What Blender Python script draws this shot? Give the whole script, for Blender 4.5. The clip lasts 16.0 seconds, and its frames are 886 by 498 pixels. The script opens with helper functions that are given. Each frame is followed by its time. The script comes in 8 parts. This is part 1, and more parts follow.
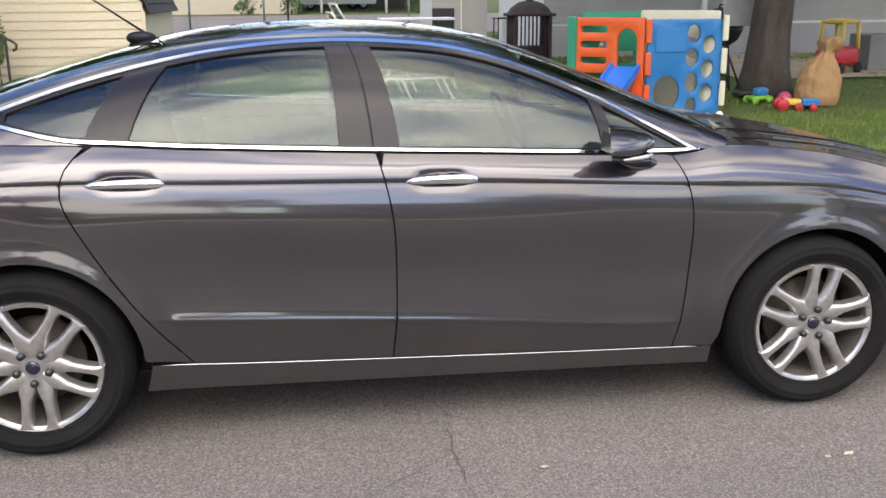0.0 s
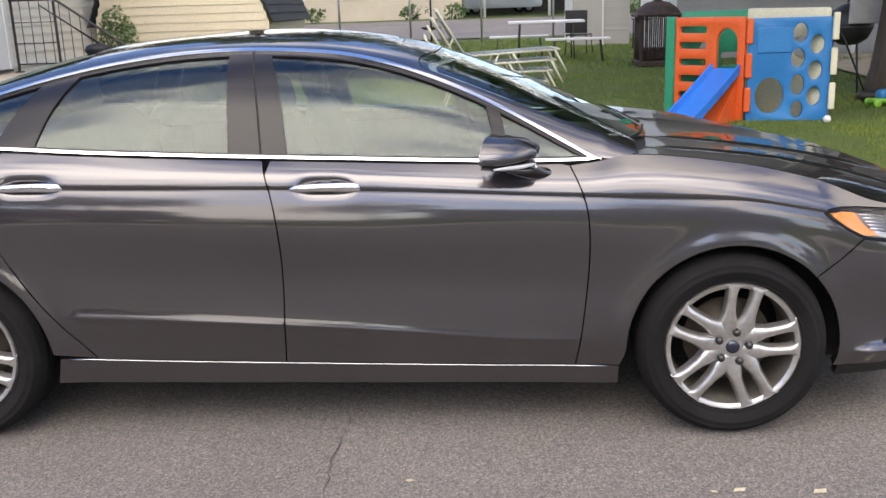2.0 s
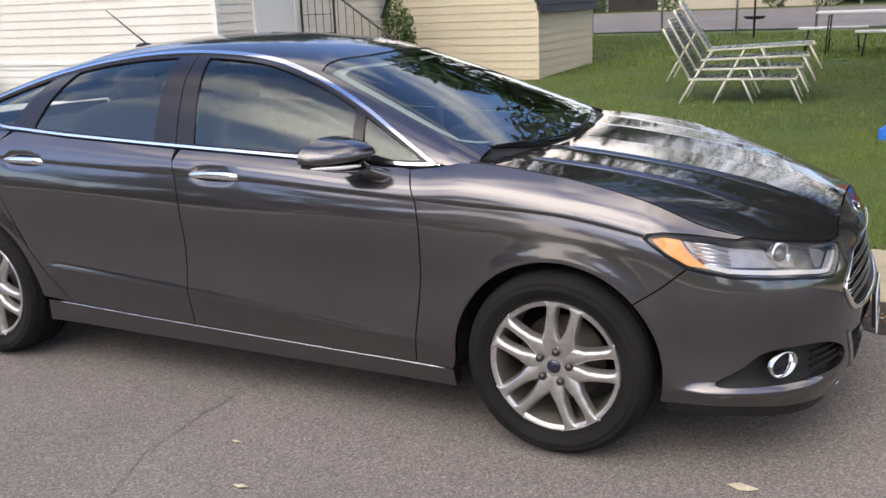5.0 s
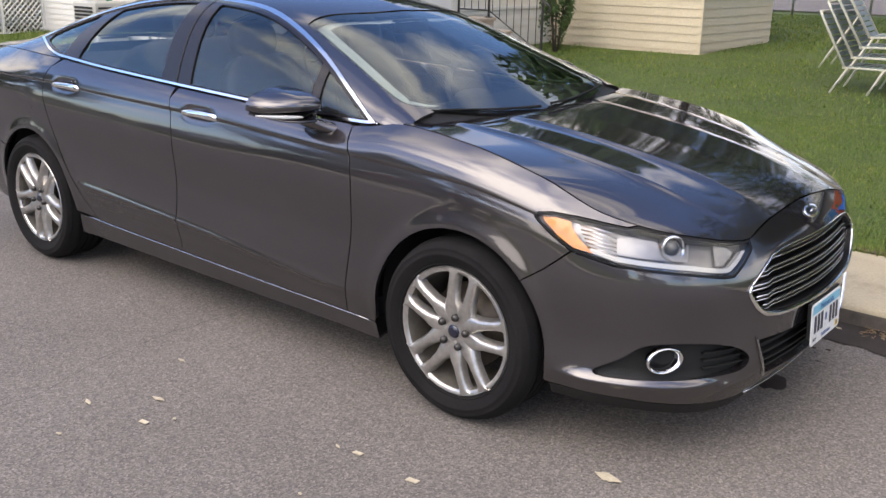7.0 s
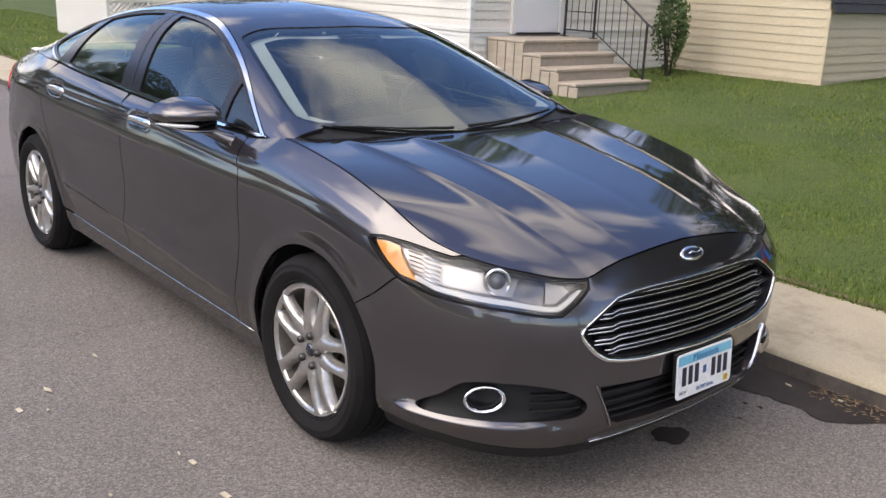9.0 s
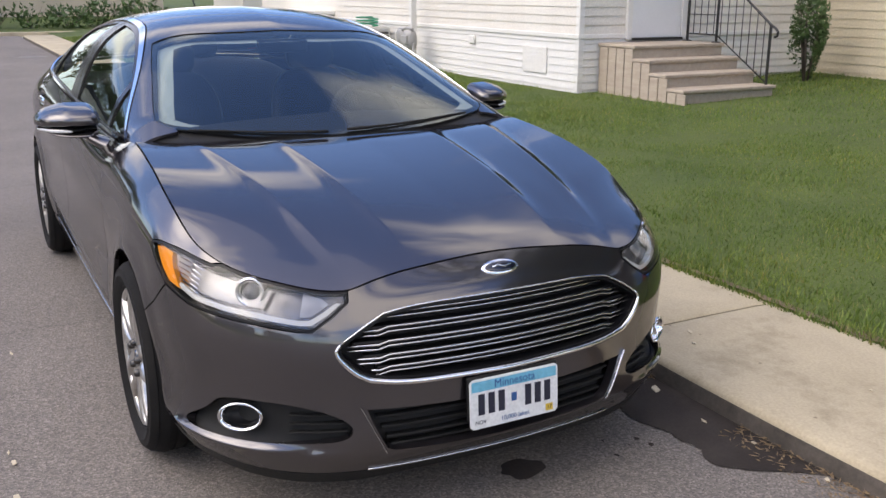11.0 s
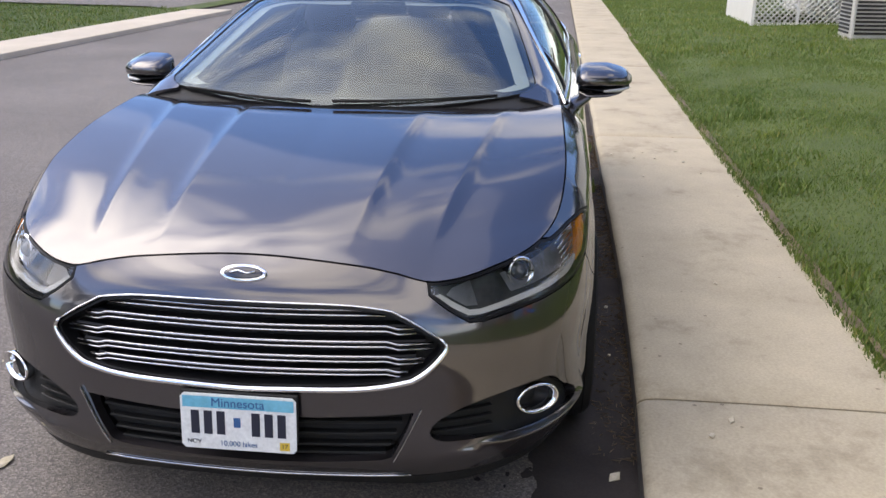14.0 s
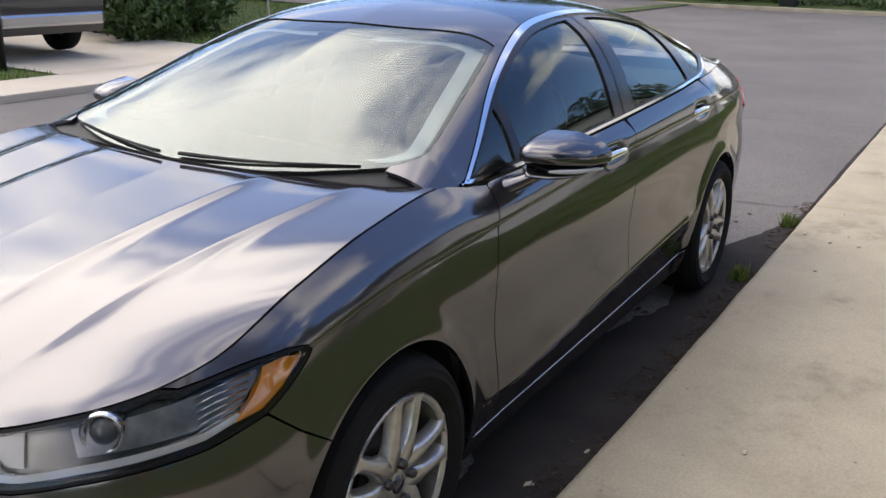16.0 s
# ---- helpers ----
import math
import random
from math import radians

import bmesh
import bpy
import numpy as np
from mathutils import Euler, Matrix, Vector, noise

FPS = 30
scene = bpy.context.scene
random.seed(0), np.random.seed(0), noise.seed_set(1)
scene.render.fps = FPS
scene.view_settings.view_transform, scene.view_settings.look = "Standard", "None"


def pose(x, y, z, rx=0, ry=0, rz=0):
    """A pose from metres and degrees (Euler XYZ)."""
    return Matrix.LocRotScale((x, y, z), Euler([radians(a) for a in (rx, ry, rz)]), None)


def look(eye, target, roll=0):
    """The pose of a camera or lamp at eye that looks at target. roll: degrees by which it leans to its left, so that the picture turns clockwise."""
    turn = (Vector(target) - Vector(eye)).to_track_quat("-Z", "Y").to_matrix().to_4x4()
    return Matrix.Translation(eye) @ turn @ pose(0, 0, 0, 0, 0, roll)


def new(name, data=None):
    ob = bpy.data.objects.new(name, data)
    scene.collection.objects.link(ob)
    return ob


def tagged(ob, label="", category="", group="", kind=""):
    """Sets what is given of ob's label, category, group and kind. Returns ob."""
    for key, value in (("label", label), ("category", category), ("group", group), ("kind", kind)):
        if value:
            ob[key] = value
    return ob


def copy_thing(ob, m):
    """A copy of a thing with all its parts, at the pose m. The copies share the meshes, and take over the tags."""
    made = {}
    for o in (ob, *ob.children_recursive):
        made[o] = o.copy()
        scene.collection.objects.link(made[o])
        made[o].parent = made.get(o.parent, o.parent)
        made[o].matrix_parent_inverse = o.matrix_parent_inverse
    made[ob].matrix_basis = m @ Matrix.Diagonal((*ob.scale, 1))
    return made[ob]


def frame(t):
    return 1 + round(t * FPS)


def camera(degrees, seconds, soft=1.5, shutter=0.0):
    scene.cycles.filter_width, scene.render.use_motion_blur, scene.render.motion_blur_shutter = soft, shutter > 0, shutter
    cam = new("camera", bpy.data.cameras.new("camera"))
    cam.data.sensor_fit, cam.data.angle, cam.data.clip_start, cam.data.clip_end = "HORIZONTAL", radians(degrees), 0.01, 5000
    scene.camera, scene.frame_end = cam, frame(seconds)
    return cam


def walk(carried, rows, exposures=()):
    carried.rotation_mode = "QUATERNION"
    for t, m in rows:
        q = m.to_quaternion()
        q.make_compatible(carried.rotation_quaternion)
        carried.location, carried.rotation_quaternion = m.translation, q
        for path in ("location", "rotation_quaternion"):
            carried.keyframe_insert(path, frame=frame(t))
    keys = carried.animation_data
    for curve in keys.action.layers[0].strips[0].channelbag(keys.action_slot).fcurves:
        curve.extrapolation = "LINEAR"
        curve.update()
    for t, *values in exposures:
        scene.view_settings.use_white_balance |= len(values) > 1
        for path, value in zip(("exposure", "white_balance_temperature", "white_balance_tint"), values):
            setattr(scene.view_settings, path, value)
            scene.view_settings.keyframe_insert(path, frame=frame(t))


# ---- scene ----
cam = camera(50.8, 16.0)
PATH = [
    (0, (-0.434, -4.05, 1.55), (-0.172, -2.137, 1.029), -0.5),
    (0.2, (-0.34, -4.019, 1.546), (-0.079, -2.105, 1.025), -0.2),
    (0.5, (-0.194, -3.957, 1.536), (0.07, -2.04, 1.034), 0.4),
    (1, (0.029, -3.944, 1.544), (0.189, -2.011, 1.054), -0.7),
    (1.5, (0.34, -4.069, 1.564), (0.315, -2.131, 1.07), -1.9),
    (2, (0.595, -4.064, 1.545), (0.48, -2.133, 1.037), -1.9),
    (2.5, (0.871, -4.009, 1.564), (0.65, -2.083, 1.074), -1.9),
    (3, (1.233, -4.048, 1.55), (0.838, -2.147, 1.073), -2.5),
    (3.5, (1.524, -3.971, 1.54), (1.018, -2.093, 1.077), -2.2),
    (4, (1.775, -3.83, 1.563), (1.158, -1.984, 1.104), -2.0),
    (4.5, (2.127, -3.799, 1.548), (1.358, -2.019, 1.058), -2.2),
    (4.7, (2.259, -3.785, 1.56), (1.448, -2.026, 1.062), -2.2),
    (6.8, (3.279, -3.392, 1.564), (2.101, -1.879, 0.997), -0.1),
    (7, (3.318, -3.309, 1.567), (2.113, -1.822, 0.986), 1.2),
    (7.5, (3.435, -3.142, 1.565), (2.145, -1.749, 0.936), 2.6),
    (8, (3.719, -2.999, 1.575), (2.317, -1.706, 0.972), 3.1),
    (8.5, (3.898, -2.794, 1.574), (2.474, -1.503, 1.022), 3.4),
    (9, (4.002, -2.532, 1.591), (2.546, -1.278, 1.036), 2.4),
    (9.5, (4.249, -2.272, 1.584), (2.706, -1.135, 1.014), 0.5),
    (10, (4.42, -2.012, 1.588), (2.826, -0.939, 1.031), 0.8),
    (10.2, (4.448, -1.878, 1.579), (2.838, -0.827, 1.028), 0.6),
    (12.3, (4.752, -0.565, 1.543), (2.903, -0.073, 0.96), 0.1),
    (12.5, (4.78, -0.414, 1.546), (2.917, -0.002, 0.947), 0.0),
    (13, (4.761, -0.08, 1.545), (2.879, 0.163, 0.913), 1.2),
    (13.5, (4.585, 0.283, 1.554), (2.685, 0.351, 0.933), 2.1),
    (14, (4.465, 0.761, 1.56), (2.576, 0.54, 0.941), 0.5),
    (14.5, (4.282, 1.148, 1.63), (2.442, 0.689, 0.995), 0.3),
    (15, (3.931, 1.463, 1.658), (2.13, 0.847, 1.045), 0.3),
    (15.5, (3.598, 1.881, 1.649), (1.885, 1.022, 1.075), -1.1),
    (16, (3.148, 2.03, 1.615), (1.505, 1.065, 1.008), 1.4),
]
walk(cam, [(t, look(eye, target, roll)) for t, eye, target, roll in PATH], exposures=((0, 0.3, 8100, 14), (4.5, 0.08, 8150, 15), (8, 0.12, 8150, 15), (10, 0.0, 8200, 16), (12.5, 0.0, 7700, 16), (14.7, 0.1, 7850, 14), (16, -0.12, 7850, 13.5)))

# ---------------------------------------------------------------- world and sun
SUN_ELEV, SUN_AZ = 52.0, 190.0          # degrees; azimuth counted from +y towards +x
world = bpy.data.worlds.new("sky")
scene.world = world
world.use_nodes = True
wt = world.node_tree
wt.nodes.clear()
w_out = wt.nodes.new("ShaderNodeOutputWorld")
w_bg = wt.nodes.new("ShaderNodeBackground")
w_sky = wt.nodes.new("ShaderNodeTexSky")
w_sky.sky_type = "NISHITA"
w_sky.sun_disc = False
w_sky.sun_elevation = radians(SUN_ELEV)
w_sky.sun_rotation = radians(SUN_AZ)
w_sky.dust_density = 0.5
w_sky.ozone_density = 5.0
w_co = wt.nodes.new("ShaderNodeTexCoord")
w_map = wt.nodes.new("ShaderNodeMapping")
w_map.inputs["Scale"].default_value = (1.0, 1.0, 2.6)
w_map.inputs["Location"].default_value = (2.3, 1.4, 0.4)
w_noise = wt.nodes.new("ShaderNodeTexNoise")
w_noise.inputs["Scale"].default_value = 1.7
w_noise.inputs["Detail"].default_value = 9.0
w_noise.inputs["Roughness"].default_value = 0.55
w_ramp = wt.nodes.new("ShaderNodeValToRGB")
w_ramp.color_ramp.elements[0].position = 0.47
w_ramp.color_ramp.elements[1].position = 0.63
w_mix = wt.nodes.new("ShaderNodeMix")
w_mix.data_type = "RGBA"
# clear parts a deeper blue; a veil of thin cloud thickens towards the sun
w_deep = wt.nodes.new("ShaderNodeMix")
w_deep.data_type = "RGBA"
w_deep.blend_type = "MULTIPLY"
w_deep.inputs[0].default_value = 1.0
w_deep.inputs[7].default_value = (1.55, 1.88, 2.45, 1)
w_dot = wt.nodes.new("ShaderNodeVectorMath")
w_dot.operation = "DOT_PRODUCT"
w_dot.inputs[1].default_value = (math.sin(radians(SUN_AZ)) * math.cos(radians(SUN_ELEV)), math.cos(radians(SUN_AZ)) * math.cos(radians(SUN_ELEV)), math.sin(radians(SUN_ELEV)))
w_veil = wt.nodes.new("ShaderNodeMapRange")
w_veil.interpolation_type = "SMOOTHSTEP"
w_veil.inputs["From Min"].default_value = 0.68
w_veil.inputs["From Max"].default_value = 0.95
w_veil.inputs["To Min"].default_value = -0.005
w_veil.inputs["To Max"].default_value = 0.07
# cloud tops glow towards the sun
w_glow = wt.nodes.new("ShaderNodeMapRange")
w_glow.interpolation_type = "SMOOTHSTEP"
w_glow.inputs["From Min"].default_value = 0.74
w_glow.inputs["From Max"].default_value = 0.97
w_glow.inputs["To Min"].default_value = 1.5
w_glow.inputs["To Max"].default_value = 3.8
w_white = wt.nodes.new("ShaderNodeVectorMath")
w_white.operation = "SCALE"
w_white.inputs[0].default_value = (9.4, 9.9, 10.8)
w_sum = wt.nodes.new("ShaderNodeMath")
w_sum.operation = "ADD"
wt.links.new(w_co.outputs["Generated"], w_map.inputs[0])
wt.links.new(w_map.outputs[0], w_noise.inputs["Vector"])
wt.links.new(w_co.outputs["Generated"], w_dot.inputs[0])
wt.links.new(w_dot.outputs["Value"], w_veil.inputs["Value"])
wt.links.new(w_dot.outputs["Value"], w_glow.inputs["Value"])
wt.links.new(w_glow.outputs[0], w_white.inputs["Scale"])
wt.links.new(w_white.outputs[0], w_mix.inputs[7])
wt.links.new(w_noise.outputs[0], w_sum.inputs[0])
wt.links.new(w_veil.outputs[0], w_sum.inputs[1])
wt.links.new(w_sum.outputs[0], w_ramp.inputs[0])
wt.links.new(w_sky.outputs[0], w_deep.inputs[6])
wt.links.new(w_ramp.outputs[0], w_mix.inputs[0])
wt.links.new(w_deep.outputs[2], w_mix.inputs[6])
wt.links.new(w_mix.outputs[2], w_bg.inputs[0])
w_bg.inputs[1].default_value = 0.15
wt.links.new(w_bg.outputs[0], w_out.inputs[0])

sun = new("sun", bpy.data.lights.new("sun", "SUN"))
sun.data.energy = 0.5
sun.data.angle = radians(100)
sun.data.color = (1.0, 0.98, 0.95)
_e, _a = radians(SUN_ELEV), radians(SUN_AZ)
sun.matrix_world = look((math.sin(_a) * math.cos(_e) * 50, math.cos(_a) * math.cos(_e) * 50, math.sin(_e) * 50), (0, 0, 0))


# ---------------------------------------------------------------- small tools
def mesh_from(name, verts, faces, material=None, smooth=False):
    me = bpy.data.meshes.new(name)
    me.from_pydata([tuple(v) for v in verts], [], faces)
    if smooth:
        me.polygons.foreach_set("use_smooth", [True] * len(me.polygons))
    if material:
        me.materials.append(material)
    me.update()
    return me


def thing(name, label, category, m=None, group="", kind=""):
    """An Empty at the base of a thing, which parents its parts."""
    ob = new(name)
    ob.empty_display_size = 0.1
    if m is not None:
        ob.matrix_world = m
    return tagged(ob, label, category, group, kind)


def part(name, data, material, parent=None, label=""):
    """Links a bmesh or a mesh as one object, under a thing or a part."""
    if isinstance(data, bmesh.types.BMesh):
        me = bpy.data.meshes.new(name)
        data.to_mesh(me)
        data.free()
    else:
        me = data
    if material and not me.materials:
        me.materials.append(material)
    ob = new(name, me)
    if parent:
        ob.parent = parent
    return tagged(ob, label)


def smooth_angle(bm, degrees=35):
    lim = radians(degrees)
    for f in bm.faces:
        f.smooth = True
    for e in bm.edges:
        if len(e.link_faces) == 2 and e.calc_face_angle(0) > lim:
            e.smooth = False
    return bm


def box(x0, x1, y0, y1, z0, z1, bevel=0.0, segments=1, bm=None):
    made = bm is None
    bm = bm or bmesh.new()
    c = ((x0 + x1) / 2, (y0 + y1) / 2, (z0 + z1) / 2)
    r = bmesh.ops.create_cube(bm, size=1, matrix=Matrix.Translation(c) @ Matrix.Diagonal((x1 - x0, y1 - y0, z1 - z0, 1)))
    if bevel:
        es = list({e for v in r["verts"] for e in v.link_edges})
        bmesh.ops.bevel(bm, geom=es, offset=bevel, segments=segments, affect="EDGES", profile=0.5)
    return bm


def tube(points, radius, sides=8, bm=None, caps=True, closed=False):
    """A round bar along points; radius one number or one for each point."""
    bm = bm or bmesh.new()
    pts = [Vector(p) for p in points]
    n = len(pts)
    rad = radius if isinstance(radius, (list, tuple)) else [radius] * n
    rings, up = [], None
    for i, p in enumerate(pts):
        a = pts[(i - 1) % n] if (i > 0 or closed) else p
        b = pts[(i + 1) % n] if (i < n - 1 or closed) else p
        d = (b - a).normalized()
        if up is None:
            up = Vector((0, 0, 1)) if abs(d.z) < 0.9 else Vector((1, 0, 0))
        u = (up - d * up.dot(d)).normalized()
        up = u
        v = d.cross(u)
        rings.append([bm.verts.new(p + (u * math.cos(k * math.tau / sides) + v * math.sin(k * math.tau / sides)) * rad[i]) for k in range(sides)])
    for i in range(n if closed else n - 1):
        r0, r1 = rings[i], rings[(i + 1) % n]
        for k in range(sides):
            f = bm.faces.new((r0[k], r0[(k + 1) % sides], r1[(k + 1) % sides], r1[k]))
            f.smooth = True
    if caps and not closed:
        bm.faces.new(rings[0][::-1])
        bm.faces.new(rings[-1])
    return bm


def lathe(profile, steps=48, axis="y", bm=None, matrix=None):
    """Turns (radius, height) pairs about an axis through the origin."""
    bm = bm or bmesh.new()
    rings = []
    for r, h in profile:
        ring = []
        for k in range(steps):
            c, s = math.cos(k * math.tau / steps), math.sin(k * math.tau / steps)
            p = Vector((r * c, h, r * s)) if axis == "y" else Vector((r * c, r * s, h))
            ring.append(bm.verts.new(matrix @ p if matrix else p))
        rings.append(ring)
    for r0, r1 in zip(rings, rings[1:]):
        for k in range(steps):
            f = bm.faces.new((r0[k], r0[(k + 1) % steps], r1[(k + 1) % steps], r1[k]))
            f.smooth = True
    return bm


def prism(outline, z0, z1, bm=None, bevel=0.0):
    """An upright prism over an outline of (x, y)."""
    bm = bm or bmesh.new()
    lo = [bm.verts.new((x, y, z0)) for x, y in outline]
    hi = [bm.verts.new((x, y, z1)) for x, y in outline]
    n = len(outline)
    fs = [bm.faces.new(lo[::-1]), bm.faces.new(hi)]
    for k in range(n):
        fs.append(bm.faces.new((lo[k], lo[(k + 1) % n], hi[(k + 1) % n], hi[k])))
    bmesh.ops.recalc_face_normals(bm, faces=fs)
    if bevel:
        es = list({e for f in fs for e in f.edges})
        bmesh.ops.bevel(bm, geom=es, offset=bevel, segments=2, affect="EDGES", profile=0.5)
    return bm


def spline(xs, ys):
    """A natural cubic spline through (xs, ys), straight beyond its ends."""
    x = np.asarray(xs, float)
    y = np.asarray(ys, float)
    if x[0] > x[-1]:
        x, y = x[::-1], y[::-1]
    n = len(x)
    h = np.diff(x)
    A = np.eye(n)
    r = np.zeros(n)
    for i in range(1, n - 1):
        A[i, i - 1], A[i, i], A[i, i + 1] = h[i - 1], 2 * (h[i - 1] + h[i]), h[i]
        r[i] = 6 * ((y[i + 1] - y[i]) / h[i] - (y[i] - y[i - 1]) / h[i - 1])
    m = np.linalg.solve(A, r)
    s0 = (y[1] - y[0]) / h[0] - h[0] * m[1] / 6
    s1 = (y[-1] - y[-2]) / h[-1] + h[-1] * m[-2] / 6

    def f(t):
        t = np.asarray(t, float)
        c = np.clip(t, x[0], x[-1])
        i = np.clip(np.searchsorted(x, c) - 1, 0, n - 2)
        a, b, w = x[i + 1] - c, c - x[i], h[i]
        v = (m[i] * a**3 + m[i + 1] * b**3) / (6 * w) + (y[i] / w - m[i] * w / 6) * a + (y[i + 1] / w - m[i + 1] * w / 6) * b
        return v + np.minimum(t - x[0], 0) * s0 + np.maximum(t - x[-1], 0) * s1
    return f


def monotone(xs, ys):
    """A smooth curve through (xs, ys) that never overshoots its points."""
    x, y = np.asarray(xs, float), np.asarray(ys, float)
    h, d = np.diff(x), np.diff(y) / np.diff(x)
    m = np.zeros(len(x))
    for i in range(1, len(x) - 1):
        if d[i - 1] * d[i] > 0:
            w0, w1 = 2 * h[i] + h[i - 1], h[i] + 2 * h[i - 1]
            m[i] = (w0 + w1) / (w0 / d[i - 1] + w1 / d[i])
    m[0], m[-1] = d[0] * 0.0, d[-1] * 0.0

    def f(t):
        t = np.clip(np.asarray(t, float), x[0], x[-1])
        i = np.clip(np.searchsorted(x, t) - 1, 0, len(x) - 2)
        u = (t - x[i]) / h[i]
        return (1 + 2 * u) * (1 - u) ** 2 * y[i] + u * (1 - u) ** 2 * h[i] * m[i] + u**2 * (3 - 2 * u) * y[i + 1] + u**2 * (u - 1) * h[i] * m[i + 1]
    return f


def smoothstep(a, b, t):
    k = np.clip((np.asarray(t, float) - a) / (b - a), 0, 1)
    return k * k * (3 - 2 * k)


def blob(centre, half, power=2.6, steps=(28, 18), bm=None, matrix=None):
    """A rounded block (superellipsoid)."""
    bm = bm or bmesh.new()
    nu, nv = steps
    f = lambda c: math.copysign(abs(c) ** (2 / power), c)
    rings = []
    for j in range(1, nv):
        v = -math.pi / 2 + math.pi * j / nv
        ring = []
        for i in range(nu):
            u = math.tau * i / nu
            p = Vector((half[0] * f(math.cos(v)) * f(math.cos(u)), half[1] * f(math.cos(v)) * f(math.sin(u)), half[2] * f(math.sin(v)))) + Vector(centre)
            ring.append(bm.verts.new(matrix @ p if matrix else p))
        rings.append(ring)
    for r0, r1 in zip(rings, rings[1:]):
        for k in range(nu):
            bm.faces.new((r0[k], r0[(k + 1) % nu], r1[(k + 1) % nu], r1[k])).smooth = True
    for ring, dz in ((rings[0][::-1], -1), (rings[-1], 1)):
        p = Vector(centre) + Vector((0, 0, dz * half[2]))
        c = bm.verts.new(matrix @ p if matrix else p)
        for k in range(nu):
            bm.faces.new((ring[k], ring[(k + 1) % nu], c)).smooth = True
    return bm


# ---------------------------------------------------------------- materials
def material(name, color, rough=0.5, metal=0.0, **more):
    m = bpy.data.materials.new(name)
    m.use_nodes = True
    b = m.node_tree.nodes["Principled BSDF"]
    b.inputs["Base Color"].default_value = (*color, 1)
    b.inputs["Roughness"].default_value = rough
    b.inputs["Metallic"].default_value = metal
    for key, value in more.items():
        b.inputs[key.replace("_", " ")].default_value = value
    return m


def node(m, kind):
    return m.node_tree.nodes.new(kind)


def link(m, a, b):
    m.node_tree.links.new(a, b)


def noise_tex(m, scale, detail=4.0, rough=0.55, space="Object", stretch=None):
    co = node(m, "ShaderNodeTexCoord")
    n = node(m, "ShaderNodeTexNoise")
    n.inputs["Scale"].default_value = scale
    n.inputs["Detail"].default_value = detail
    n.inputs["Roughness"].default_value = rough
    out = co.outputs[space]
    if stretch:
        mp = node(m, "ShaderNodeMapping")
        mp.inputs["Scale"].default_value = stretch
        link(m, out, mp.inputs[0])
        out = mp.outputs[0]
    link(m, out, n.inputs["Vector"])
    return n.outputs[0]


def ramp(m, fac, stops):
    r = node(m, "ShaderNodeValToRGB")
    e = r.color_ramp.elements
    while len(e) < len(stops):
        e.new(0.5)
    for k, (p, c) in enumerate(stops):
        e[k].position = p
        e[k].color = (*c, 1) if len(c) == 3 else c
    link(m, fac, r.inputs[0])
    return r.outputs[0]


def mix(m, fac, a, b, mode="MIX"):
    n = node(m, "ShaderNodeMix")
    n.data_type, n.blend_type = "RGBA", mode
    for sock, v in ((n.inputs[0], fac), (n.inputs[6], a), (n.inputs[7], b)):
        if isinstance(v, (int, float)):
            sock.default_value = v
        elif isinstance(v, (tuple, list)):
            sock.default_value = (*v, 1)
        else:
            link(m, v, sock)
    return n.outputs[2]


def base(m):
    return m.node_tree.nodes["Principled BSDF"]


def set_color(m, out):
    link(m, out, base(m).inputs["Base Color"])


def bump(m, height, strength=0.3, distance=0.01):
    b = node(m, "ShaderNodeBump")
    b.inputs["Strength"].default_value = strength
    b.inputs["Distance"].default_value = distance
    link(m, height, b.inputs["Height"])
    link(m, b.outputs[0], base(m).inputs["Normal"])


def grained(name, c0, c1, scale=8.0, fine=120.0, rough=0.7, bump_strength=0.2, bump_distance=0.004, stretch=None, metal=0.0):
    """A material varied at two scales, with fine relief."""
    m = material(name, c0, rough, metal)
    big = noise_tex(m, scale, 5, stretch=stretch)
    small = noise_tex(m, fine, 3, stretch=stretch)
    c = mix(m, ramp(m, big, [(0.3, (0, 0, 0)), (0.7, (1, 1, 1))]), c0, c1)
    c = mix(m, 0.35, c, ramp(m, small, [(0.3, (0.45, 0.45, 0.45)), (0.7, (1, 1, 1))]), "MULTIPLY")
    set_color(m, c)
    if bump_strength:
        bump(m, small, bump_strength, bump_distance)
    return m


# car
PAINT = material("grey_metallic_paint", (0.085, 0.08, 0.08), 0.32, 0.85, Coat_Weight=1.0, Coat_Roughness=0.035, Coat_IOR=1.92)
base(PAINT).inputs["Specular Tint"].default_value = (0.12, 0.12, 0.12, 1)
_f = noise_tex(PAINT, 900, 2)
_d = noise_tex(PAINT, 3.0, 5)
set_color(PAINT, mix(PAINT, ramp(PAINT, _d, [(0.35, (0, 0, 0)), (0.7, (1, 1, 1))]), mix(PAINT, _f, (0.037, 0.0325, 0.0355), (0.081, 0.072, 0.078)), mix(PAINT, _f, (0.040, 0.0355, 0.0385), (0.086, 0.077, 0.083))))
link(PAINT, ramp(PAINT, _d, [(0.3, (0.045, 0.045, 0.045)), (0.8, (0.10, 0.10, 0.10))]), base(PAINT).inputs["Coat Roughness"])
CHROME = material("chrome", (0.82, 0.82, 0.83), 0.09, 1.0)
SATIN = material("satin_chrome", (0.55, 0.55, 0.56), 0.25, 1.0)
PILLAR_BLACK = material("glossy_pillar_black", (0.012, 0.010, 0.011), 0.22, Specular_IOR_Level=0.35)
GLOSS_BLACK = material("gloss_black_trim", (0.008, 0.008, 0.009), 0.35)
base(GLOSS_BLACK).inputs["Specular IOR Level"].default_value = 0.2
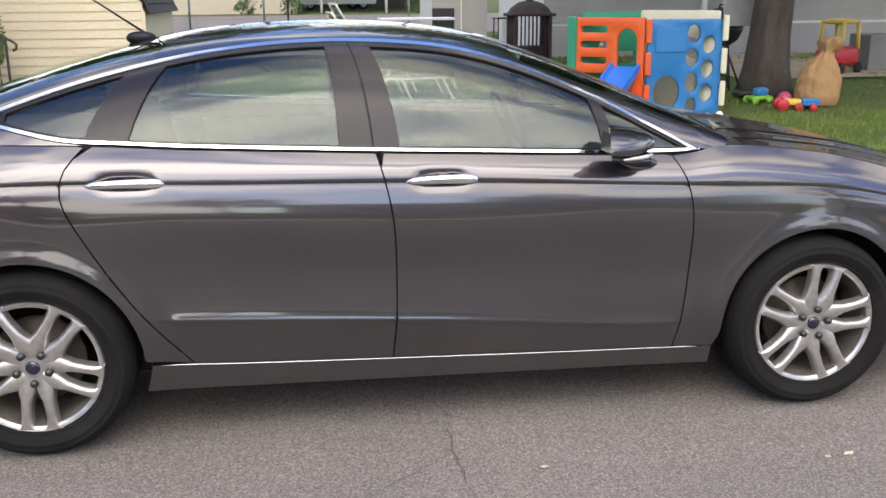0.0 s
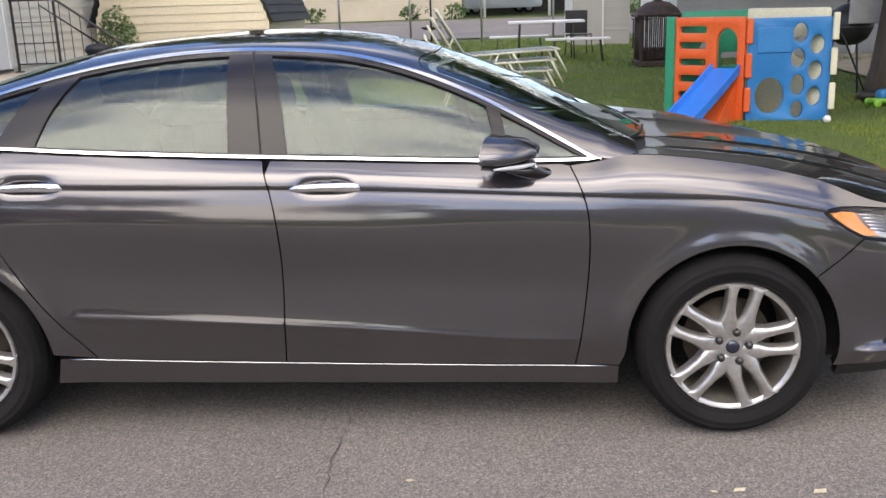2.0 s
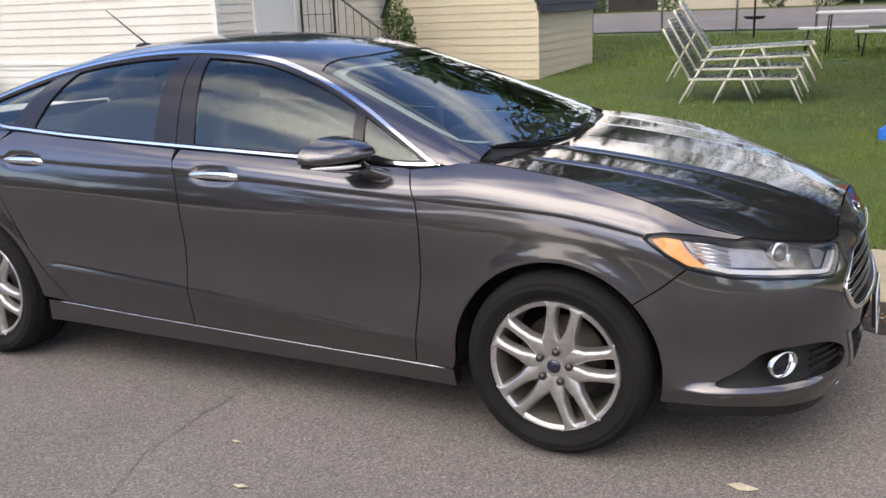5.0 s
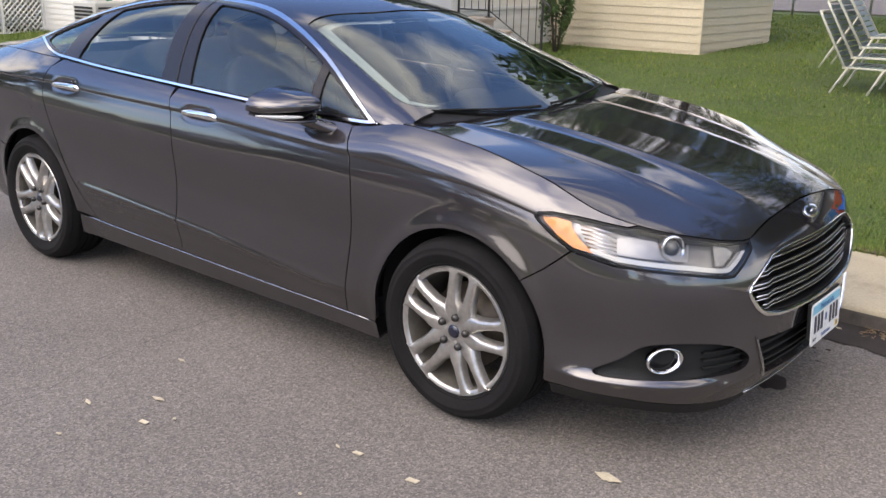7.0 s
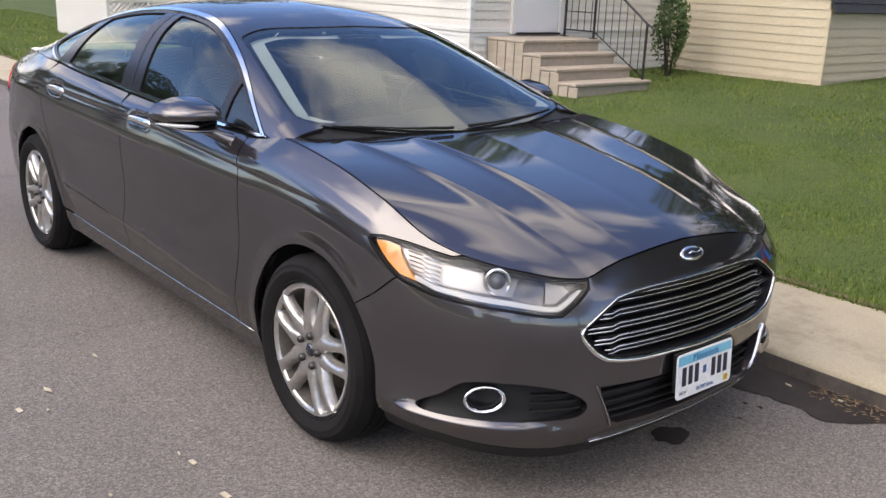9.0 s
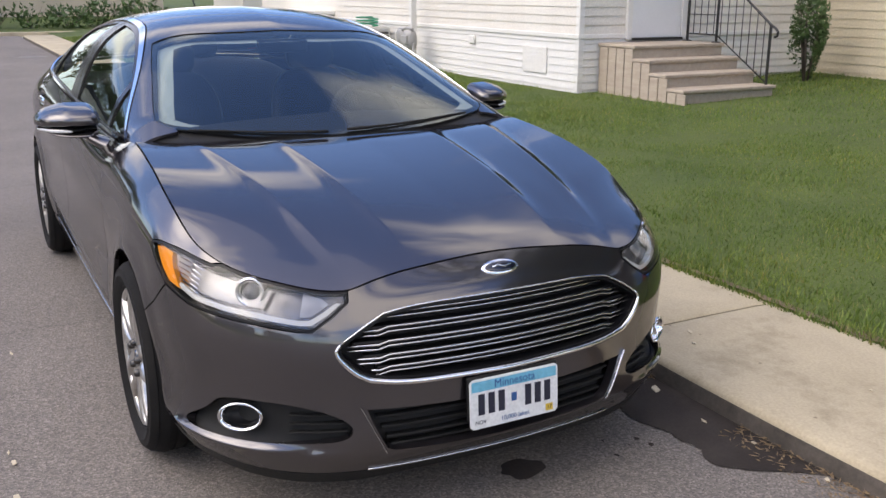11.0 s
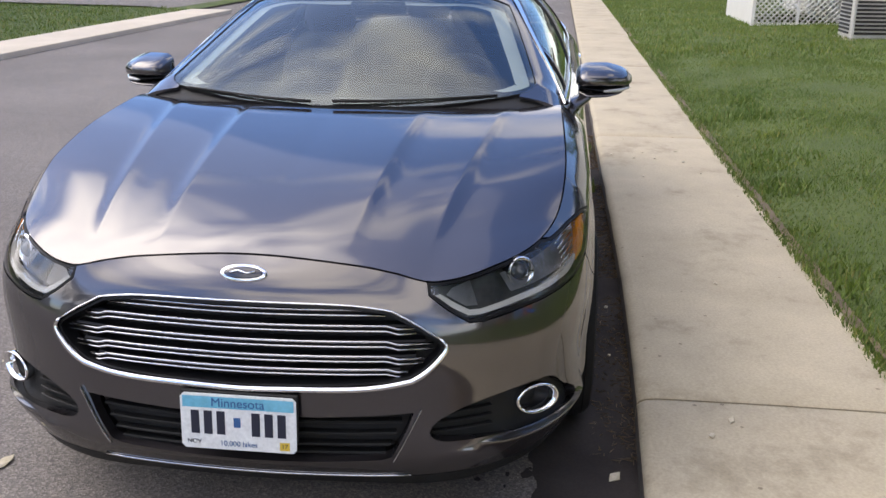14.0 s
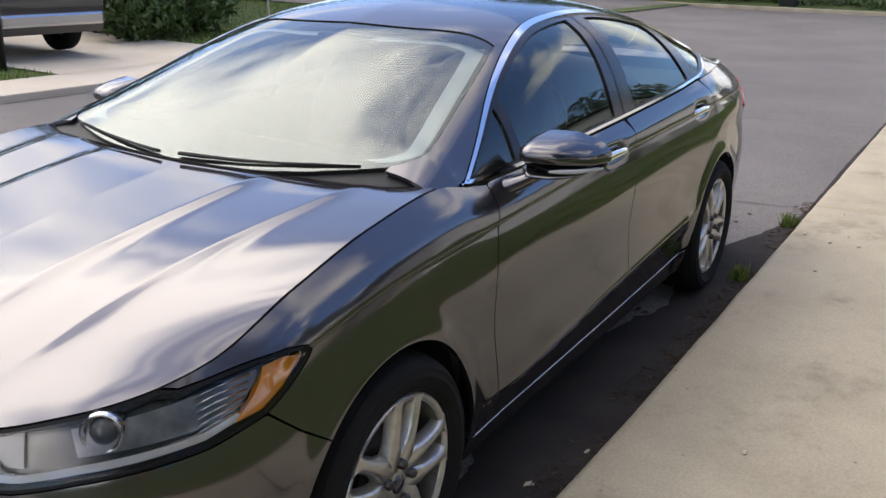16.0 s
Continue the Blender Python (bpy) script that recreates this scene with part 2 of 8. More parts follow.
BLACK = grained("black_plastic", (0.010, 0.010, 0.010), (0.016, 0.016, 0.015), 12, 400, 0.55)
base(BLACK).inputs["Specular IOR Level"].default_value = 0.28
DARK = material("dark_cavity", (0.016, 0.015, 0.015), 0.9)
RUBBER = grained("tyre_rubber", (0.007, 0.0065, 0.0065), (0.014, 0.013, 0.0125), 6, 90, 0.88, 0.3)
base(RUBBER).inputs["Specular IOR Level"].default_value = 0.22
DUSTY = grained("dusty_rim_barrel", (0.16, 0.14, 0.115), (0.22, 0.2, 0.17), 9, 60, 0.55, 0.0, metal=0.5)
ALLOY = grained("silver_alloy", (0.62, 0.61, 0.59), (0.52, 0.49, 0.45), 9, 60, 0.30, 0.0, metal=0.85)
BRAKE = grained("brake_iron", (0.09, 0.07, 0.055), (0.2, 0.17, 0.14), 9, 80, 0.5, metal=0.6)
SEAT = grained("black_leather", (0.018, 0.018, 0.019), (0.03, 0.03, 0.03), 10, 200, 0.5)
CABIN = grained("grey_cabin_lining", (0.30, 0.30, 0.29), (0.26, 0.26, 0.25), 8, 200, 0.85)
# pillar lining; the haze of the windshield is put into its pale colour
PALE_LINING = grained("hazy_pillar_lining", (0.50, 0.53, 0.51), (0.56, 0.59, 0.57), 6, 200, 0.85, 0.1)
DASH = grained("dark_dashboard", (0.02, 0.02, 0.021), (0.028, 0.028, 0.029), 8, 300, 0.6)
AMBER = material("amber_lens", (0.92, 0.33, 0.03), 0.12, Coat_Weight=1.0)
REFLECTOR = material("lamp_reflector", (0.82, 0.82, 0.83), 0.16, 1.0)
RED_LENS = material("red_lens", (0.5, 0.01, 0.008), 0.12, Coat_Weight=1.0)
WHITE_LENS = material("white_lens", (0.5, 0.5, 0.49), 0.15, Coat_Weight=1.0)


def glass(name, tint, gloss_color=(1, 1, 1), ior=1.85):
    """Thin glass: tinted passage with a Fresnel gloss."""
    m = bpy.data.materials.new(name)
    m.use_nodes = True
    t = m.node_tree
    t.nodes.clear()
    out = t.nodes.new("ShaderNodeOutputMaterial")
    tr = t.nodes.new("ShaderNodeBsdfTransparent")
    tr.inputs[0].default_value = (*tint, 1)
    gl = t.nodes.new("ShaderNodeBsdfGlossy")
    gl.inputs["Color"].default_value = (*gloss_color, 1)
    gl.inputs["Roughness"].default_value = 0.0
    fr = t.nodes.new("ShaderNodeFresnel")
    fr.inputs[0].default_value = ior
    mx = t.nodes.new("ShaderNodeMixShader")
    t.links.new(fr.outputs[0], mx.inputs[0])
    t.links.new(tr.outputs[0], mx.inputs[1])
    t.links.new(gl.outputs[0], mx.inputs[2])
    t.links.new(mx.outputs[0], out.inputs[0])
    return m


GLASS = glass("tinted_window_glass", (0.84, 0.89, 0.865), (0.90, 1.0, 0.95), 1.7)
SHIELD = glass("windshield_glass", (0.80, 0.88, 0.87), (0.92, 1.0, 0.98), 1.74)
CLEAR = glass("clear_lamp_lens", (0.93, 0.93, 0.93), ior=1.45)

# ground
ASPHALT = material("worn_asphalt", (0.1, 0.1, 0.1), 0.88)
_v = node(ASPHALT, "ShaderNodeTexVoronoi")
_v.inputs["Scale"].default_value = 165
_c = node(ASPHALT, "ShaderNodeTexCoord")
link(ASPHALT, _c.outputs["Object"], _v.inputs["Vector"])
_n1 = noise_tex(ASPHALT, 0.55, 6)
_n2 = noise_tex(ASPHALT, 70, 3)
_st = ramp(ASPHALT, _v.outputs["Color"], [(0.12, (0.58, 0.57, 0.55)), (0.6, (1.0, 0.98, 0.96)), (0.95, (1.65, 1.6, 1.54))])
_cb = mix(ASPHALT, ramp(ASPHALT, _n1, [(0.35, (0, 0, 0)), (0.65, (1, 1, 1))]), (0.150, 0.134, 0.121), (0.196, 0.176, 0.159))
_cb = mix(ASPHALT, 1.0, _cb, _st, "MULTIPLY")
set_color(ASPHALT, mix(ASPHALT, 0.3, _cb, ramp(ASPHALT, _n2, [(0.3, (0.4, 0.4, 0.4)), (0.7, (1.3, 1.3, 1.3))]), "MULTIPLY"))
bump(ASPHALT, _v.outputs["Distance"], 0.5, 0.004)
LUG = grained("dark_lug_steel", (0.05, 0.047, 0.045), (0.09, 0.085, 0.08), 20, 90, 0.35, 0.0, metal=0.8)
STAIN = grained("damp_gutter_asphalt", (0.034, 0.028, 0.025), (0.062, 0.052, 0.045), 3.0, 130, 0.95, 0.4)
base(STAIN).inputs["Specular IOR Level"].default_value = 0.12
CRACK = grained("crack_filling", (0.065, 0.06, 0.056), (0.09, 0.083, 0.078), 6, 120, 0.9, 0.3)
CONCRETE = grained("pale_concrete", (0.43, 0.36, 0.245), (0.51, 0.43, 0.30), 1.6, 90, 0.85, 0.25)
_cs = noise_tex(CONCRETE, 2.7, 7, 0.7)
_co = base(CONCRETE).inputs["Base Color"].links[0].from_socket
_cw = mix(CONCRETE, 1.0, _co, ramp(CONCRETE, _cs, [(0.28, (0.62, 0.60, 0.57)), (0.45, (0.95, 0.95, 0.95)), (0.75, (1.08, 1.08, 1.07))]), "MULTIPLY")
_ck = node(CONCRETE, "ShaderNodeTexVoronoi")
_ck.inputs["Scale"].default_value = 7.0
_cc = node(CONCRETE, "ShaderNodeTexCoord")
link(CONCRETE, _cc.outputs["Object"], _ck.inputs["Vector"])
set_color(CONCRETE, mix(CONCRETE, 1.0, _cw, ramp(CONCRETE, _ck.outputs["Distance"], [(0.0, (0.45, 0.42, 0.4)), (0.045, (0.6, 0.58, 0.55)), (0.06, (1, 1, 1))]), "MULTIPLY"))
KERB = grained("kerb_concrete", (0.36, 0.31, 0.26), (0.43, 0.38, 0.32), 4, 70, 0.85, 0.3)
EARTH = grained("lawn_soil", (0.055, 0.085, 0.014), (0.085, 0.115, 0.022), 1.2, 40, 0.95, 0.5, 0.02)
GRASS = material("grass_blades", (0.06, 0.13, 0.02), 0.6)
PALE_CONCRETE = grained("sunbleached_concrete", (0.55, 0.47, 0.36), (0.64, 0.55, 0.43), 1.2, 60, 0.85, 0.25)
SOIL = grained("bare_soil", (0.10, 0.07, 0.042), (0.19, 0.14, 0.085), 7, 90, 0.95, 0.6)
# darker concrete for the kerb face and the bed under the joints
DARK_KERB = grained("dark_kerb_concrete", (0.055, 0.046, 0.038), (0.12, 0.10, 0.082), 9, 70, 0.9, 0.4)
SIDING = grained("white_vinyl_siding", (0.74, 0.685, 0.60), (0.80, 0.755, 0.67), 1.5, 60, 0.5, 0.08)
CREAM = grained("cream_vinyl_siding", (0.66, 0.55, 0.38), (0.70, 0.60, 0.43), 1.5, 60, 0.5, 0.08)
SHINGLE = grained("dark_roof_shingles", (0.03, 0.033, 0.04), (0.05, 0.053, 0.06), 9, 120, 0.9, 0.5)
WHITE_TRIM = grained("white_trim_paint", (0.79, 0.765, 0.71), (0.83, 0.805, 0.75), 3, 80, 0.4, 0.05)
WOOD = grained("weathered_step_boards", (0.42, 0.34, 0.26), (0.5, 0.42, 0.33), 3, 40, 0.8, 0.3, stretch=(1, 6, 6))
IRON = grained("black_iron", (0.015, 0.014, 0.014), (0.025, 0.022, 0.02), 20, 120, 0.5, 0.1)
BARK = grained("tree_bark", (0.07, 0.052, 0.038), (0.13, 0.10, 0.078), 5, 30, 0.95, 0.9, 0.03, stretch=(2, 2, 0.4))
LEAF = grained("green_leaves", (0.035, 0.075, 0.018), (0.075, 0.14, 0.03), 2.5, 30, 0.55, 0.0)
P_BLUE = grained("blue_plastic", (0.008, 0.17, 0.42), (0.01, 0.2, 0.46), 3, 60, 0.4, 0.03)
P_SLIDE = grained("bright_blue_plastic", (0.01, 0.17, 0.62), (0.015, 0.2, 0.66), 3, 60, 0.35, 0.03)
P_ORANGE = grained("orange_plastic", (0.75, 0.10, 0.02), (0.78, 0.13, 0.03), 3, 60, 0.4, 0.03)
P_GREEN = grained("green_plastic", (0.01, 0.24, 0.13), (0.012, 0.28, 0.15), 3, 60, 0.4, 0.03)
P_CREAM = grained("cream_plastic", (0.72, 0.66, 0.45), (0.75, 0.70, 0.5), 3, 60, 0.45, 0.03)
_g = node(GRASS, "ShaderNodeNewGeometry")
_gn = noise_tex(GRASS, 1.3, 6, 0.65)
_gc = ramp(GRASS, _g.outputs["Random Per Island"], [(0.0, (0.055, 0.105, 0.014)), (0.45, (0.092, 0.162, 0.025)), (0.85, (0.135, 0.205, 0.038)), (1.0, (0.23, 0.22, 0.085))])
set_color(GRASS, mix(GRASS, ramp(GRASS, _gn, [(0.35, (0, 0, 0)), (0.7, (1, 1, 1))]), _gc, mix(GRASS, 1.0, _gc, (1.5, 1.22, 0.9), "MULTIPLY")))


# ---------------------------------------------------------------- ground
def ground_z(x, y):
    """Height of the ground: level street, lawn rising gently behind the pavement."""
    if y > 2.02:
        return 0.095 + 0.03 * (min(y, 12) - 2.02) + 0.012 * max(0, y - 12)
    if y < -7.7:
        return 0.08 + 0.012 * min(40, -7.7 - y)
    return 0.0


def sheet(name, xs, ys, height, mat):
    verts = [(x, y, height(x, y)) for y in ys for x in xs]
    n = len(xs)
    faces = [(j * n + i, j * n + i + 1, (j + 1) * n + i + 1, (j + 1) * n + i) for j in range(len(ys) - 1) for i in range(n - 1)]
    return new(name, mesh_from(name, verts, faces, mat, True))


def steps(a, b, d):
    n = max(1, int(abs(b - a) / d))
    return [a + (b - a) * k / n for k in range(n + 1)]


def uneven(x, y):
    return 0.012 * noise.noise(Vector((x * 0.6, y * 0.6, 0))) + 0.006 * noise.noise(Vector((x * 3, y * 3, 5)))


road = tagged(new("road", mesh_from("road", [(-400, -7.0, 0), (400, -7.0, 0), (400, 1.15, 0), (-400, 1.15, 0)], [(0, 1, 2, 3)], ASPHALT)), "worn grey asphalt street with fine stones", "road", kind="structure")
lawn = sheet("lawn", [-400, -120, -60] + steps(-40, 30, 0.7) + [60, 120, 400], steps(2.0, 30, 0.5) + [60, 120, 300], lambda x, y: ground_z(x, max(y, 2.03)) + (uneven(x, y) if y > 2.2 else -0.01), EARTH)
tagged(lawn, "green mown lawn around the homes", "lawn", kind="structure")
far_lawn = sheet("ground", [-400, -120, -60] + steps(-40, 30, 1.5) + [60, 120, 400], steps(-7.7, -30, 0.8) + [-60, -120, -300], lambda x, y: ground_z(x, min(y, -7.71)) + (uneven(x, y) if not -9.6 < x < -2.6 else -0.012), EARTH)
tagged(far_lawn, "green lawn across the street", "lawn", kind="structure")

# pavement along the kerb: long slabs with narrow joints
pavement = tagged(part("pavement", box(-28, 40, 1.16, 2.0, -0.1, 0.07), DARK_KERB), "pale concrete pavement with kerb edge and joints", "pavement", kind="structure")
JOINTS = [-28, -22, -17.1, -12.5, -7.85, -3.14, 1.53, 6.2, 10.9, 20, 40]
slab_random = random.Random(4)
for a, b in zip(JOINTS, JOINTS[1:]):
    bm = bmesh.new()
    prof = [(1.055, -0.05), (1.062, 0.070), (1.070, 0.086), (1.09, 0.096), (1.16, 0.1), (1.55, 0.103), (1.95, 0.1), (2.01, 0.094), (2.02, 0.0)]
    xs = [a + 0.007, a + 0.016] + steps(a + 0.2, b - 0.2, 0.35) + [b - 0.016, b - 0.007]
    rows = []
    for i, x in enumerate(xs):
        e = 0.006 if i in (0, len(xs) - 1) else 0.0
        rows.append([bm.verts.new((x, y + (min(0.055, max(0.0, 0.026 * (2.6 - x))) + 0.008 * noise.noise(Vector((x * 2.3, 3, 0))) - 0.012 * max(0, noise.noise(Vector((x * 5, 9, 0)))) if k < 4 else 0.012 * noise.noise(Vector((x * 3.1, 7, 0))) if k > 6 else 0), z - (e if k > 1 else 0) + (0.002 * noise.noise(Vector((x, y, 2))) if k > 1 else 0))) for k, (y, z) in enumerate(prof)])
    for r0, r1 in zip(rows, rows[1:]):
        for k in range(len(prof) - 1):
            f = bm.faces.new((r0[k], r1[k], r1[k + 1], r0[k + 1]))
            f.smooth = True
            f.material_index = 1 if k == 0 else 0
    bm.faces.new(rows[0][::-1])
    bm.faces.new(rows[-1])
    bmesh.ops.recalc_face_normals(bm, faces=bm.faces)
    part("slab", smooth_angle(bm, 40), CONCRETE, pavement).data.materials.append(DARK_KERB)

# bare soil creeping over the inner edge of the pavement
lo, hi = [], []
for x in steps(-14.0, 6.0, 0.025):
    w = 0.018 + 0.045 * noise.noise(Vector((x * 1.3, 4, 0))) + 0.03 * noise.noise(Vector((x * 6.1, 2, 0))) + 0.015 * noise.noise(Vector((x * 23, 6, 0)))
    lo.append((x, 2.03 - max(0.0, w), 0.1065))
    hi.append((x, 2.05 + 0.02 * noise.noise(Vector((x * 9, 1, 0))), 0.112))
n = len(lo)
tagged(new("soil_edge", mesh_from("soil_edge", lo + hi, [(i, i + 1, n + i + 1, n + i) for i in range(n - 1)], SOIL)), "bare brown soil along the pavement edge", "soil", kind="structure")

# far pavement and driveway
far_walk = tagged(part("pavement_far", box(-17.4, 40, -7.85, -6.85, -0.1, 0.085, 0.015, 2), PALE_CONCRETE), "pale concrete pavement across the street", "pavement", kind="structure")
driveway = tagged(sheet("driveway", steps(-8.0, -4.3, 0.5), steps(-7.79, -24, 0.8), lambda x, y: ground_z(x, min(y, -7.71)) + 0.009, PALE_CONCRETE), "pale concrete driveway", "driveway", kind="structure")


def flat_patch(name, cx, cy, rx, ry, seed, mat, z=0.003, rough=0.35, n=40):
    """An irregular stain or patch lying on the street."""
    r = random.Random(seed)
    ph = [r.uniform(0, 6.28) for _ in range(6)]
    pts = []
    for k in range(n):
        a = k * math.tau / n
        f = 1 + rough * sum(math.sin((i + 2) * a + ph[i]) / (i + 2) for i in range(6))
        pts.append((cx + rx * f * math.cos(a), cy + ry * f * math.sin(a), z))
    return mesh_from(name, pts, [tuple(range(n))], mat)


tagged(new("oil_stain", flat_patch("oil_stain", 2.19, 0.18, 0.058, 0.085, 3, STAIN, 0.004, 0.2)), "dark oil stain on the asphalt", "stain", kind="structure")
# damp band of the gutter beside the kerb, with a ragged outer edge
pts_in, pts_out = [], []
for x in steps(-9.0, 2.75, 0.02):
    w = 0.33 + 0.14 * noise.noise(Vector((x * 0.9, 1.5, 0))) + 0.06 * noise.noise(Vector((x * 4.1, 0.5, 0))) + 0.035 * noise.noise(Vector((x * 11, 2.5, 0))) + 0.014 * noise.noise(Vector((x * 31, 4.5, 0))) + 0.02 * float(smoothstep(0.8, 1.9, x))
    w *= float(smoothstep(2.75, 2.45, x)) * (0.08 + 0.92 * float(smoothstep(-3.4, -1.7, x)))
    pts_in.append((x, 1.13, 0.004))
    pts_out.append((x, 1.072 - max(w, 0.02), 0.004))
n = len(pts_in)
tagged(new("gutter_stain", mesh_from("gutter_stain", pts_in + pts_out, [(n + i, n + i + 1, i + 1, i) for i in range(n - 1)], STAIN)), "dark damp stain along the gutter", "stain", kind="structure")

LITTER = grained("dry_leaf", (0.50, 0.43, 0.30), (0.60, 0.52, 0.38), 30, 90, 0.8, 0.1)
# a thinner, broken outer rim of the stain: many small blots
blot = random.Random(21)
bm = bmesh.new()
for k in range(110):
    x = blot.uniform(-3.2, 2.6)
    d = blot.random() ** 1.6
    y = 0.78 - 0.26 * d + 0.12 * noise.noise(Vector((x * 0.9, 1.5, 0)))
    s = blot.uniform(0.005, 0.018) * (1.1 - 0.7 * d)
    ph = blot.uniform(0, 6.28)
    bm.faces.new([bm.verts.new((x + s * 1.5 * (1 + 0.35 * math.sin(3 * a + ph)) * math.cos(a), y + s * (1 + 0.35 * math.sin(2 * a + ph)) * math.sin(a), 0.0035 + 0.000002 * k)) for a in [j * math.tau / 9 for j in range(9)]])
tagged(part("stain_blots", bm, STAIN), "dark damp blots beside the gutter stain", "stain", kind="stuff")
# dry clippings and grit swept against the kerb
DEBRIS = grained("brown_grit", (0.15, 0.095, 0.05), (0.34, 0.24, 0.14), 40, 120, 0.9, 0.1)
bm = bmesh.new()
for k in range(2600):
    x = blot.uniform(-3.6, 2.9)
    if noise.noise(Vector((x * 1.7, 8, 0))) < -0.12:
        continue
    edge = 1.062 + min(0.055, max(0.0, 0.026 * (2.6 - x)))
    y = edge - 0.15 * blot.random() ** 2.4
    a, s, z = blot.uniform(0, 3.14), blot.uniform(0.006, 0.024), blot.uniform(0.004, 0.014)
    dx, dy = s * math.cos(a), s * math.sin(a)
    w = blot.uniform(0.0012, 0.003)
    q = [bm.verts.new(p) for p in ((x - dx, min(edge, y - dy), z), (x + w, y, z + 0.003), (x + dx, min(edge, y + dy), z + blot.uniform(-0.004, 0.008)), (x - w, y - w, z - 0.002))]
    bm.faces.new(q)
tagged(part("gutter_debris", bm, DEBRIS), "dry clippings and grit along the kerb", "debris", kind="stuff")


def crack(name, points, width, seed, z=0.0045):
    r = random.Random(seed)
    lo, hi = [], []
    fine = []
    for (x0, y0), (x1, y1) in zip(points, points[1:]):
        m = max(2, int(math.hypot(x1 - x0, y1 - y0) / 0.04))
        fine += [(x0 + (x1 - x0) * k / m + r.uniform(-0.008, 0.008), y0 + (y1 - y0) * k / m + r.uniform(-0.008, 0.008)) for k in range(m)]
    for i, (x, y) in enumerate(fine):
        a, b = fine[max(0, i - 1)], fine[min(len(fine) - 1, i + 1)]
        d = Vector((b[0] - a[0], b[1] - a[1])).normalized()
        w = width * r.uniform(0.3, 1.0)
        lo.append((x - d.y * w, y + d.x * w, z))
        hi.append((x + d.y * w, y - d.x * w, z))
    k = len(lo)
    tagged(new(name, mesh_from(name, lo + hi, [(i, i + 1, k + i + 1, k + i) for i in range(k - 1)], CRACK)), "thin dark crack in the asphalt", "crack", kind="structure")


crack("crack", [(0.02, -0.75), (0.0, -1.1), (0.03, -1.45), (0.16, -1.8), (0.1, -2.4), (0.2, -3.0)], 0.0028, 1)
crack("crack", [(0.0, -1.1), (-0.5, -1.5), (-1.2, -1.9), (-2.4, -2.9), (-4.0, -4.1)], 0.0016, 2)
crack("crack", [(-3.4, 1.02), (-3.3, 0.2), (-3.6, -0.8), (-3.5, -2.2), (-3.9, -4.5)], 0.008, 3)
crack("crack", [(-7.2, 1.0), (-7.0, -0.8), (-7.4, -3.0)], 0.012, 4)

# iron cover in the street
tagged(part("manhole_cover", lathe([(0.0, 0.006), (0.26, 0.006), (0.28, 0.004), (0.30, 0.004), (0.33, 0.0)], 36, axis="z", matrix=Matrix.Translation((-19.3, 0.6, 0.002))), BRAKE), "round iron manhole cover in the street", "manhole cover")

# litter: small leaves and bits of stone on street and pavement
lit = random.Random(11)
places = [(0.52, -1.52), (1.36, -1.32), (1.61, -1.33), (2.06, -0.91), (2.07, -0.9), (1.9, 1.0), (0.5, -1.9), (1.0, -2.1), (-0.6, -1.7)]
places += [(lit.uniform(-2, 3.2), lit.uniform(-2.6, -1.0)) for _ in range(16)] + [(lit.uniform(2.5, 3.6), lit.uniform(-1.2, 0.9)) for _ in range(8)] + [(lit.uniform(-3, 3), lit.uniform(1.15, 2.0)) for _ in range(16)] + [(lit.uniform(0.2, 2.8), lit.uniform(0.93, 1.04)) for _ in range(7)]
for k, (x, y) in enumerate(places):
    s = lit.uniform(0.012, 0.03) * (1.3 if k < 6 else 0.7)
    z = 0.104 if y > 1.07 else 0.003
    a = lit.uniform(0, 6.28)
    bm = bmesh.new()
    top = [bm.verts.new((x + s * r * math.cos(a + t), y + s * r * 0.6 * math.sin(a + t), z + h)) for t, r, h in ((0, 1.4, 0.002), (0.9, 0.8, 0.006), (2.0, 0.9, 0.002), (3.1, 1.3, 0.008), (4.1, 0.8, 0.003), (5.2, 0.9, 0.007))]
    low = [bm.verts.new((v.co.x, v.co.y, v.co.z - 0.002)) for v in top]
    bm.faces.new(top)
    bm.faces.new(low[::-1])
    for i in range(6):
        bm.faces.new((low[i], low[(i + 1) % 6], top[(i + 1) % 6], top[i]))
    tagged(part("fallen_leaf", bm, LITTER), "small pale dry leaf lying on the ground", "leaf", group="litter on the ground")


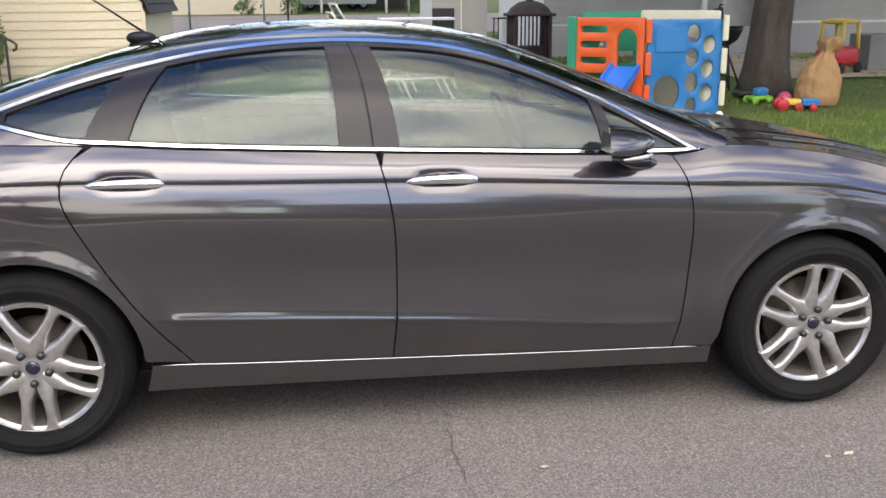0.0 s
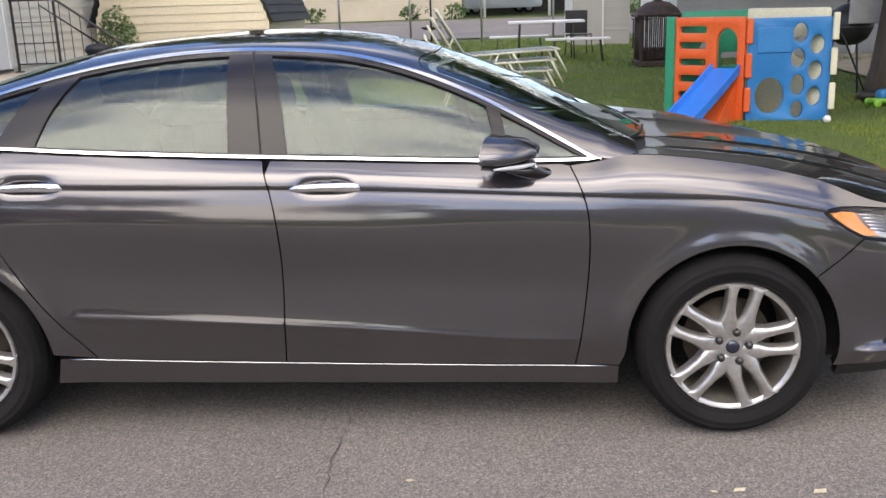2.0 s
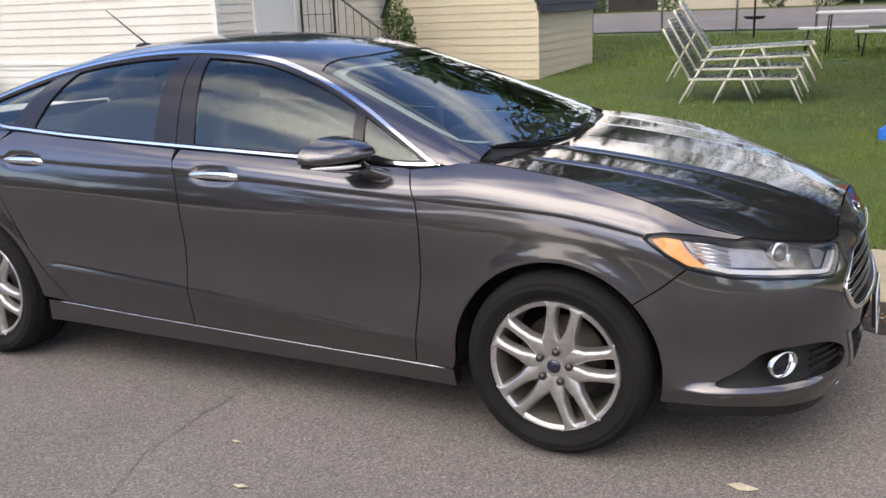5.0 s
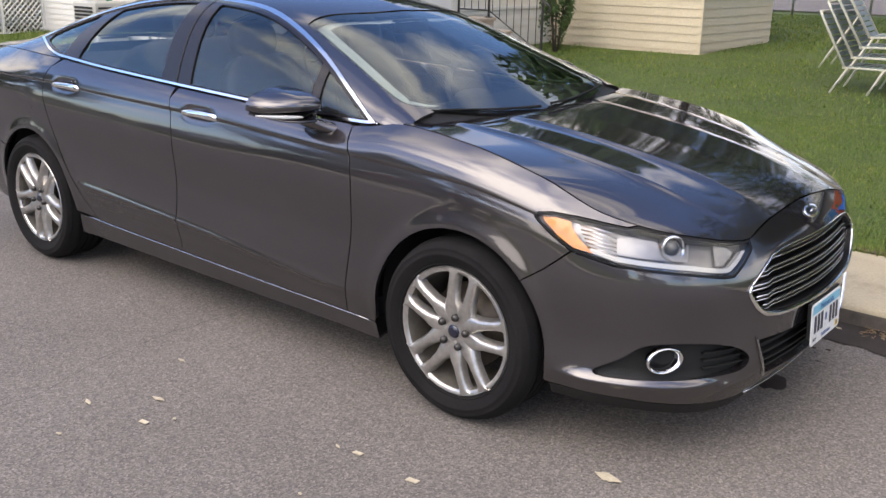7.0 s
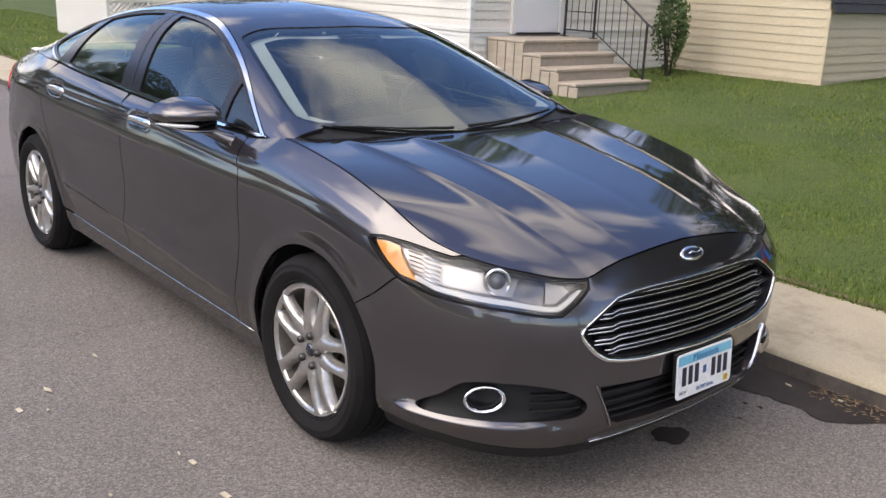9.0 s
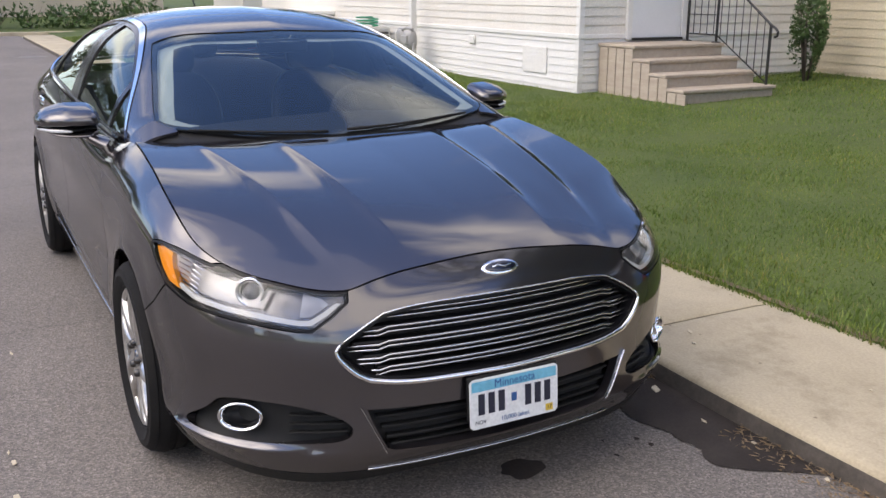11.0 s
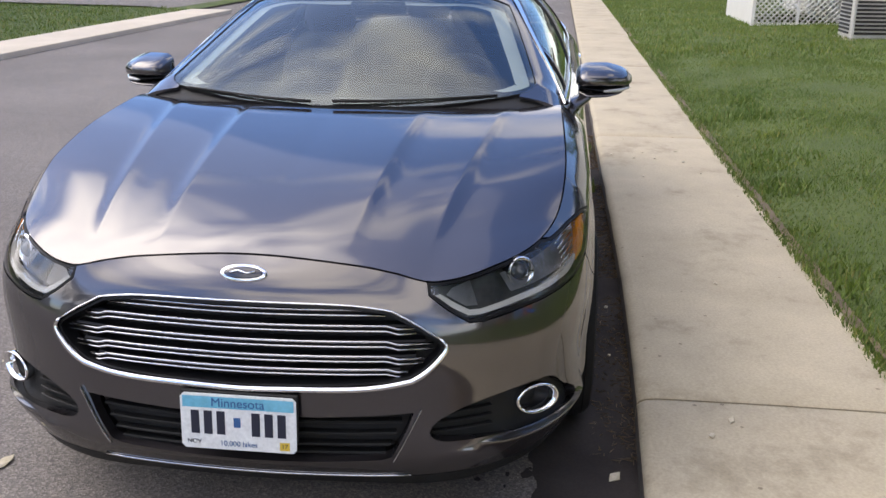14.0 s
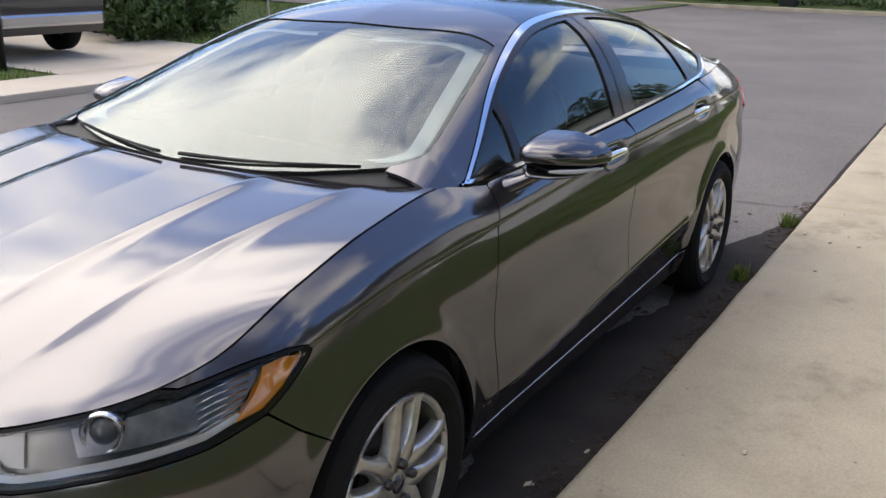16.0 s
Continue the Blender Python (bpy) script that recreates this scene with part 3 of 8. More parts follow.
# ---------------------------------------------------------------- grass
def grass(name, count, area, height, width, seed, keep=lambda x, y: x == x, label="short green grass blades"):
    r = np.random.RandomState(seed)
    x0, x1, y0, y1 = area
    x, y = r.uniform(x0, x1, count), r.uniform(y0, y1, count)
    ok = keep(x, y)
    x, y = x[ok], y[ok]
    n = len(x)
    tuft = np.sin(x * 3.1 + 1.7 * np.sin(y * 2.3)) * np.sin(y * 2.7 + 1.3 * np.sin(x * 1.9))
    h = height * (0.6 + 0.7 * r.rand(n)) * (1 + 0.35 * tuft)
    a = r.uniform(0, 6.28, n)
    lean = r.uniform(0.1, 0.75, n) * h
    la = r.uniform(0, 6.28, n)
    z = np.where(y > 0, 0.095 + 0.03 * (np.clip(y, 2.02, 12) - 2.02) + 0.012 * np.maximum(0, y - 12), 0.08 + 0.012 * np.clip(-7.7 - y, 0, 40)) - 0.008
    if name == "weeds":
        z = z * 0
    w = width * (0.6 + 0.8 * r.rand(n))
    v = np.zeros((n, 3, 3))
    v[:, 0] = np.stack([x - w * np.cos(a), y - w * np.sin(a), z], 1)
    v[:, 1] = np.stack([x + w * np.cos(a), y + w * np.sin(a), z], 1)
    v[:, 2] = np.stack([x + lean * np.cos(la), y + lean * np.sin(la), z + h], 1)
    me = bpy.data.meshes.new(name)
    me.from_pydata(v.reshape(-1, 3).tolist(), [], np.arange(3 * n).reshape(-1, 3).tolist())
    me.materials.append(GRASS)
    return tagged(new(name, me), label, "grass", kind="stuff")


grass("grass", 190000, (-9.0, 4.0, 2.0, 6.0), 0.030, 0.0034, 1)
grass("grass", 110000, (-16.0, 8.0, 6.0, 12.0), 0.038, 0.006, 2, keep=lambda x, y: ~((x < -5.6) & (y > 6.05)) & ~((-5.4 < x) & (x < -2.8) & (y > 10.3)))
grass("grass", 60000, (-26.0, -9.0, 2.0, 7.0), 0.055, 0.007, 3, keep=lambda x, y: ~((x < -5.6) & (y > 6.05)))
grass("grass", 60000, (-12.0, 9.0, 12.0, 22.0), 0.06, 0.010, 4, keep=lambda x, y: ~((-5.4 < x) & (x < -2.8) & (y < 13.0)))
grass("grass", 50000, (-17.4, 1.0, -18.0, -7.8), 0.06, 0.010, 5, keep=lambda x, y: ~((-8.0 < x) & (x < -4.3)))
grass("grass_edge", 9000, (-12.0, 4.0, 1.97, 2.06), 0.042, 0.004, 6, label="ragged grass edge over the pavement")
grass("grass", 70000, (4.0, 12.0, 2.0, 6.0), 0.055, 0.006, 12)
grass("grass", 40000, (8.0, 14.0, 6.0, 13.5), 0.055, 0.008, 13)
grass("clover", 5500, (-6.0, 0.5, 2.05, 2.75), 0.055, 0.007, 9, keep=lambda x, y: np.sin(x * 2.3 + 1.0) * np.sin(x * 5.1 + y * 3.0) + 0.4 * np.sin(y * 7.0 + x) > 0.35, label="taller clumps of weeds by the pavement")
grass("weeds", 160, (-3.0, -2.85, 0.98, 1.06), 0.06, 0.005, 7, label="green weeds in the kerb joint")
grass("weeds", 90, (-1.72, -1.62, 0.99, 1.06), 0.07, 0.006, 8, label="green weeds in the kerb joint")


# ---------------------------------------------------------------- homes and sheds
def board_mesh(name, length, height, mat, lap=0.014, face=0.010):
    """One lap-siding board along x from 0 to length: its foot stands proud."""
    v = []
    for x in (0, length):
        v += [(x, 0, 0), (x, -lap, 0.0), (x, -lap, 0.006), (x, -face * 0.2, height), (x, 0, height)]
    f = [(k, (k + 1) % 5, 5 + (k + 1) % 5, 5 + k) for k in range(5)] + [(4, 3, 2, 1, 0), (5, 6, 7, 8, 9)]
    me = bpy.data.meshes.new(name)
    me.from_pydata(v, [], f)
    bm = bmesh.new()
    bm.from_mesh(me)
    bmesh.ops.recalc_face_normals(bm, faces=bm.faces)
    bm.to_mesh(me)
    bm.free()
    me.materials.append(mat)
    return me


def siding(parent, origin, angle, length, z0, z1, mat, height=0.115, name="siding_board", span=None):
    """Boards up a wall. angle: turn of the wall's x; span(z) gives the ends where the wall narrows."""
    me = None if span else board_mesh(name, length, height, mat)
    z = z0
    while z < z1 - 0.03:
        if span:
            a, b = span(z + height / 2)
            if b - a < 0.1:
                break
            ob = part(name, board_mesh(name, b - a, height, mat), None, parent)
            ob.matrix_world = pose(*origin, 0, 0, angle) @ pose(a, 0, z)
        else:
            ob = part(name, me, None, parent)
            ob.matrix_world = pose(*origin, 0, 0, angle) @ pose(0, 0, z)
        z += height


DOOR_WHITE = grained("white_door_paint", (0.75, 0.75, 0.74), (0.80, 0.80, 0.79), 2, 80, 0.35, 0.03)
PANE = material("dark_window_pane", (0.03, 0.035, 0.04), 0.05, Coat_Weight=1.0)

# the home with the steps
home = thing("mobile_home", "white mobile home with lap siding and ribbed skirting", "house")
HX, HY = -5.6, 6.05
part("wall", box(-19.0, HX, HY, HY + 4.6, 0.15, 3.15), WHITE_TRIM, home)
bm = bmesh.new()
v = [bm.verts.new(p) for p in ((-19.3, HY - 0.3, 3.15), (HX + 0.3, HY - 0.3, 3.15), (HX + 0.3, HY + 4.9, 3.15), (-19.3, HY + 4.9, 3.15), (-19.3, HY + 2.3, 3.95), (HX + 0.3, HY + 2.3, 3.95))]
for f in ((0, 1, 5, 4), (2, 3, 4, 5), (1, 2, 5), (3, 0, 4), (3, 2, 1, 0)):
    bm.faces.new([v[k] for k in f])
part("roof", bm, SHINGLE, home)
siding(home, (-19.0, HY - 0.004, 0), 0, 19.0 + HX, 0.98, 3.1, SIDING)
siding(home, (HX + 0.004, HY, 0), 90, 4.6, 0.98, 3.1, SIDING)
siding(home, (-19.0, HY - 0.004, 0), 0, 19.0 + HX, 0.16, 0.92, WHITE_TRIM, 0.10, "skirting_rib")
siding(home, (HX + 0.004, HY, 0), 90, 4.6, 0.16, 0.92, WHITE_TRIM, 0.10, "skirting_rib")
part("skirting_ledge", box(-19.0, HX + 0.03, HY - 0.035, HY - 0.005, 0.92, 0.98, 0.006), WHITE_TRIM, home)
part("skirting_ledge", box(HX + 0.005, HX + 0.035, HY, HY + 4.6, 0.92, 0.98, 0.006), WHITE_TRIM, home)
part("corner_post", box(HX - 0.06, HX + 0.025, HY - 0.025, HY + 0.06, 0.14, 3.12, 0.006), WHITE_TRIM, home)
part("skirting_hatch", box(-6.9, -6.3, HY - 0.03, HY - 0.016, 0.42, 0.78, 0.004), WHITE_TRIM, home)
part("wall_vent", box(-8.4, -8.26, HY - 0.07, HY - 0.016, 0.72, 0.86, 0.02), WHITE_TRIM, home)
door = part("door", box(HX + 0.018, HX + 0.05, 6.87, 7.72, 0.92, 2.95, 0.004), DOOR_WHITE, home, "white entrance door")
for y0, y1, z0, z1 in ((6.78, 6.865, 0.9, 3.03), (7.725, 7.81, 0.9, 3.03), (6.78, 7.81, 2.955, 3.04)):
    part("door_trim", box(HX + 0.016, HX + 0.065, y0, y1, z0, z1, 0.005), WHITE_TRIM, door)
part("door_pane", box(HX + 0.051, HX + 0.056, 7.14, 7.46, 1.75, 2.55, 0.002), PANE, door, "dark door pane")
part("door_sill", box(HX + 0.02, HX + 0.09, 6.86, 7.73, 0.89, 0.918), IRON, door)
part("door_knob", lathe([(0.0, 0.05), (0.02, 0.045), (0.026, 0.03), (0.012, 0.01), (0.012, 0.0)], 14, axis="z", matrix=Matrix.Translation((HX + 0.05, 6.94, 1.9)) @ pose(0, 0, 0, 0, 90, 0)), SATIN, door)

# wooden steps with an iron rail
stairs = thing("front_steps", "weathered wooden front steps up to the white door", "steps")
GY0, GY1 = 6.35, 7.82
TREADS = [(-5.55, -4.85, 0.87), (-4.85, -4.55, 0.71), (-4.55, -4.25, 0.555), (-4.25, -3.92, 0.40)]
for x0, x1, z in TREADS:
    part("tread", box(x0 - 0.02, x1 + 0.03, GY0 - 0.02, GY1 + 0.03, z - 0.04, z, 0.008), WOOD, stairs)
    part("riser", box(x0, x1, GY0, GY1, 0.2, z - 0.042), WOOD, stairs)
for k, x in enumerate(steps(-5.5, -4.0, 0.16)):
    top = next(z for x0, x1, z in TREADS if x < x1 + 0.01) - 0.045
    part("side_board", box(x, x + 0.15, GY0 - 0.022, GY0 - 0.002, 0.2, top - 0.003, 0.004), WOOD, stairs)
rail = thing("iron_railing", "black iron railing beside the wooden steps", "railing")
ry = GY1 - 0.06
for x, z0, z1 in ((-5.45, 0.87, 1.78), (-4.9, 0.87, 1.74), (-3.98, 0.28, 1.12)):
    part("post", box(x - 0.014, x + 0.014, ry - 0.014, ry + 0.014, z0, z1, 0.003), IRON, rail)
    part("foot", box(x - 0.045, x + 0.045, ry - 0.045, ry + 0.045, z0, z0 + 0.015, 0.005), IRON, rail)
part("handrail", tube([(-5.47, ry, 1.76), (-4.9, ry, 1.76), (-4.84, ry, 1.73), (-3.98, ry, 1.13), (-3.9, ry, 1.09), (-3.86, ry, 1.05), (-3.87, ry, 1.0), (-3.91, ry, 0.985)], 0.016, 8), IRON, rail)
part("lower_rail", tube([(-5.45, ry, 0.97), (-4.9, ry, 0.97), (-3.98, ry, 0.42)], 0.010, 6), IRON, rail)
for x in steps(-5.34, -4.08, 0.115):
    zt = 1.75 if x < -4.88 else 1.75 - (x + 4.88) * 0.69
    zb = 0.97 if x < -4.9 else 0.97 - (x + 4.9) * 0.598
    part("baluster", tube([(x, ry, zb), (x, ry, zt)], 0.006, 6), IRON, rail)
for zf in (0.33, 0.66):
    part("cross_bar", tube([(-5.45, ry, 0.97 + 0.78 * zf), (-4.9, ry, 0.97 + 0.78 * zf)], 0.005, 6), IRON, rail)


# leaves in clumps
def leaf_cloud(name, centre, radii, count, size, seed, parent=None, mat=None, shell_only=0.45, label=""):
    """Many small bent leaves scattered through an uneven body."""
    r = np.random.RandomState(seed)
    mat = mat or LEAF
    radii = np.array(radii, float)
    lumps = r.normal(size=(10, 3))
    lumps /= np.linalg.norm(lumps, axis=1)[:, None]
    waves = r.normal(size=(6, 3)) * 2.6 / radii.max()
    phase = r.uniform(0, 6.28, 6)
    d = r.normal(size=(int(count * 1.5), 3))
    d /= np.linalg.norm(d, axis=1)[:, None]
    grow = 0.74 + 0.42 * np.maximum(0, (d @ lumps.T).max(1) - 0.55) / 0.45
    rad = grow * (shell_only + (1 - shell_only) * r.rand(len(d)) ** 0.5)
    p = np.array(centre, float) + d * rad[:, None] * radii
    keep = np.sin(p @ waves.T + phase).sum(1) > -1.1
    p, d = p[keep][:count], d[keep][:count]
    n = len(p)
    s = (size * r.uniform(0.6, 1.3, n))[:, None]
    u = r.normal(size=(n, 3))
    u /= np.linalg.norm(u, axis=1)[:, None]
    w = np.cross(u, d + r.normal(size=(n, 3)) * 0.6)
    w /= np.linalg.norm(w, axis=1)[:, None] + 1e-9
    up = np.cross(u, w)
    verts = np.stack([p - u * s, p + w * s * 0.42 + up * s * 0.12, p + u * s, p - w * s * 0.42 + up * s * 0.12], 1).reshape(-1, 3).tolist()
    k = np.arange(n)[:, None] * 4
    faces = np.concatenate([k + [0, 1, 2], k + [0, 2, 3]], 1).reshape(-1, 3).tolist()
    return part(name, mesh_from(name, verts, faces, mat), None, parent, label)


def bush(x, y, rx, ry_, h, count, seed, label, size=0.035):
    z = ground_z(x, y)
    b = thing("bush", label, "bush", pose(x, y, z))
    r = random.Random(seed)
    for k in range(9):
        a = r.uniform(0, 6.28)
        part("stem", tube([(0.03 * math.cos(a), 0.03 * math.sin(a), 0), (rx * 0.35 * math.cos(a), ry_ * 0.35 * math.sin(a), h * 0.45), (rx * 0.7 * math.cos(a), ry_ * 0.7 * math.sin(a), h * 0.85)], [0.014, 0.010, 0.004], 5), BARK, b)
    leaf_cloud("foliage", (0, 0, h * 0.52), (rx, ry_, h * 0.52), count, size, seed, b)
    return b


bush(-4.75, 9.35, 0.30, 0.30, 1.25, 2600, 21, "narrow green climbing bush beside the cream shed", 0.03)

# cream shed with a gambrel roof
shed = thing("shed", "cream-sided garden shed with dark gambrel roof", "shed")
SX0, SX1, SY0, SY1, SZ, EAVE = -5.45, -2.8, 10.3, 13.1, 0.22, 1.42


def gambrel(z):
    if z < EAVE:
        return 0.0, SX1 - SX0
    d = (z - EAVE) * 0.33 if z < 2.25 else 0.274 + (z - 2.25) * 1.45
    return d, SX1 - SX0 - d


prof = [(SX0, SZ), (SX1, SZ), (SX1, EAVE), (SX1 - 0.274, 2.25), ((SX0 + SX1) / 2, 2.95), (SX0 + 0.274, 2.25), (SX0, EAVE)]
bm = bmesh.new()
a = [bm.verts.new((x, SY0, z)) for x, z in prof]
b = [bm.verts.new((x, SY1, z)) for x, z in prof]
bm.faces.new(a[::-1])
bm.faces.new(b)
for k in range(7):
    bm.faces.new((a[k], a[(k + 1) % 7], b[(k + 1) % 7], b[k]))
bmesh.ops.recalc_face_normals(bm, faces=bm.faces)
part("wall", bm, CREAM, shed)
siding(shed, (SX0, SY0 - 0.003, 0), 0, SX1 - SX0, SZ + 0.05, 2.9, CREAM, 0.125, span=gambrel)
siding(shed, (SX1 + 0.003, SY0, 0), 90, SY1 - SY0, SZ + 0.05, EAVE, CREAM, 0.125)
for sx, sg in ((SX1, 1), (SX0, -1)):
    for (xa, za), (xb, zb) in ((((sx + sg * 0.10), EAVE - 0.06), (sx - sg * 0.274, 2.26)), ((sx - sg * 0.262, 2.25), ((SX0 + SX1) / 2, 2.97))):
        # courses of shingles up each slope
        m = 7
        for k in range(m):
            p0, p1 = k / m, (k + 1.12) / m
            q = [(xa + (xb - xa) * p, za + (zb - za) * p) for p in (p0, p1)]
            nx, nz = -(zb - za) * -sg, abs(xb - xa)
            l = math.hypot(nx, nz)
            nx, nz = nx / l, nz / l
            bm = bmesh.new()
            v = []
            for y in (SY0 - 0.08, SY1 + 0.08):
                v.append([bm.verts.new((q[0][0], y, q[0][1])), bm.verts.new((q[0][0] + nx * 0.022, y, q[0][1] + nz * 0.022)), bm.verts.new((q[1][0] + nx * 0.010, y, q[1][1] + nz * 0.010)), bm.verts.new((q[1][0], y, q[1][1]))])
            for i in range(4):
                bm.faces.new((v[0][i], v[0][(i + 1) % 4], v[1][(i + 1) % 4], v[1][i]))
            bm.faces.new(v[0])
            bm.faces.new(v[1][::-1])
            bmesh.ops.recalc_face_normals(bm, faces=bm.faces)
            part("shingle_course", bm, SHINGLE, shed)
part("corner_trim", box(SX1 - 0.04, SX1 + 0.022, SY0 - 0.022, SY0 + 0.04, SZ, EAVE - 0.03, 0.004), CREAM, shed)

# lattice, air conditioner and meter at the home's long wall
lattice = thing("lattice_panel", "white diagonal lattice panel under a porch", "lattice")
LX, LY0, LY1 = -14.2, 4.45, 6.04
for z in (0.14, 0.92):
    part("lattice_frame", box(LX, LX + 0.05, LY0, LY1, z, z + 0.08, 0.005), WHITE_TRIM, lattice)
for y in (LY0 - 0.06, 5.2, LY1 - 0.05):
    part("lattice_post", box(LX, LX + 0.055, y, y + 0.06, 0.12, 1.02, 0.005), WHITE_TRIM, lattice)
for sgn in (1, -1):
    y = LY0 - 0.75
    while y < LY1:
        a, b = (y, 0.2), (y + 0.74, 0.94)
        if sgn < 0:
            a, b = (y, 0.94), (y + 0.74, 0.2)
        a0, b0 = max(a[0], LY0), min(b[0], LY1)
        if b0 - a0 > 0.05:
            f = lambda t: a[1] + (t - a[0]) / (b[0] - a[0]) * (b[1] - a[1])
            part("lath", tube([(LX + 0.02 + 0.006 * sgn, a0, f(a0)), (LX + 0.02 + 0.006 * sgn, b0, f(b0))], 0.017, 4), WHITE_TRIM, lattice)
        y += 0.105
part("side_panel", box(-17.0, LX - 0.01, LY0 - 0.05, LY0, 0.1, 1.0, 0.005), WHITE_TRIM, lattice, "white side panel")
part("porch_deck", box(-17.0, LX + 0.1, LY0 - 0.1, LY1, 1.021, 1.10, 0.01), WHITE_TRIM, lattice)
AC_W = grained("beige_metal_casing", (0.55, 0.53, 0.48), (0.6, 0.58, 0.53), 4, 80, 0.5, 0.05)
ac = thing("air_conditioner", "beige outdoor air conditioner with dark grille beside the home", "air conditioner")
part("casing", box(-11.9, -11.2, 5.35, 5.95, 0.2, 0.88, 0.03, 2), AC_W, ac)
for k in range(9):
    part("grille_bar", box(-11.195, -11.18, 5.40, 5.90, 0.28 + k * 0.06, 0.315 + k * 0.06, 0.004), IRON, ac)
    part("grille_bar", box(-11.82, -11.28, 5.33, 5.345, 0.28 + k * 0.06, 0.315 + k * 0.06, 0.004), IRON, ac)
part("slab", box(-12.0, -11.1, 5.28, 6.0, 0.12, 0.2, 0.01), KERB, ac)
part("green_hose", tube([(-11.55 + 0.22 * math.cos(a * 0.7), 5.65 + 0.2 * math.sin(a * 0.7), 0.895 + 0.006 * a) for a in range(28)], 0.014, 6), P_GREEN, ac, "coiled green hose")
METER_G = grained("grey_meter_metal", (0.32, 0.31, 0.29), (0.4, 0.39, 0.37), 6, 80, 0.5, 0.05)
meter = thing("gas_meter", "grey gas meter on pipes beside the skirting", "meter")
part("body", blob((-9.75, 5.62, 0.72), (0.15, 0.10, 0.17), 3.0), METER_G, meter)
part("dial_box", box(-9.86, -9.64, 5.50, 5.54, 0.66, 0.80, 0.01), METER_G, meter)
part("regulator", blob((-10.1, 5.62, 0.78), (0.13, 0.05, 0.13), 2.2), METER_G, meter)
for x in (-9.86, -9.62, -10.1):
    part("pipe", tube([(x, 5.62, 0.12), (x, 5.62, 0.7)], 0.025, 8), METER_G, meter)
part("pipe", tube([(-10.1, 5.62, 0.86), (-9.86, 5.62, 0.92), (-9.62, 5.62, 0.9)], 0.022, 8), METER_G, meter)
post = tagged(part("utility_post", box(-9.98, -9.88, 5.72, 5.82, 0.1, 1.5, 0.006), WHITE_TRIM), "white utility post beside the gas meter", "post")


# ---------------------------------------------------------------- the car: its surface
# The lower body is one sheet over (s, z): s runs along the plan outline from the nose round the side to the tail.
PLAN = [(2.395, 0.0), (2.385, 0.2), (2.352, 0.43), (2.272, 0.64), (2.125, 0.795), (1.90, 0.885), (1.66, 0.905), (1.2, 0.908), (0.6, 0.912),
        (0.0, 0.916), (-0.6, 0.918), (-1.2, 0.918), (-1.6, 0.91), (-1.95, 0.885), (-2.22, 0.815), (-2.38, 0.66), (-2.45, 0.4), (-2.465, 0.0)]
_px, _py = np.array([p[0] for p in PLAN]), np.array([p[1] for p in PLAN])
_u = np.concatenate([[0], np.cumsum(np.hypot(np.diff(_px), np.diff(_py)))])
_fine = np.linspace(0, _u[-1], 2400)
_fx, _fy = spline(np.concatenate([[-_u[1]], _u, [2 * _u[-1] - _u[-2]]]), np.concatenate([[_px[1]], _px, [_px[-2]]]))(_fine), \
    spline(np.concatenate([[-_u[1]], _u, [2 * _u[-1] - _u[-2]]]), np.concatenate([[-_py[1]], _py, [-_py[-2]]]))(_fine)
_arc = np.concatenate([[0], np.cumsum(np.hypot(np.diff(_fx), np.diff(_fy)))])
S_END = _arc[-1]
_tx, _ty = np.gradient(_fx, _arc), np.gradient(_fy, _arc)


def s_of_x(x):
    return np.interp(-np.asarray(x, float), -_fx, _arc)


def s_of_y(y):
    """Along the nose, by the distance from the middle line."""
    k = _fx > 1.95
    return np.interp(np.asarray(y, float), _fy[k], _arc[k])


# stations along the outline, and at each of them rows (height, set-in from the outline)
STATIONS = np.concatenate([s_of_y([0, 0.3, 0.4, 0.5, 0.7]), s_of_x([1.95, 1.7, 1.4, 1.07, 0.9, 0.0, -0.8, -1.3, -1.7, -2.1, -2.36]), [S_END]])
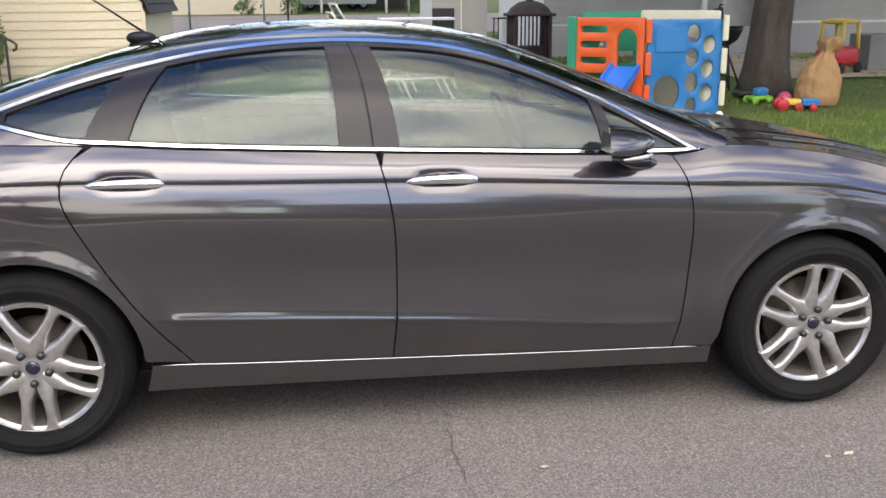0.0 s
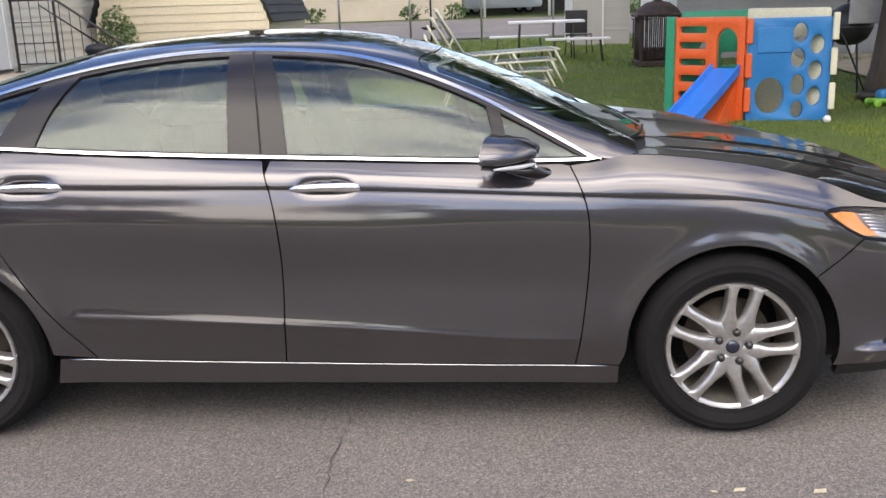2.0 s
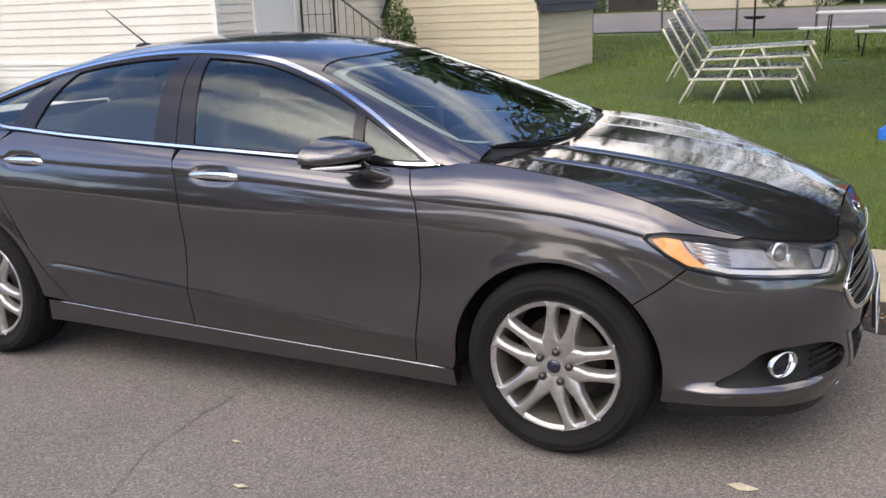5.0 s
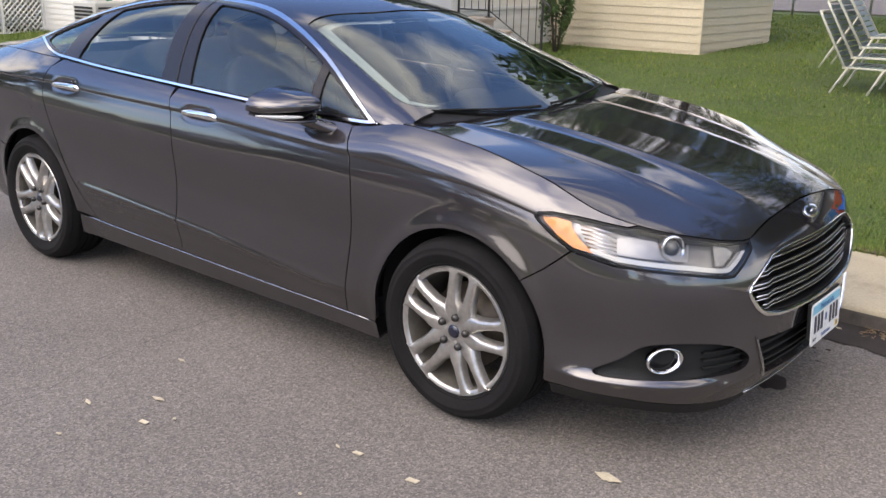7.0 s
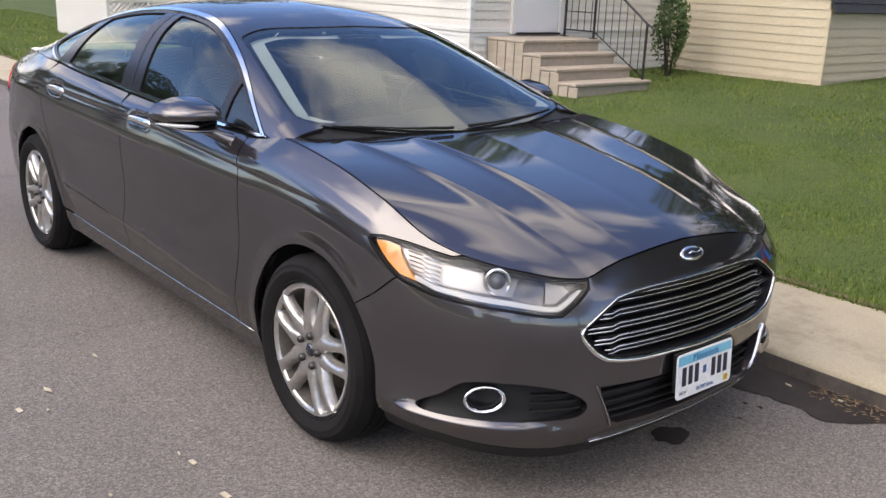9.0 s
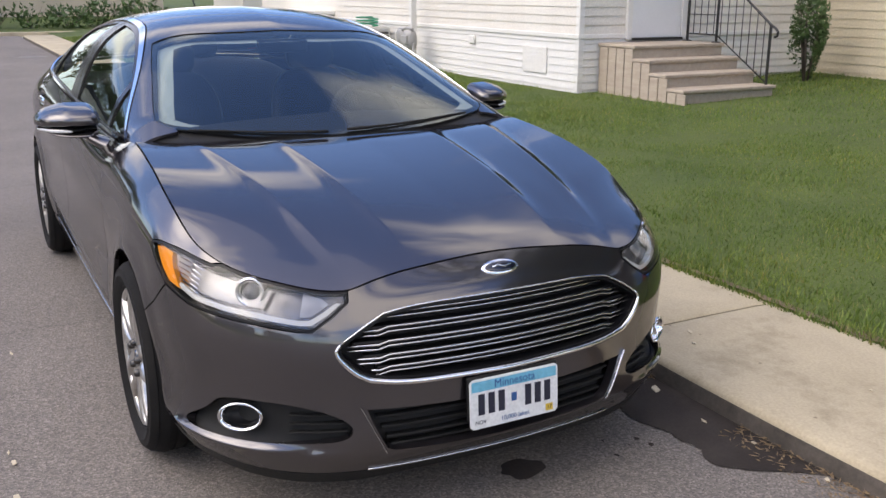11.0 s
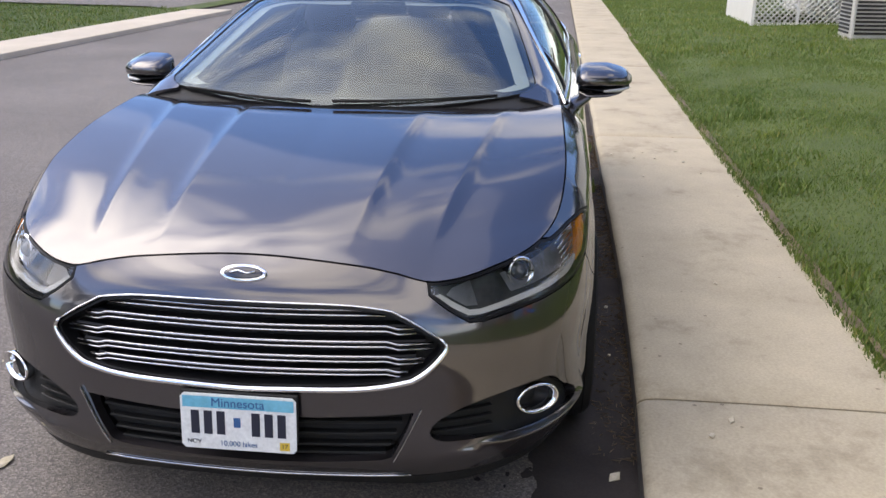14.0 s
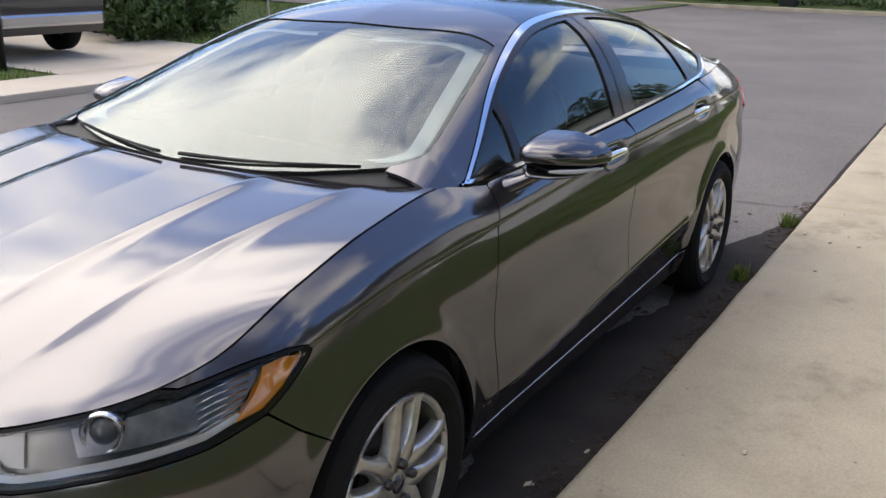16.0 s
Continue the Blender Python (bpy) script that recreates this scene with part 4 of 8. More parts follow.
ROWS_ZO = [
    # bottom edge
    ([0.185, 0.188, 0.1915, 0.195, 0.21, 0.225, 0.232, 0.2, 0.185, 0.185, 0.19, 0.2, 0.215, 0.225, 0.24, 0.26, 0.27],
     [0.09, 0.08, 0.07, 0.06, 0.05, 0.045, 0.04, 0.045, 0.05, 0.05, 0.05, 0.05, 0.05, 0.05, 0.06, 0.07, 0.08]),
    # lip or top of the sill
    ([0.255, 0.255, 0.2585, 0.262, 0.275, 0.285, 0.285, 0.265, 0.26, 0.262, 0.285, 0.305, 0.32, 0.32, 0.33, 0.34, 0.35],
     [0.035, 0.03, 0.0275, 0.025, 0.02, 0.02, 0.022, 0.028, 0.03, 0.03, 0.03, 0.03, 0.03, 0.03, 0.03, 0.035, 0.04]),
    # low on the flank
    ([0.40, 0.40, 0.4, 0.40, 0.41, 0.41, 0.40, 0.38, 0.375, 0.375, 0.435, 0.48, 0.5, 0.49, 0.48, 0.48, 0.48],
     [0.012, 0.012, 0.0135, 0.015, 0.018, 0.018, 0.012, 0.006, 0.006, 0.006, 0.006, 0.006, 0.002, 0.004, 0.01, 0.01, 0.01]),
    # middle
    ([0.53, 0.53, 0.53, 0.53, 0.54, 0.56, 0.58, 0.58, 0.57, 0.57, 0.62, 0.66, 0.68, 0.66, 0.64, 0.63, 0.63],
     [0.008, 0.008, 0.009, 0.01, 0.012, 0.010, 0.004, 0.0, 0.009, 0.012, 0.012, 0.011, 0.0, 0.002, 0.005, 0.008, 0.01]),
    # upper flank
    ([0.66, 0.66, 0.655, 0.65, 0.66, 0.68, 0.72, 0.74, 0.74, 0.745, 0.79, 0.82, 0.83, 0.80, 0.78, 0.77, 0.77],
     [0.032, 0.032, 0.0285, 0.025, 0.021, 0.018, 0.010, 0.004, 0.006, 0.006, 0.003, 0.003, 0.002, 0.012, 0.02, 0.025, 0.03]),
    # character line
    ([0.745, 0.728, 0.7135, 0.695, 0.71, 0.75, 0.82, 0.87, 0.885, 0.892, 0.935, 0.955, 0.97, 0.965, 0.955, 0.94, 0.93],
     [0.07, 0.060, 0.0515, 0.041, 0.042, 0.038, 0.024, 0.016, 0.017, 0.018, 0.021, 0.021, 0.020, 0.03, 0.05, 0.055, 0.06]),
    # shoulder
    ([0.775, 0.757, 0.742, 0.722, 0.742, 0.788, 0.87, 0.93, 0.955, 0.945, 0.985, 1.01, 1.03, 1.02, 1.01, 0.99, 0.98],
     [0.098, 0.082, 0.069, 0.052, 0.064, 0.064, 0.05, 0.045, 0.044, 0.042, 0.04, 0.042, 0.046, 0.07, 0.09, 0.09, 0.09]),
    # top edge: hood seam, then belt line, then deck
    ([0.803, 0.7855, 0.771, 0.752, 0.775, 0.83, 0.92, 0.985, 1.016, 0.992, 1.022, 1.058, 1.085, 1.09, 1.08, 1.06, 1.05],
     [0.13, 0.107, 0.089, 0.066, 0.088, 0.098, 0.098, 0.108, 0.118, 0.098, 0.082, 0.083, 0.098, 0.14, 0.18, 0.17, 0.16]),
]
_gs = np.linspace(0, S_END, 700)
_gz = np.linspace(0.10, 1.20, 276)
_rz = [monotone(STATIONS, r[0])(_gs) for r in ROWS_ZO]
_ro = [monotone(STATIONS, r[1])(_gs) for r in ROWS_ZO]
OFF = np.stack([spline([r[i] for r in _rz], [r[i] for r in _ro])(_gz) for i in range(len(_gs))])
Z_TOP, Z_CHAR = monotone(STATIONS, ROWS_ZO[7][0]), monotone(STATIONS, ROWS_ZO[5][0])
Z_LOW = monotone(STATIONS, ROWS_ZO[2][0])


def _cubic(f):
    return [-0.5 * f + f**2 - 0.5 * f**3, 1 - 2.5 * f**2 + 1.5 * f**3, 0.5 * f + 2 * f**2 - 1.5 * f**3, -0.5 * f**2 + 0.5 * f**3]


def set_in(s, z):
    a = np.clip(s / S_END * (len(_gs) - 1), 0, len(_gs) - 1.001)
    b = np.clip((z - _gz[0]) / (_gz[-1] - _gz[0]) * (len(_gz) - 1), 0, len(_gz) - 1.001)
    i, j = a.astype(int), b.astype(int)
    wa, wb = _cubic(a - i), _cubic(b - j)
    v = 0
    for p in range(4):
        for q in range(4):
            v = v + wa[p] * wb[q] * OFF[np.clip(i + p - 1, 0, len(_gs) - 1), np.clip(j + q - 1, 0, len(_gz) - 1)]
    x = np.interp(s, _arc, _fx)
    # undercut below the character line, faded out towards the nose and the tail
    d = Z_CHAR(s) - z
    fade = smoothstep(2.05, 1.55, x) * smoothstep(-2.4, -2.0, x)
    v = v + fade * 0.0075 * smoothstep(-0.004, 0.006, d) * np.exp(-np.maximum(d, 0) / 0.06)
    # ledge along the foot of the doors
    e = z - Z_LOW(s)
    fade = smoothstep(1.0, 0.75, x) * smoothstep(-1.02, -0.92, x)
    v = v - fade * 0.0105 * np.where(e > 0, np.exp(-np.maximum(e, 0) / 0.028), 1 - smoothstep(0, 0.11, -e)) + fade * 0.006 * smoothstep(0.0, 0.02, -e)
    # scoops behind the door handles
    for hx, hz in ((0.0, 0.928), (-1.065, 0.95)):
        v = v + 0.020 * np.exp(-((x - hx) / 0.085) ** 4 - ((z - hz - 0.016) / 0.024) ** 2)
    # ledge under the fog lamps
    fade = smoothstep(0.42, 0.78, np.interp(s, _arc, _fy)) * smoothstep(1.80, 1.95, x)
    e = z - (0.31 - 0.03 * smoothstep(0.75, 0.45, np.interp(s, _arc, _fy)))
    v = v - fade * 0.024 * np.where(e > 0, np.exp(-np.maximum(e, 0) / 0.014), np.exp(-np.maximum(-e, 0) / 0.06))
    # flared lips round the wheel openings
    for hx in (1.425, -1.425):
        r = np.hypot(x - hx, z - 0.335)
        v = v - 0.010 * np.exp(-((r - 0.375) / 0.045) ** 2) * smoothstep(0.15, 0.32, z)
    return v


def shell(s, z, side=1):
    """Points of the lower body. side: -1 the passenger's side (y < 0), 1 the driver's."""
    s, z = np.asarray(s, float), np.asarray(z, float)
    o = set_in(np.abs(s), z)
    x, y = np.interp(np.abs(s), _arc, _fx), np.interp(np.abs(s), _arc, _fy) * np.sign(np.where(s == 0, 1, s))
    tx, ty = np.interp(np.abs(s), _arc, _tx), np.interp(np.abs(s), _arc, _ty)
    g = np.hypot(tx, ty)
    nx, ny = ty / g, -tx / g * np.sign(np.where(s == 0, 1, s))
    return np.stack([x - nx * o, (y - ny * o) * side, z], -1)


# The cabin above it is a sheet over (x, q): q from the belt line (0) to the middle of the roof (1).
CAB_Z = spline([1.45, 1.28, 1.1, 0.9, 0.65, 0.4, 0.2, 0.0, -0.3, -0.6, -0.9, -1.2, -1.5, -1.8, -2.0, -2.2, -2.44],
               [0.90, 0.99, 1.075, 1.165, 1.27, 1.362, 1.415, 1.445, 1.463, 1.458, 1.432, 1.375, 1.29, 1.19, 1.135, 1.11, 1.09])
CAB_C = spline([1.45, 1.1, 0.9, 0.6, 0.3, 0.0, -0.4, -0.9, -1.3, -1.7, -2.1, -2.44], [0.74, 0.74, 0.735, 0.715, 0.695, 0.685, 0.68, 0.665, 0.645, 0.62, 0.60, 0.55])


def cab_base(x):
    s = s_of_x(x)
    xs = np.minimum(x, 0.985)
    zb = Z_TOP(s_of_x(xs))
    p = shell(s_of_x(xs), zb)
    return p[..., 1] - np.maximum(x - 0.985, 0) * 0.06, zb - np.maximum(x - 0.985, 0) * 0.12


def cab(x, q, side=1):
    x, q = np.asarray(x, float), np.asarray(q, float)
    yb, zb = cab_base(x)
    zt, yc = CAB_Z(x), CAB_C(x)
    zt = np.maximum(zt, zb + 0.01)
    w = 1.75
    a, b, c = (1 - q) ** 2, 2 * w * q * (1 - q), q**2
    d = a + b + c
    zc = zt - 0.018
    return np.stack([x + 0 * q, (a * yb + b * yc) / d * side, (a * zb + b * zc + c * zt) / d], -1)


_qs = np.linspace(0, 1, 400)


def q_of_z(x, z):
    out = []
    for xi, zi in zip(np.atleast_1d(x), np.atleast_1d(z)):
        out.append(np.interp(zi, cab(np.full(400, xi), _qs)[:, 2], _qs))
    return np.array(out)


def q_of_y(x, y):
    out = []
    for xi, yi in zip(np.atleast_1d(x), np.atleast_1d(y)):
        out.append(np.interp(-yi, -cab(np.full(400, xi), _qs)[:, 1], _qs))
    return np.array(out)


# The hood: over (u, k), u from the front edge to the cowl, k from the middle (0) to the seams (-1, 1).
S_J = float(s_of_x(2.07))            # where hood seam and headlamp meet
X_J = float(shell(S_J, Z_TOP(S_J))[0])
X_CENTRE = float(shell(0.0, Z_TOP(0.0))[0])
HOOD_C = spline([2.30, 2.22, 2.1, 1.9, 1.6, 1.3, 1.15], [0.792, 0.829, 0.866, 0.911, 0.961, 0.999, 1.016])


def hood(u, k):
    u, sgn, k = np.asarray(u, float), np.sign(k), np.abs(np.asarray(k, float))
    front = shell(S_J * k, Z_TOP(S_J * k))
    s = s_of_x(2.07 + (1.075 - 2.07) * u)
    edge = shell(s, Z_TOP(s))
    x_mid = X_CENTRE + (1.212 - X_CENTRE) * u
    bow = (front[..., 0] - X_CENTRE - (X_J - X_CENTRE) * k**2) * (1 - u) ** 2
    x = x_mid + (edge[..., 0] - x_mid) * k**2 + bow
    y = k * edge[..., 1] + (front[..., 1] - k * front_y) * (1 - u) ** 2
    zc = HOOD_C(x_mid)
    z = zc + (edge[..., 2] - zc) * k**2.4
    z0 = HOOD_C(X_CENTRE) + (float(Z_TOP(S_J)) - HOOD_C(X_CENTRE)) * k**2.4
    z = z + (front[..., 2] - z0) * (1 - u) ** 3
    for y0, y1, h in ((0.31, 0.25, 0.009), (0.60, 0.44, 0.008)):
        d = y - (y0 * u + y1 * (1 - u))
        z = z + h * smoothstep(0.0, 0.3, u) * smoothstep(1.03, 0.85, u) * np.where(d > 0, np.exp(-(np.maximum(d, 0) / 0.028) ** 1.5), np.exp(-(np.maximum(-d, 0) / 0.19) ** 1.1)) * (1 - k**6)
    return np.stack([x, y * sgn, z], -1)


front_y = float(shell(S_J, Z_TOP(S_J))[1])


# ---------------------------------------------------------------- panels cut from those sheets
from mathutils.geometry import delaunay_2d_cdt


def dense(loop, step):
    out = []
    for (a, b), (c, d) in zip(loop, loop[1:] + loop[:1]):
        n = max(1, int(math.hypot(c - a, d - b) / step + 0.5))
        out += [(a + (c - a) * k / n, b + (d - b) * k / n) for k in range(n)]
    return out


def rounded(loop, step=0.02, open_ends=False):
    """A smooth closed curve through the corners of a loop."""
    pts = np.array(loop, float)
    n = len(pts)
    ext = np.concatenate([pts[-3:], pts, pts[:3]])
    t = np.concatenate([[0], np.cumsum(np.sqrt(np.hypot(*np.diff(ext, axis=0).T)))])
    f, g = spline(t, ext[:, 0]), spline(t, ext[:, 1])
    length = np.hypot(*np.diff(np.concatenate([pts, pts[:1]]), axis=0).T).sum()
    tt = np.linspace(t[3], t[3 + n], max(12, int(length / step)), endpoint=False)
    return list(zip(f(tt).tolist(), g(tt).tolist()))


def inside(pts, loop):
    x, y = pts[:, 0], pts[:, 1]
    res = np.zeros(len(pts), bool)
    l = np.array(loop)
    for (x0, y0), (x1, y1) in zip(l, np.roll(l, -1, 0)):
        if y0 != y1:
            c = ((y0 > y) != (y1 > y)) & (x < (x1 - x0) * (y - y0) / (y1 - y0) + x0)
            res ^= c
    return res


def shrink(loop, d):
    """The loop moved inwards by d."""
    p = np.array(loop, float)
    area = 0.5 * np.sum(p[:, 0] * np.roll(p[:, 1], -1) - np.roll(p[:, 0], -1) * p[:, 1])
    e0, e1 = p - np.roll(p, 1, 0), np.roll(p, -1, 0) - p
    e0 /= np.linalg.norm(e0, axis=1)[:, None] + 1e-12
    e1 /= np.linalg.norm(e1, axis=1)[:, None] + 1e-12
    n0, n1 = np.stack([-e0[:, 1], e0[:, 0]], 1), np.stack([-e1[:, 1], e1[:, 0]], 1)
    n = n0 + n1
    n /= np.maximum(np.sum(n * n0, 1), 0.35)[:, None] + 1e-9
    return [tuple(v) for v in p + n * d * (1 if area > 0 else -1)]


CENTRE = Vector((0.0, 0.0, 0.62))


def panel_mesh(name, loop, lift, holes=(), gap=0.0025, step=0.022, depth=0.016, raise_by=0.0, open_at=None, scale=(1.0, 1.0), outward=None, lines=()):
    """A sheet of metal or glass: the loop of the chart, lifted, with its edges turned in. open_at: tells chart points whose edge is not turned in."""
    sx, sy = scale
    loops = []
    for k, l in enumerate([loop, *holes]):
        l = [(a * sx, b * sy) for a, b in l]
        l = dense(l, step)
        if gap:
            l = shrink(l, gap if k == 0 else -gap)
        loops.append(l)
    pts, edges = [], []
    for l in loops:
        n0 = len(pts)
        pts += l
        edges += [(n0 + i, n0 + (i + 1) % len(l)) for i in range(len(l))]
    for l in lines:                     # creases inside the sheet
        l = np.array([(a * sx, b * sy) for a, b in l])
        ok = inside(l, loops[0])
        for h_ in loops[1:]:
            ok &= ~inside(l, h_)
        for c in range(0, len(l), 400):
            ok[c:c + 400] &= np.hypot(l[c:c + 400, None, 0] - np.array(loops[0])[None, :, 0], l[c:c + 400, None, 1] - np.array(loops[0])[None, :, 1]).min(1) > step * 0.3
        n0 = len(pts)
        kept = np.flatnonzero(ok)
        pts += [tuple(v) for v in l[kept]]
        edges += [(n0 + i, n0 + i + 1) for i in range(len(kept) - 1) if kept[i + 1] == kept[i] + 1]
    nb = len(pts)
    arr = np.array(pts)
    lo, hi = arr.min(0), arr.max(0)
    gx, gy = np.meshgrid(np.arange(lo[0], hi[0], step), np.arange(lo[1], hi[1], step))
    gx = gx + (np.arange(gx.shape[0])[:, None] % 2) * step / 2
    grid = np.stack([gx.ravel(), gy.ravel()], 1)
    ok = inside(grid, loops[0])
    for l in loops[1:]:
        ok &= ~inside(grid, l)
    grid = grid[ok]
    if len(grid):
        near = np.full(len(grid), 9.0)
        for c in range(0, nb, 200):
            near = np.minimum(near, np.hypot(grid[:, None, 0] - arr[None, c:c + 200, 0], grid[:, None, 1] - arr[None, c:c + 200, 1]).min(1))
        grid = grid[near > step * 0.45]
    allp = np.concatenate([arr, grid]) if len(grid) else arr
    v2, _, tris, *_ = delaunay_2d_cdt([Vector(p) for p in allp], edges, [], 0, 1e-7)
    v2 = np.array([tuple(v) for v in v2])
    tr = np.array([t for t in tris if len(t) == 3])
    mid = v2[tr].mean(1)
    ok = inside(mid, loops[0])
    for l in loops[1:]:
        ok &= ~inside(mid, l)
    tr = tr[ok]
    ch = v2 / np.array([sx, sy])
    h = 0.003

    def raised(c):
        p = lift(c[:, 0], c[:, 1])
        du = lift(c[:, 0] + h / sx, c[:, 1]) - lift(c[:, 0] - h / sx, c[:, 1])
        dv = lift(c[:, 0], c[:, 1] + h / sy) - lift(c[:, 0], c[:, 1] - h / sy)
        n = np.cross(du, dv)
        n /= np.linalg.norm(n, axis=1)[:, None] + 1e-12
        o = np.array(outward) if outward is not None else p - np.array(CENTRE) * [0, 0, 1] - np.stack([p[:, 0] * 0.55, 0 * p[:, 0], 0 * p[:, 0]], 1)
        n *= np.where((n * o).sum(1) < 0, -1, 1)[:, None]
        return p + n * raise_by, n

    p, n = raised(ch)
    fn = np.cross(p[tr[:, 1]] - p[tr[:, 0]], p[tr[:, 2]] - p[tr[:, 0]])
    flip = (fn * n[tr[:, 0]]).sum(1) < 0
    tr[flip] = tr[flip][:, ::-1]
    verts, normals, faces = [*p], [*n], [tuple(t) for t in tr]
    if depth:
        for k, l in enumerate(loops):
            c = np.array(l) / np.array([sx, sy])
            bp, bn = raised(c)
            m = len(c)
            t = np.roll(bp, -1, 0) - np.roll(bp, 1, 0)
            out = np.cross(t, bn)
            out /= np.linalg.norm(out, axis=1)[:, None] + 1e-12
            a = np.array(l)
            area = np.sum(a[:, 0] * np.roll(a[:, 1], -1) - np.roll(a[:, 0], -1) * a[:, 1])
            # outwards is away from the sheet: test with a step into the chart
            probe = np.array(shrink(l, 0.004 if k == 0 else -0.004)) / np.array([sx, sy])
            inner = lift(probe[:, 0], probe[:, 1]) + bn * raise_by - bp
            out *= np.where((out * inner).sum(1) > 0, -1, 1)[:, None]
            n0 = len(verts)
            verts += [*bp, *(bp - bn * depth)]
            normals += [*out, *out]
            for i in range(m):
                j = (i + 1) % m
                if open_at and open_at(*c[i]) and open_at(*c[j]):
                    continue
                f = (n0 + i, n0 + j, n0 + m + j, n0 + m + i)
                q = np.cross(verts[f[1]] - verts[f[0]], verts[f[2]] - verts[f[0]])
                faces.append(f if q @ out[i] > 0 else f[::-1])
    me = bpy.data.meshes.new(name)
    me.from_pydata([tuple(v) for v in verts], [], faces)
    me.polygons.foreach_set("use_smooth", [True] * len(me.polygons))
    me.normals_split_custom_set_from_vertices([tuple(v) for v in normals])
    me.update()
    return me


def arc_pts(cx, cz, r, a0, a1, n=22):
    return [(cx + r * math.cos(radians(a0 + (a1 - a0) * k / n)), cz + r * math.sin(radians(a0 + (a1 - a0) * k / n))) for k in range(n + 1)]


def curve2(points, n=12, lo=None):
    """A smooth open curve through points in a chart."""
    p = np.array(points, float)
    t = np.concatenate([[0], np.cumsum(np.hypot(*np.diff(p, axis=0).T))])
    tt = np.linspace(0, t[-1], n + 1)
    return list(zip(spline(t, p[:, 0])(tt).tolist(), spline(t, p[:, 1])(tt).tolist()))


# lines shared by neighbouring panels, as (x, z)
SEAM_B = [(-0.225, 1.03), (-0.20, 0.94), (-0.175, 0.80), (-0.168, 0.62), (-0.172, 0.45), (-0.185, 0.29)]
SEAM_F = [(0.855, 0.987), (0.90, 0.885), (0.92, 0.72), (0.912, 0.56), (0.89, 0.38), (0.872, 0.262)]
SEAM_R = [(-1.195, 1.078), (-1.265, 0.99), (-1.275, 0.94), (-1.235, 0.82), (-1.14, 0.65), (-1.02, 0.475), (-0.885, 0.308)]
ARCH = 0.372
BUMP_SEAM = [(1.865, 0.715), (1.78, 0.645), (1.70, 0.59)]
LAMP = [(1.722, 0.812), (1.80, 0.752), (1.865, 0.716), (2.05, 0.682), (2.18, 0.655)]      # lower edge, as (x, z), on to the nose


def top_line(x0, x1, n=14):
    xs = np.linspace(x0, x1, n + 1)
    return list(zip(xs.tolist(), Z_TOP(s_of_x(xs)).tolist()))


def sill_line(x0, x1, n=8):
    xs = np.linspace(x0, x1, n + 1)
    zs = spline([1.06, 0.87, -0.18, -0.89, -1.2], [0.262, 0.264, 0.288, 0.31, 0.325])(xs)
    return list(zip(xs.tolist(), zs.tolist()))


def to_s(loop):
    a = np.array(loop, float)
    return list(zip(s_of_x(a[:, 0]).tolist(), a[:, 1].tolist()))


def flank(side):
    return lambda s, z: shell(s, z, side)


def roof_lift(side):
    return lambda x, q: cab(x, q, side)


# window outline, as (x, z)
DLO_TOP = [(-1.60, 1.155), (-1.49, 1.195), (-1.27, 1.268), (-1.03, 1.33), (-0.85, 1.365), (-0.58, 1.397), (-0.31, 1.405), (-0.13, 1.397), (0.08, 1.373), (0.36, 1.295), (0.61, 1.188), (0.80, 1.088), (0.99, 0.985)]
_dt = spline([p[0] for p in DLO_TOP], [p[1] for p in DLO_TOP])


def dlo_top(x, down=0.0):
    return _dt(x) - down


def dlo_low(x, up=0.0):
    x = np.asarray(x, float)
    z = Z_TOP(s_of_x(x)) + 0.006
    return z + smoothstep(-1.2, -1.62, x) * 0.058 + up


def to_q(loop):
    a = np.array(loop, float)
    return list(zip(a[:, 0].tolist(), q_of_z(a[:, 0], a[:, 1]).tolist()))


def to_qy(loop):
    a = np.array(loop, float)
    return list(zip(a[:, 0].tolist(), q_of_y(a[:, 0], a[:, 1]).tolist()))


def window_loop(x0, x1, down, up, slant0=0.0, slant1=0.0, n=16):
    """The part of the window outline from x0 to x1 (at the belt; the slants shift the top ends)."""
    lo = [(x, float(dlo_low(x, up))) for x in np.linspace(x0, x1, n + 1)]
    hi = [(x, float(dlo_top(x, down))) for x in np.linspace(x1 + slant1, x0 + slant0, n + 1)]
    return lo + hi


car = thing("car", "dark grey metallic four-door sedan parked at the kerb", "car")
Q_SCALE = (1.0, 1.25)

SHIELD_LOOP = [(1.225, 0.0), (1.215, 0.2), (1.18, 0.4), (1.12, 0.56), (1.045, 0.67), (0.985, 0.695), (0.90, 0.682), (0.7, 0.640), (0.5, 0.597), (0.33, 0.555), (0.315, 0.5), (0.35, 0.3), (0.375, 0.0)]
BACK_LOOP = [(-1.02, 0.0), (-1.0, 0.3), (-0.97, 0.48), (-1.0, 0.53), (-1.3, 0.555), (-1.6, 0.58), (-1.82, 0.58), (-1.87, 0.5), (-1.92, 0.2), (-1.93, 0.0)]


def half_q(loop):
    """A loop that opens on the middle line, in the chart of the cabin."""
    a = curve2(loop[:5], 10) + curve2(loop[4:10], 16)[1:] + curve2(loop[9:], 8)[1:] if len(loop) > 11 else loop
    return to_qy(a)


def crease_lines(x0, x1, ledge=True):
    xs = np.linspace(x0, x1, int(abs(x1 - x0) / 0.012))
    ss = s_of_x(xs)
    out = [list(zip(ss.tolist(), (Z_CHAR(ss) + d).tolist())) for d in (0.012, 0.004, -0.002, -0.007, -0.014)]
    if ledge:
        out += [list(zip(ss.tolist(), (Z_LOW(ss) + d).tolist())) for d in (0.03, 0.014, 0.005, 0.0, -0.006, -0.014)]
    return out


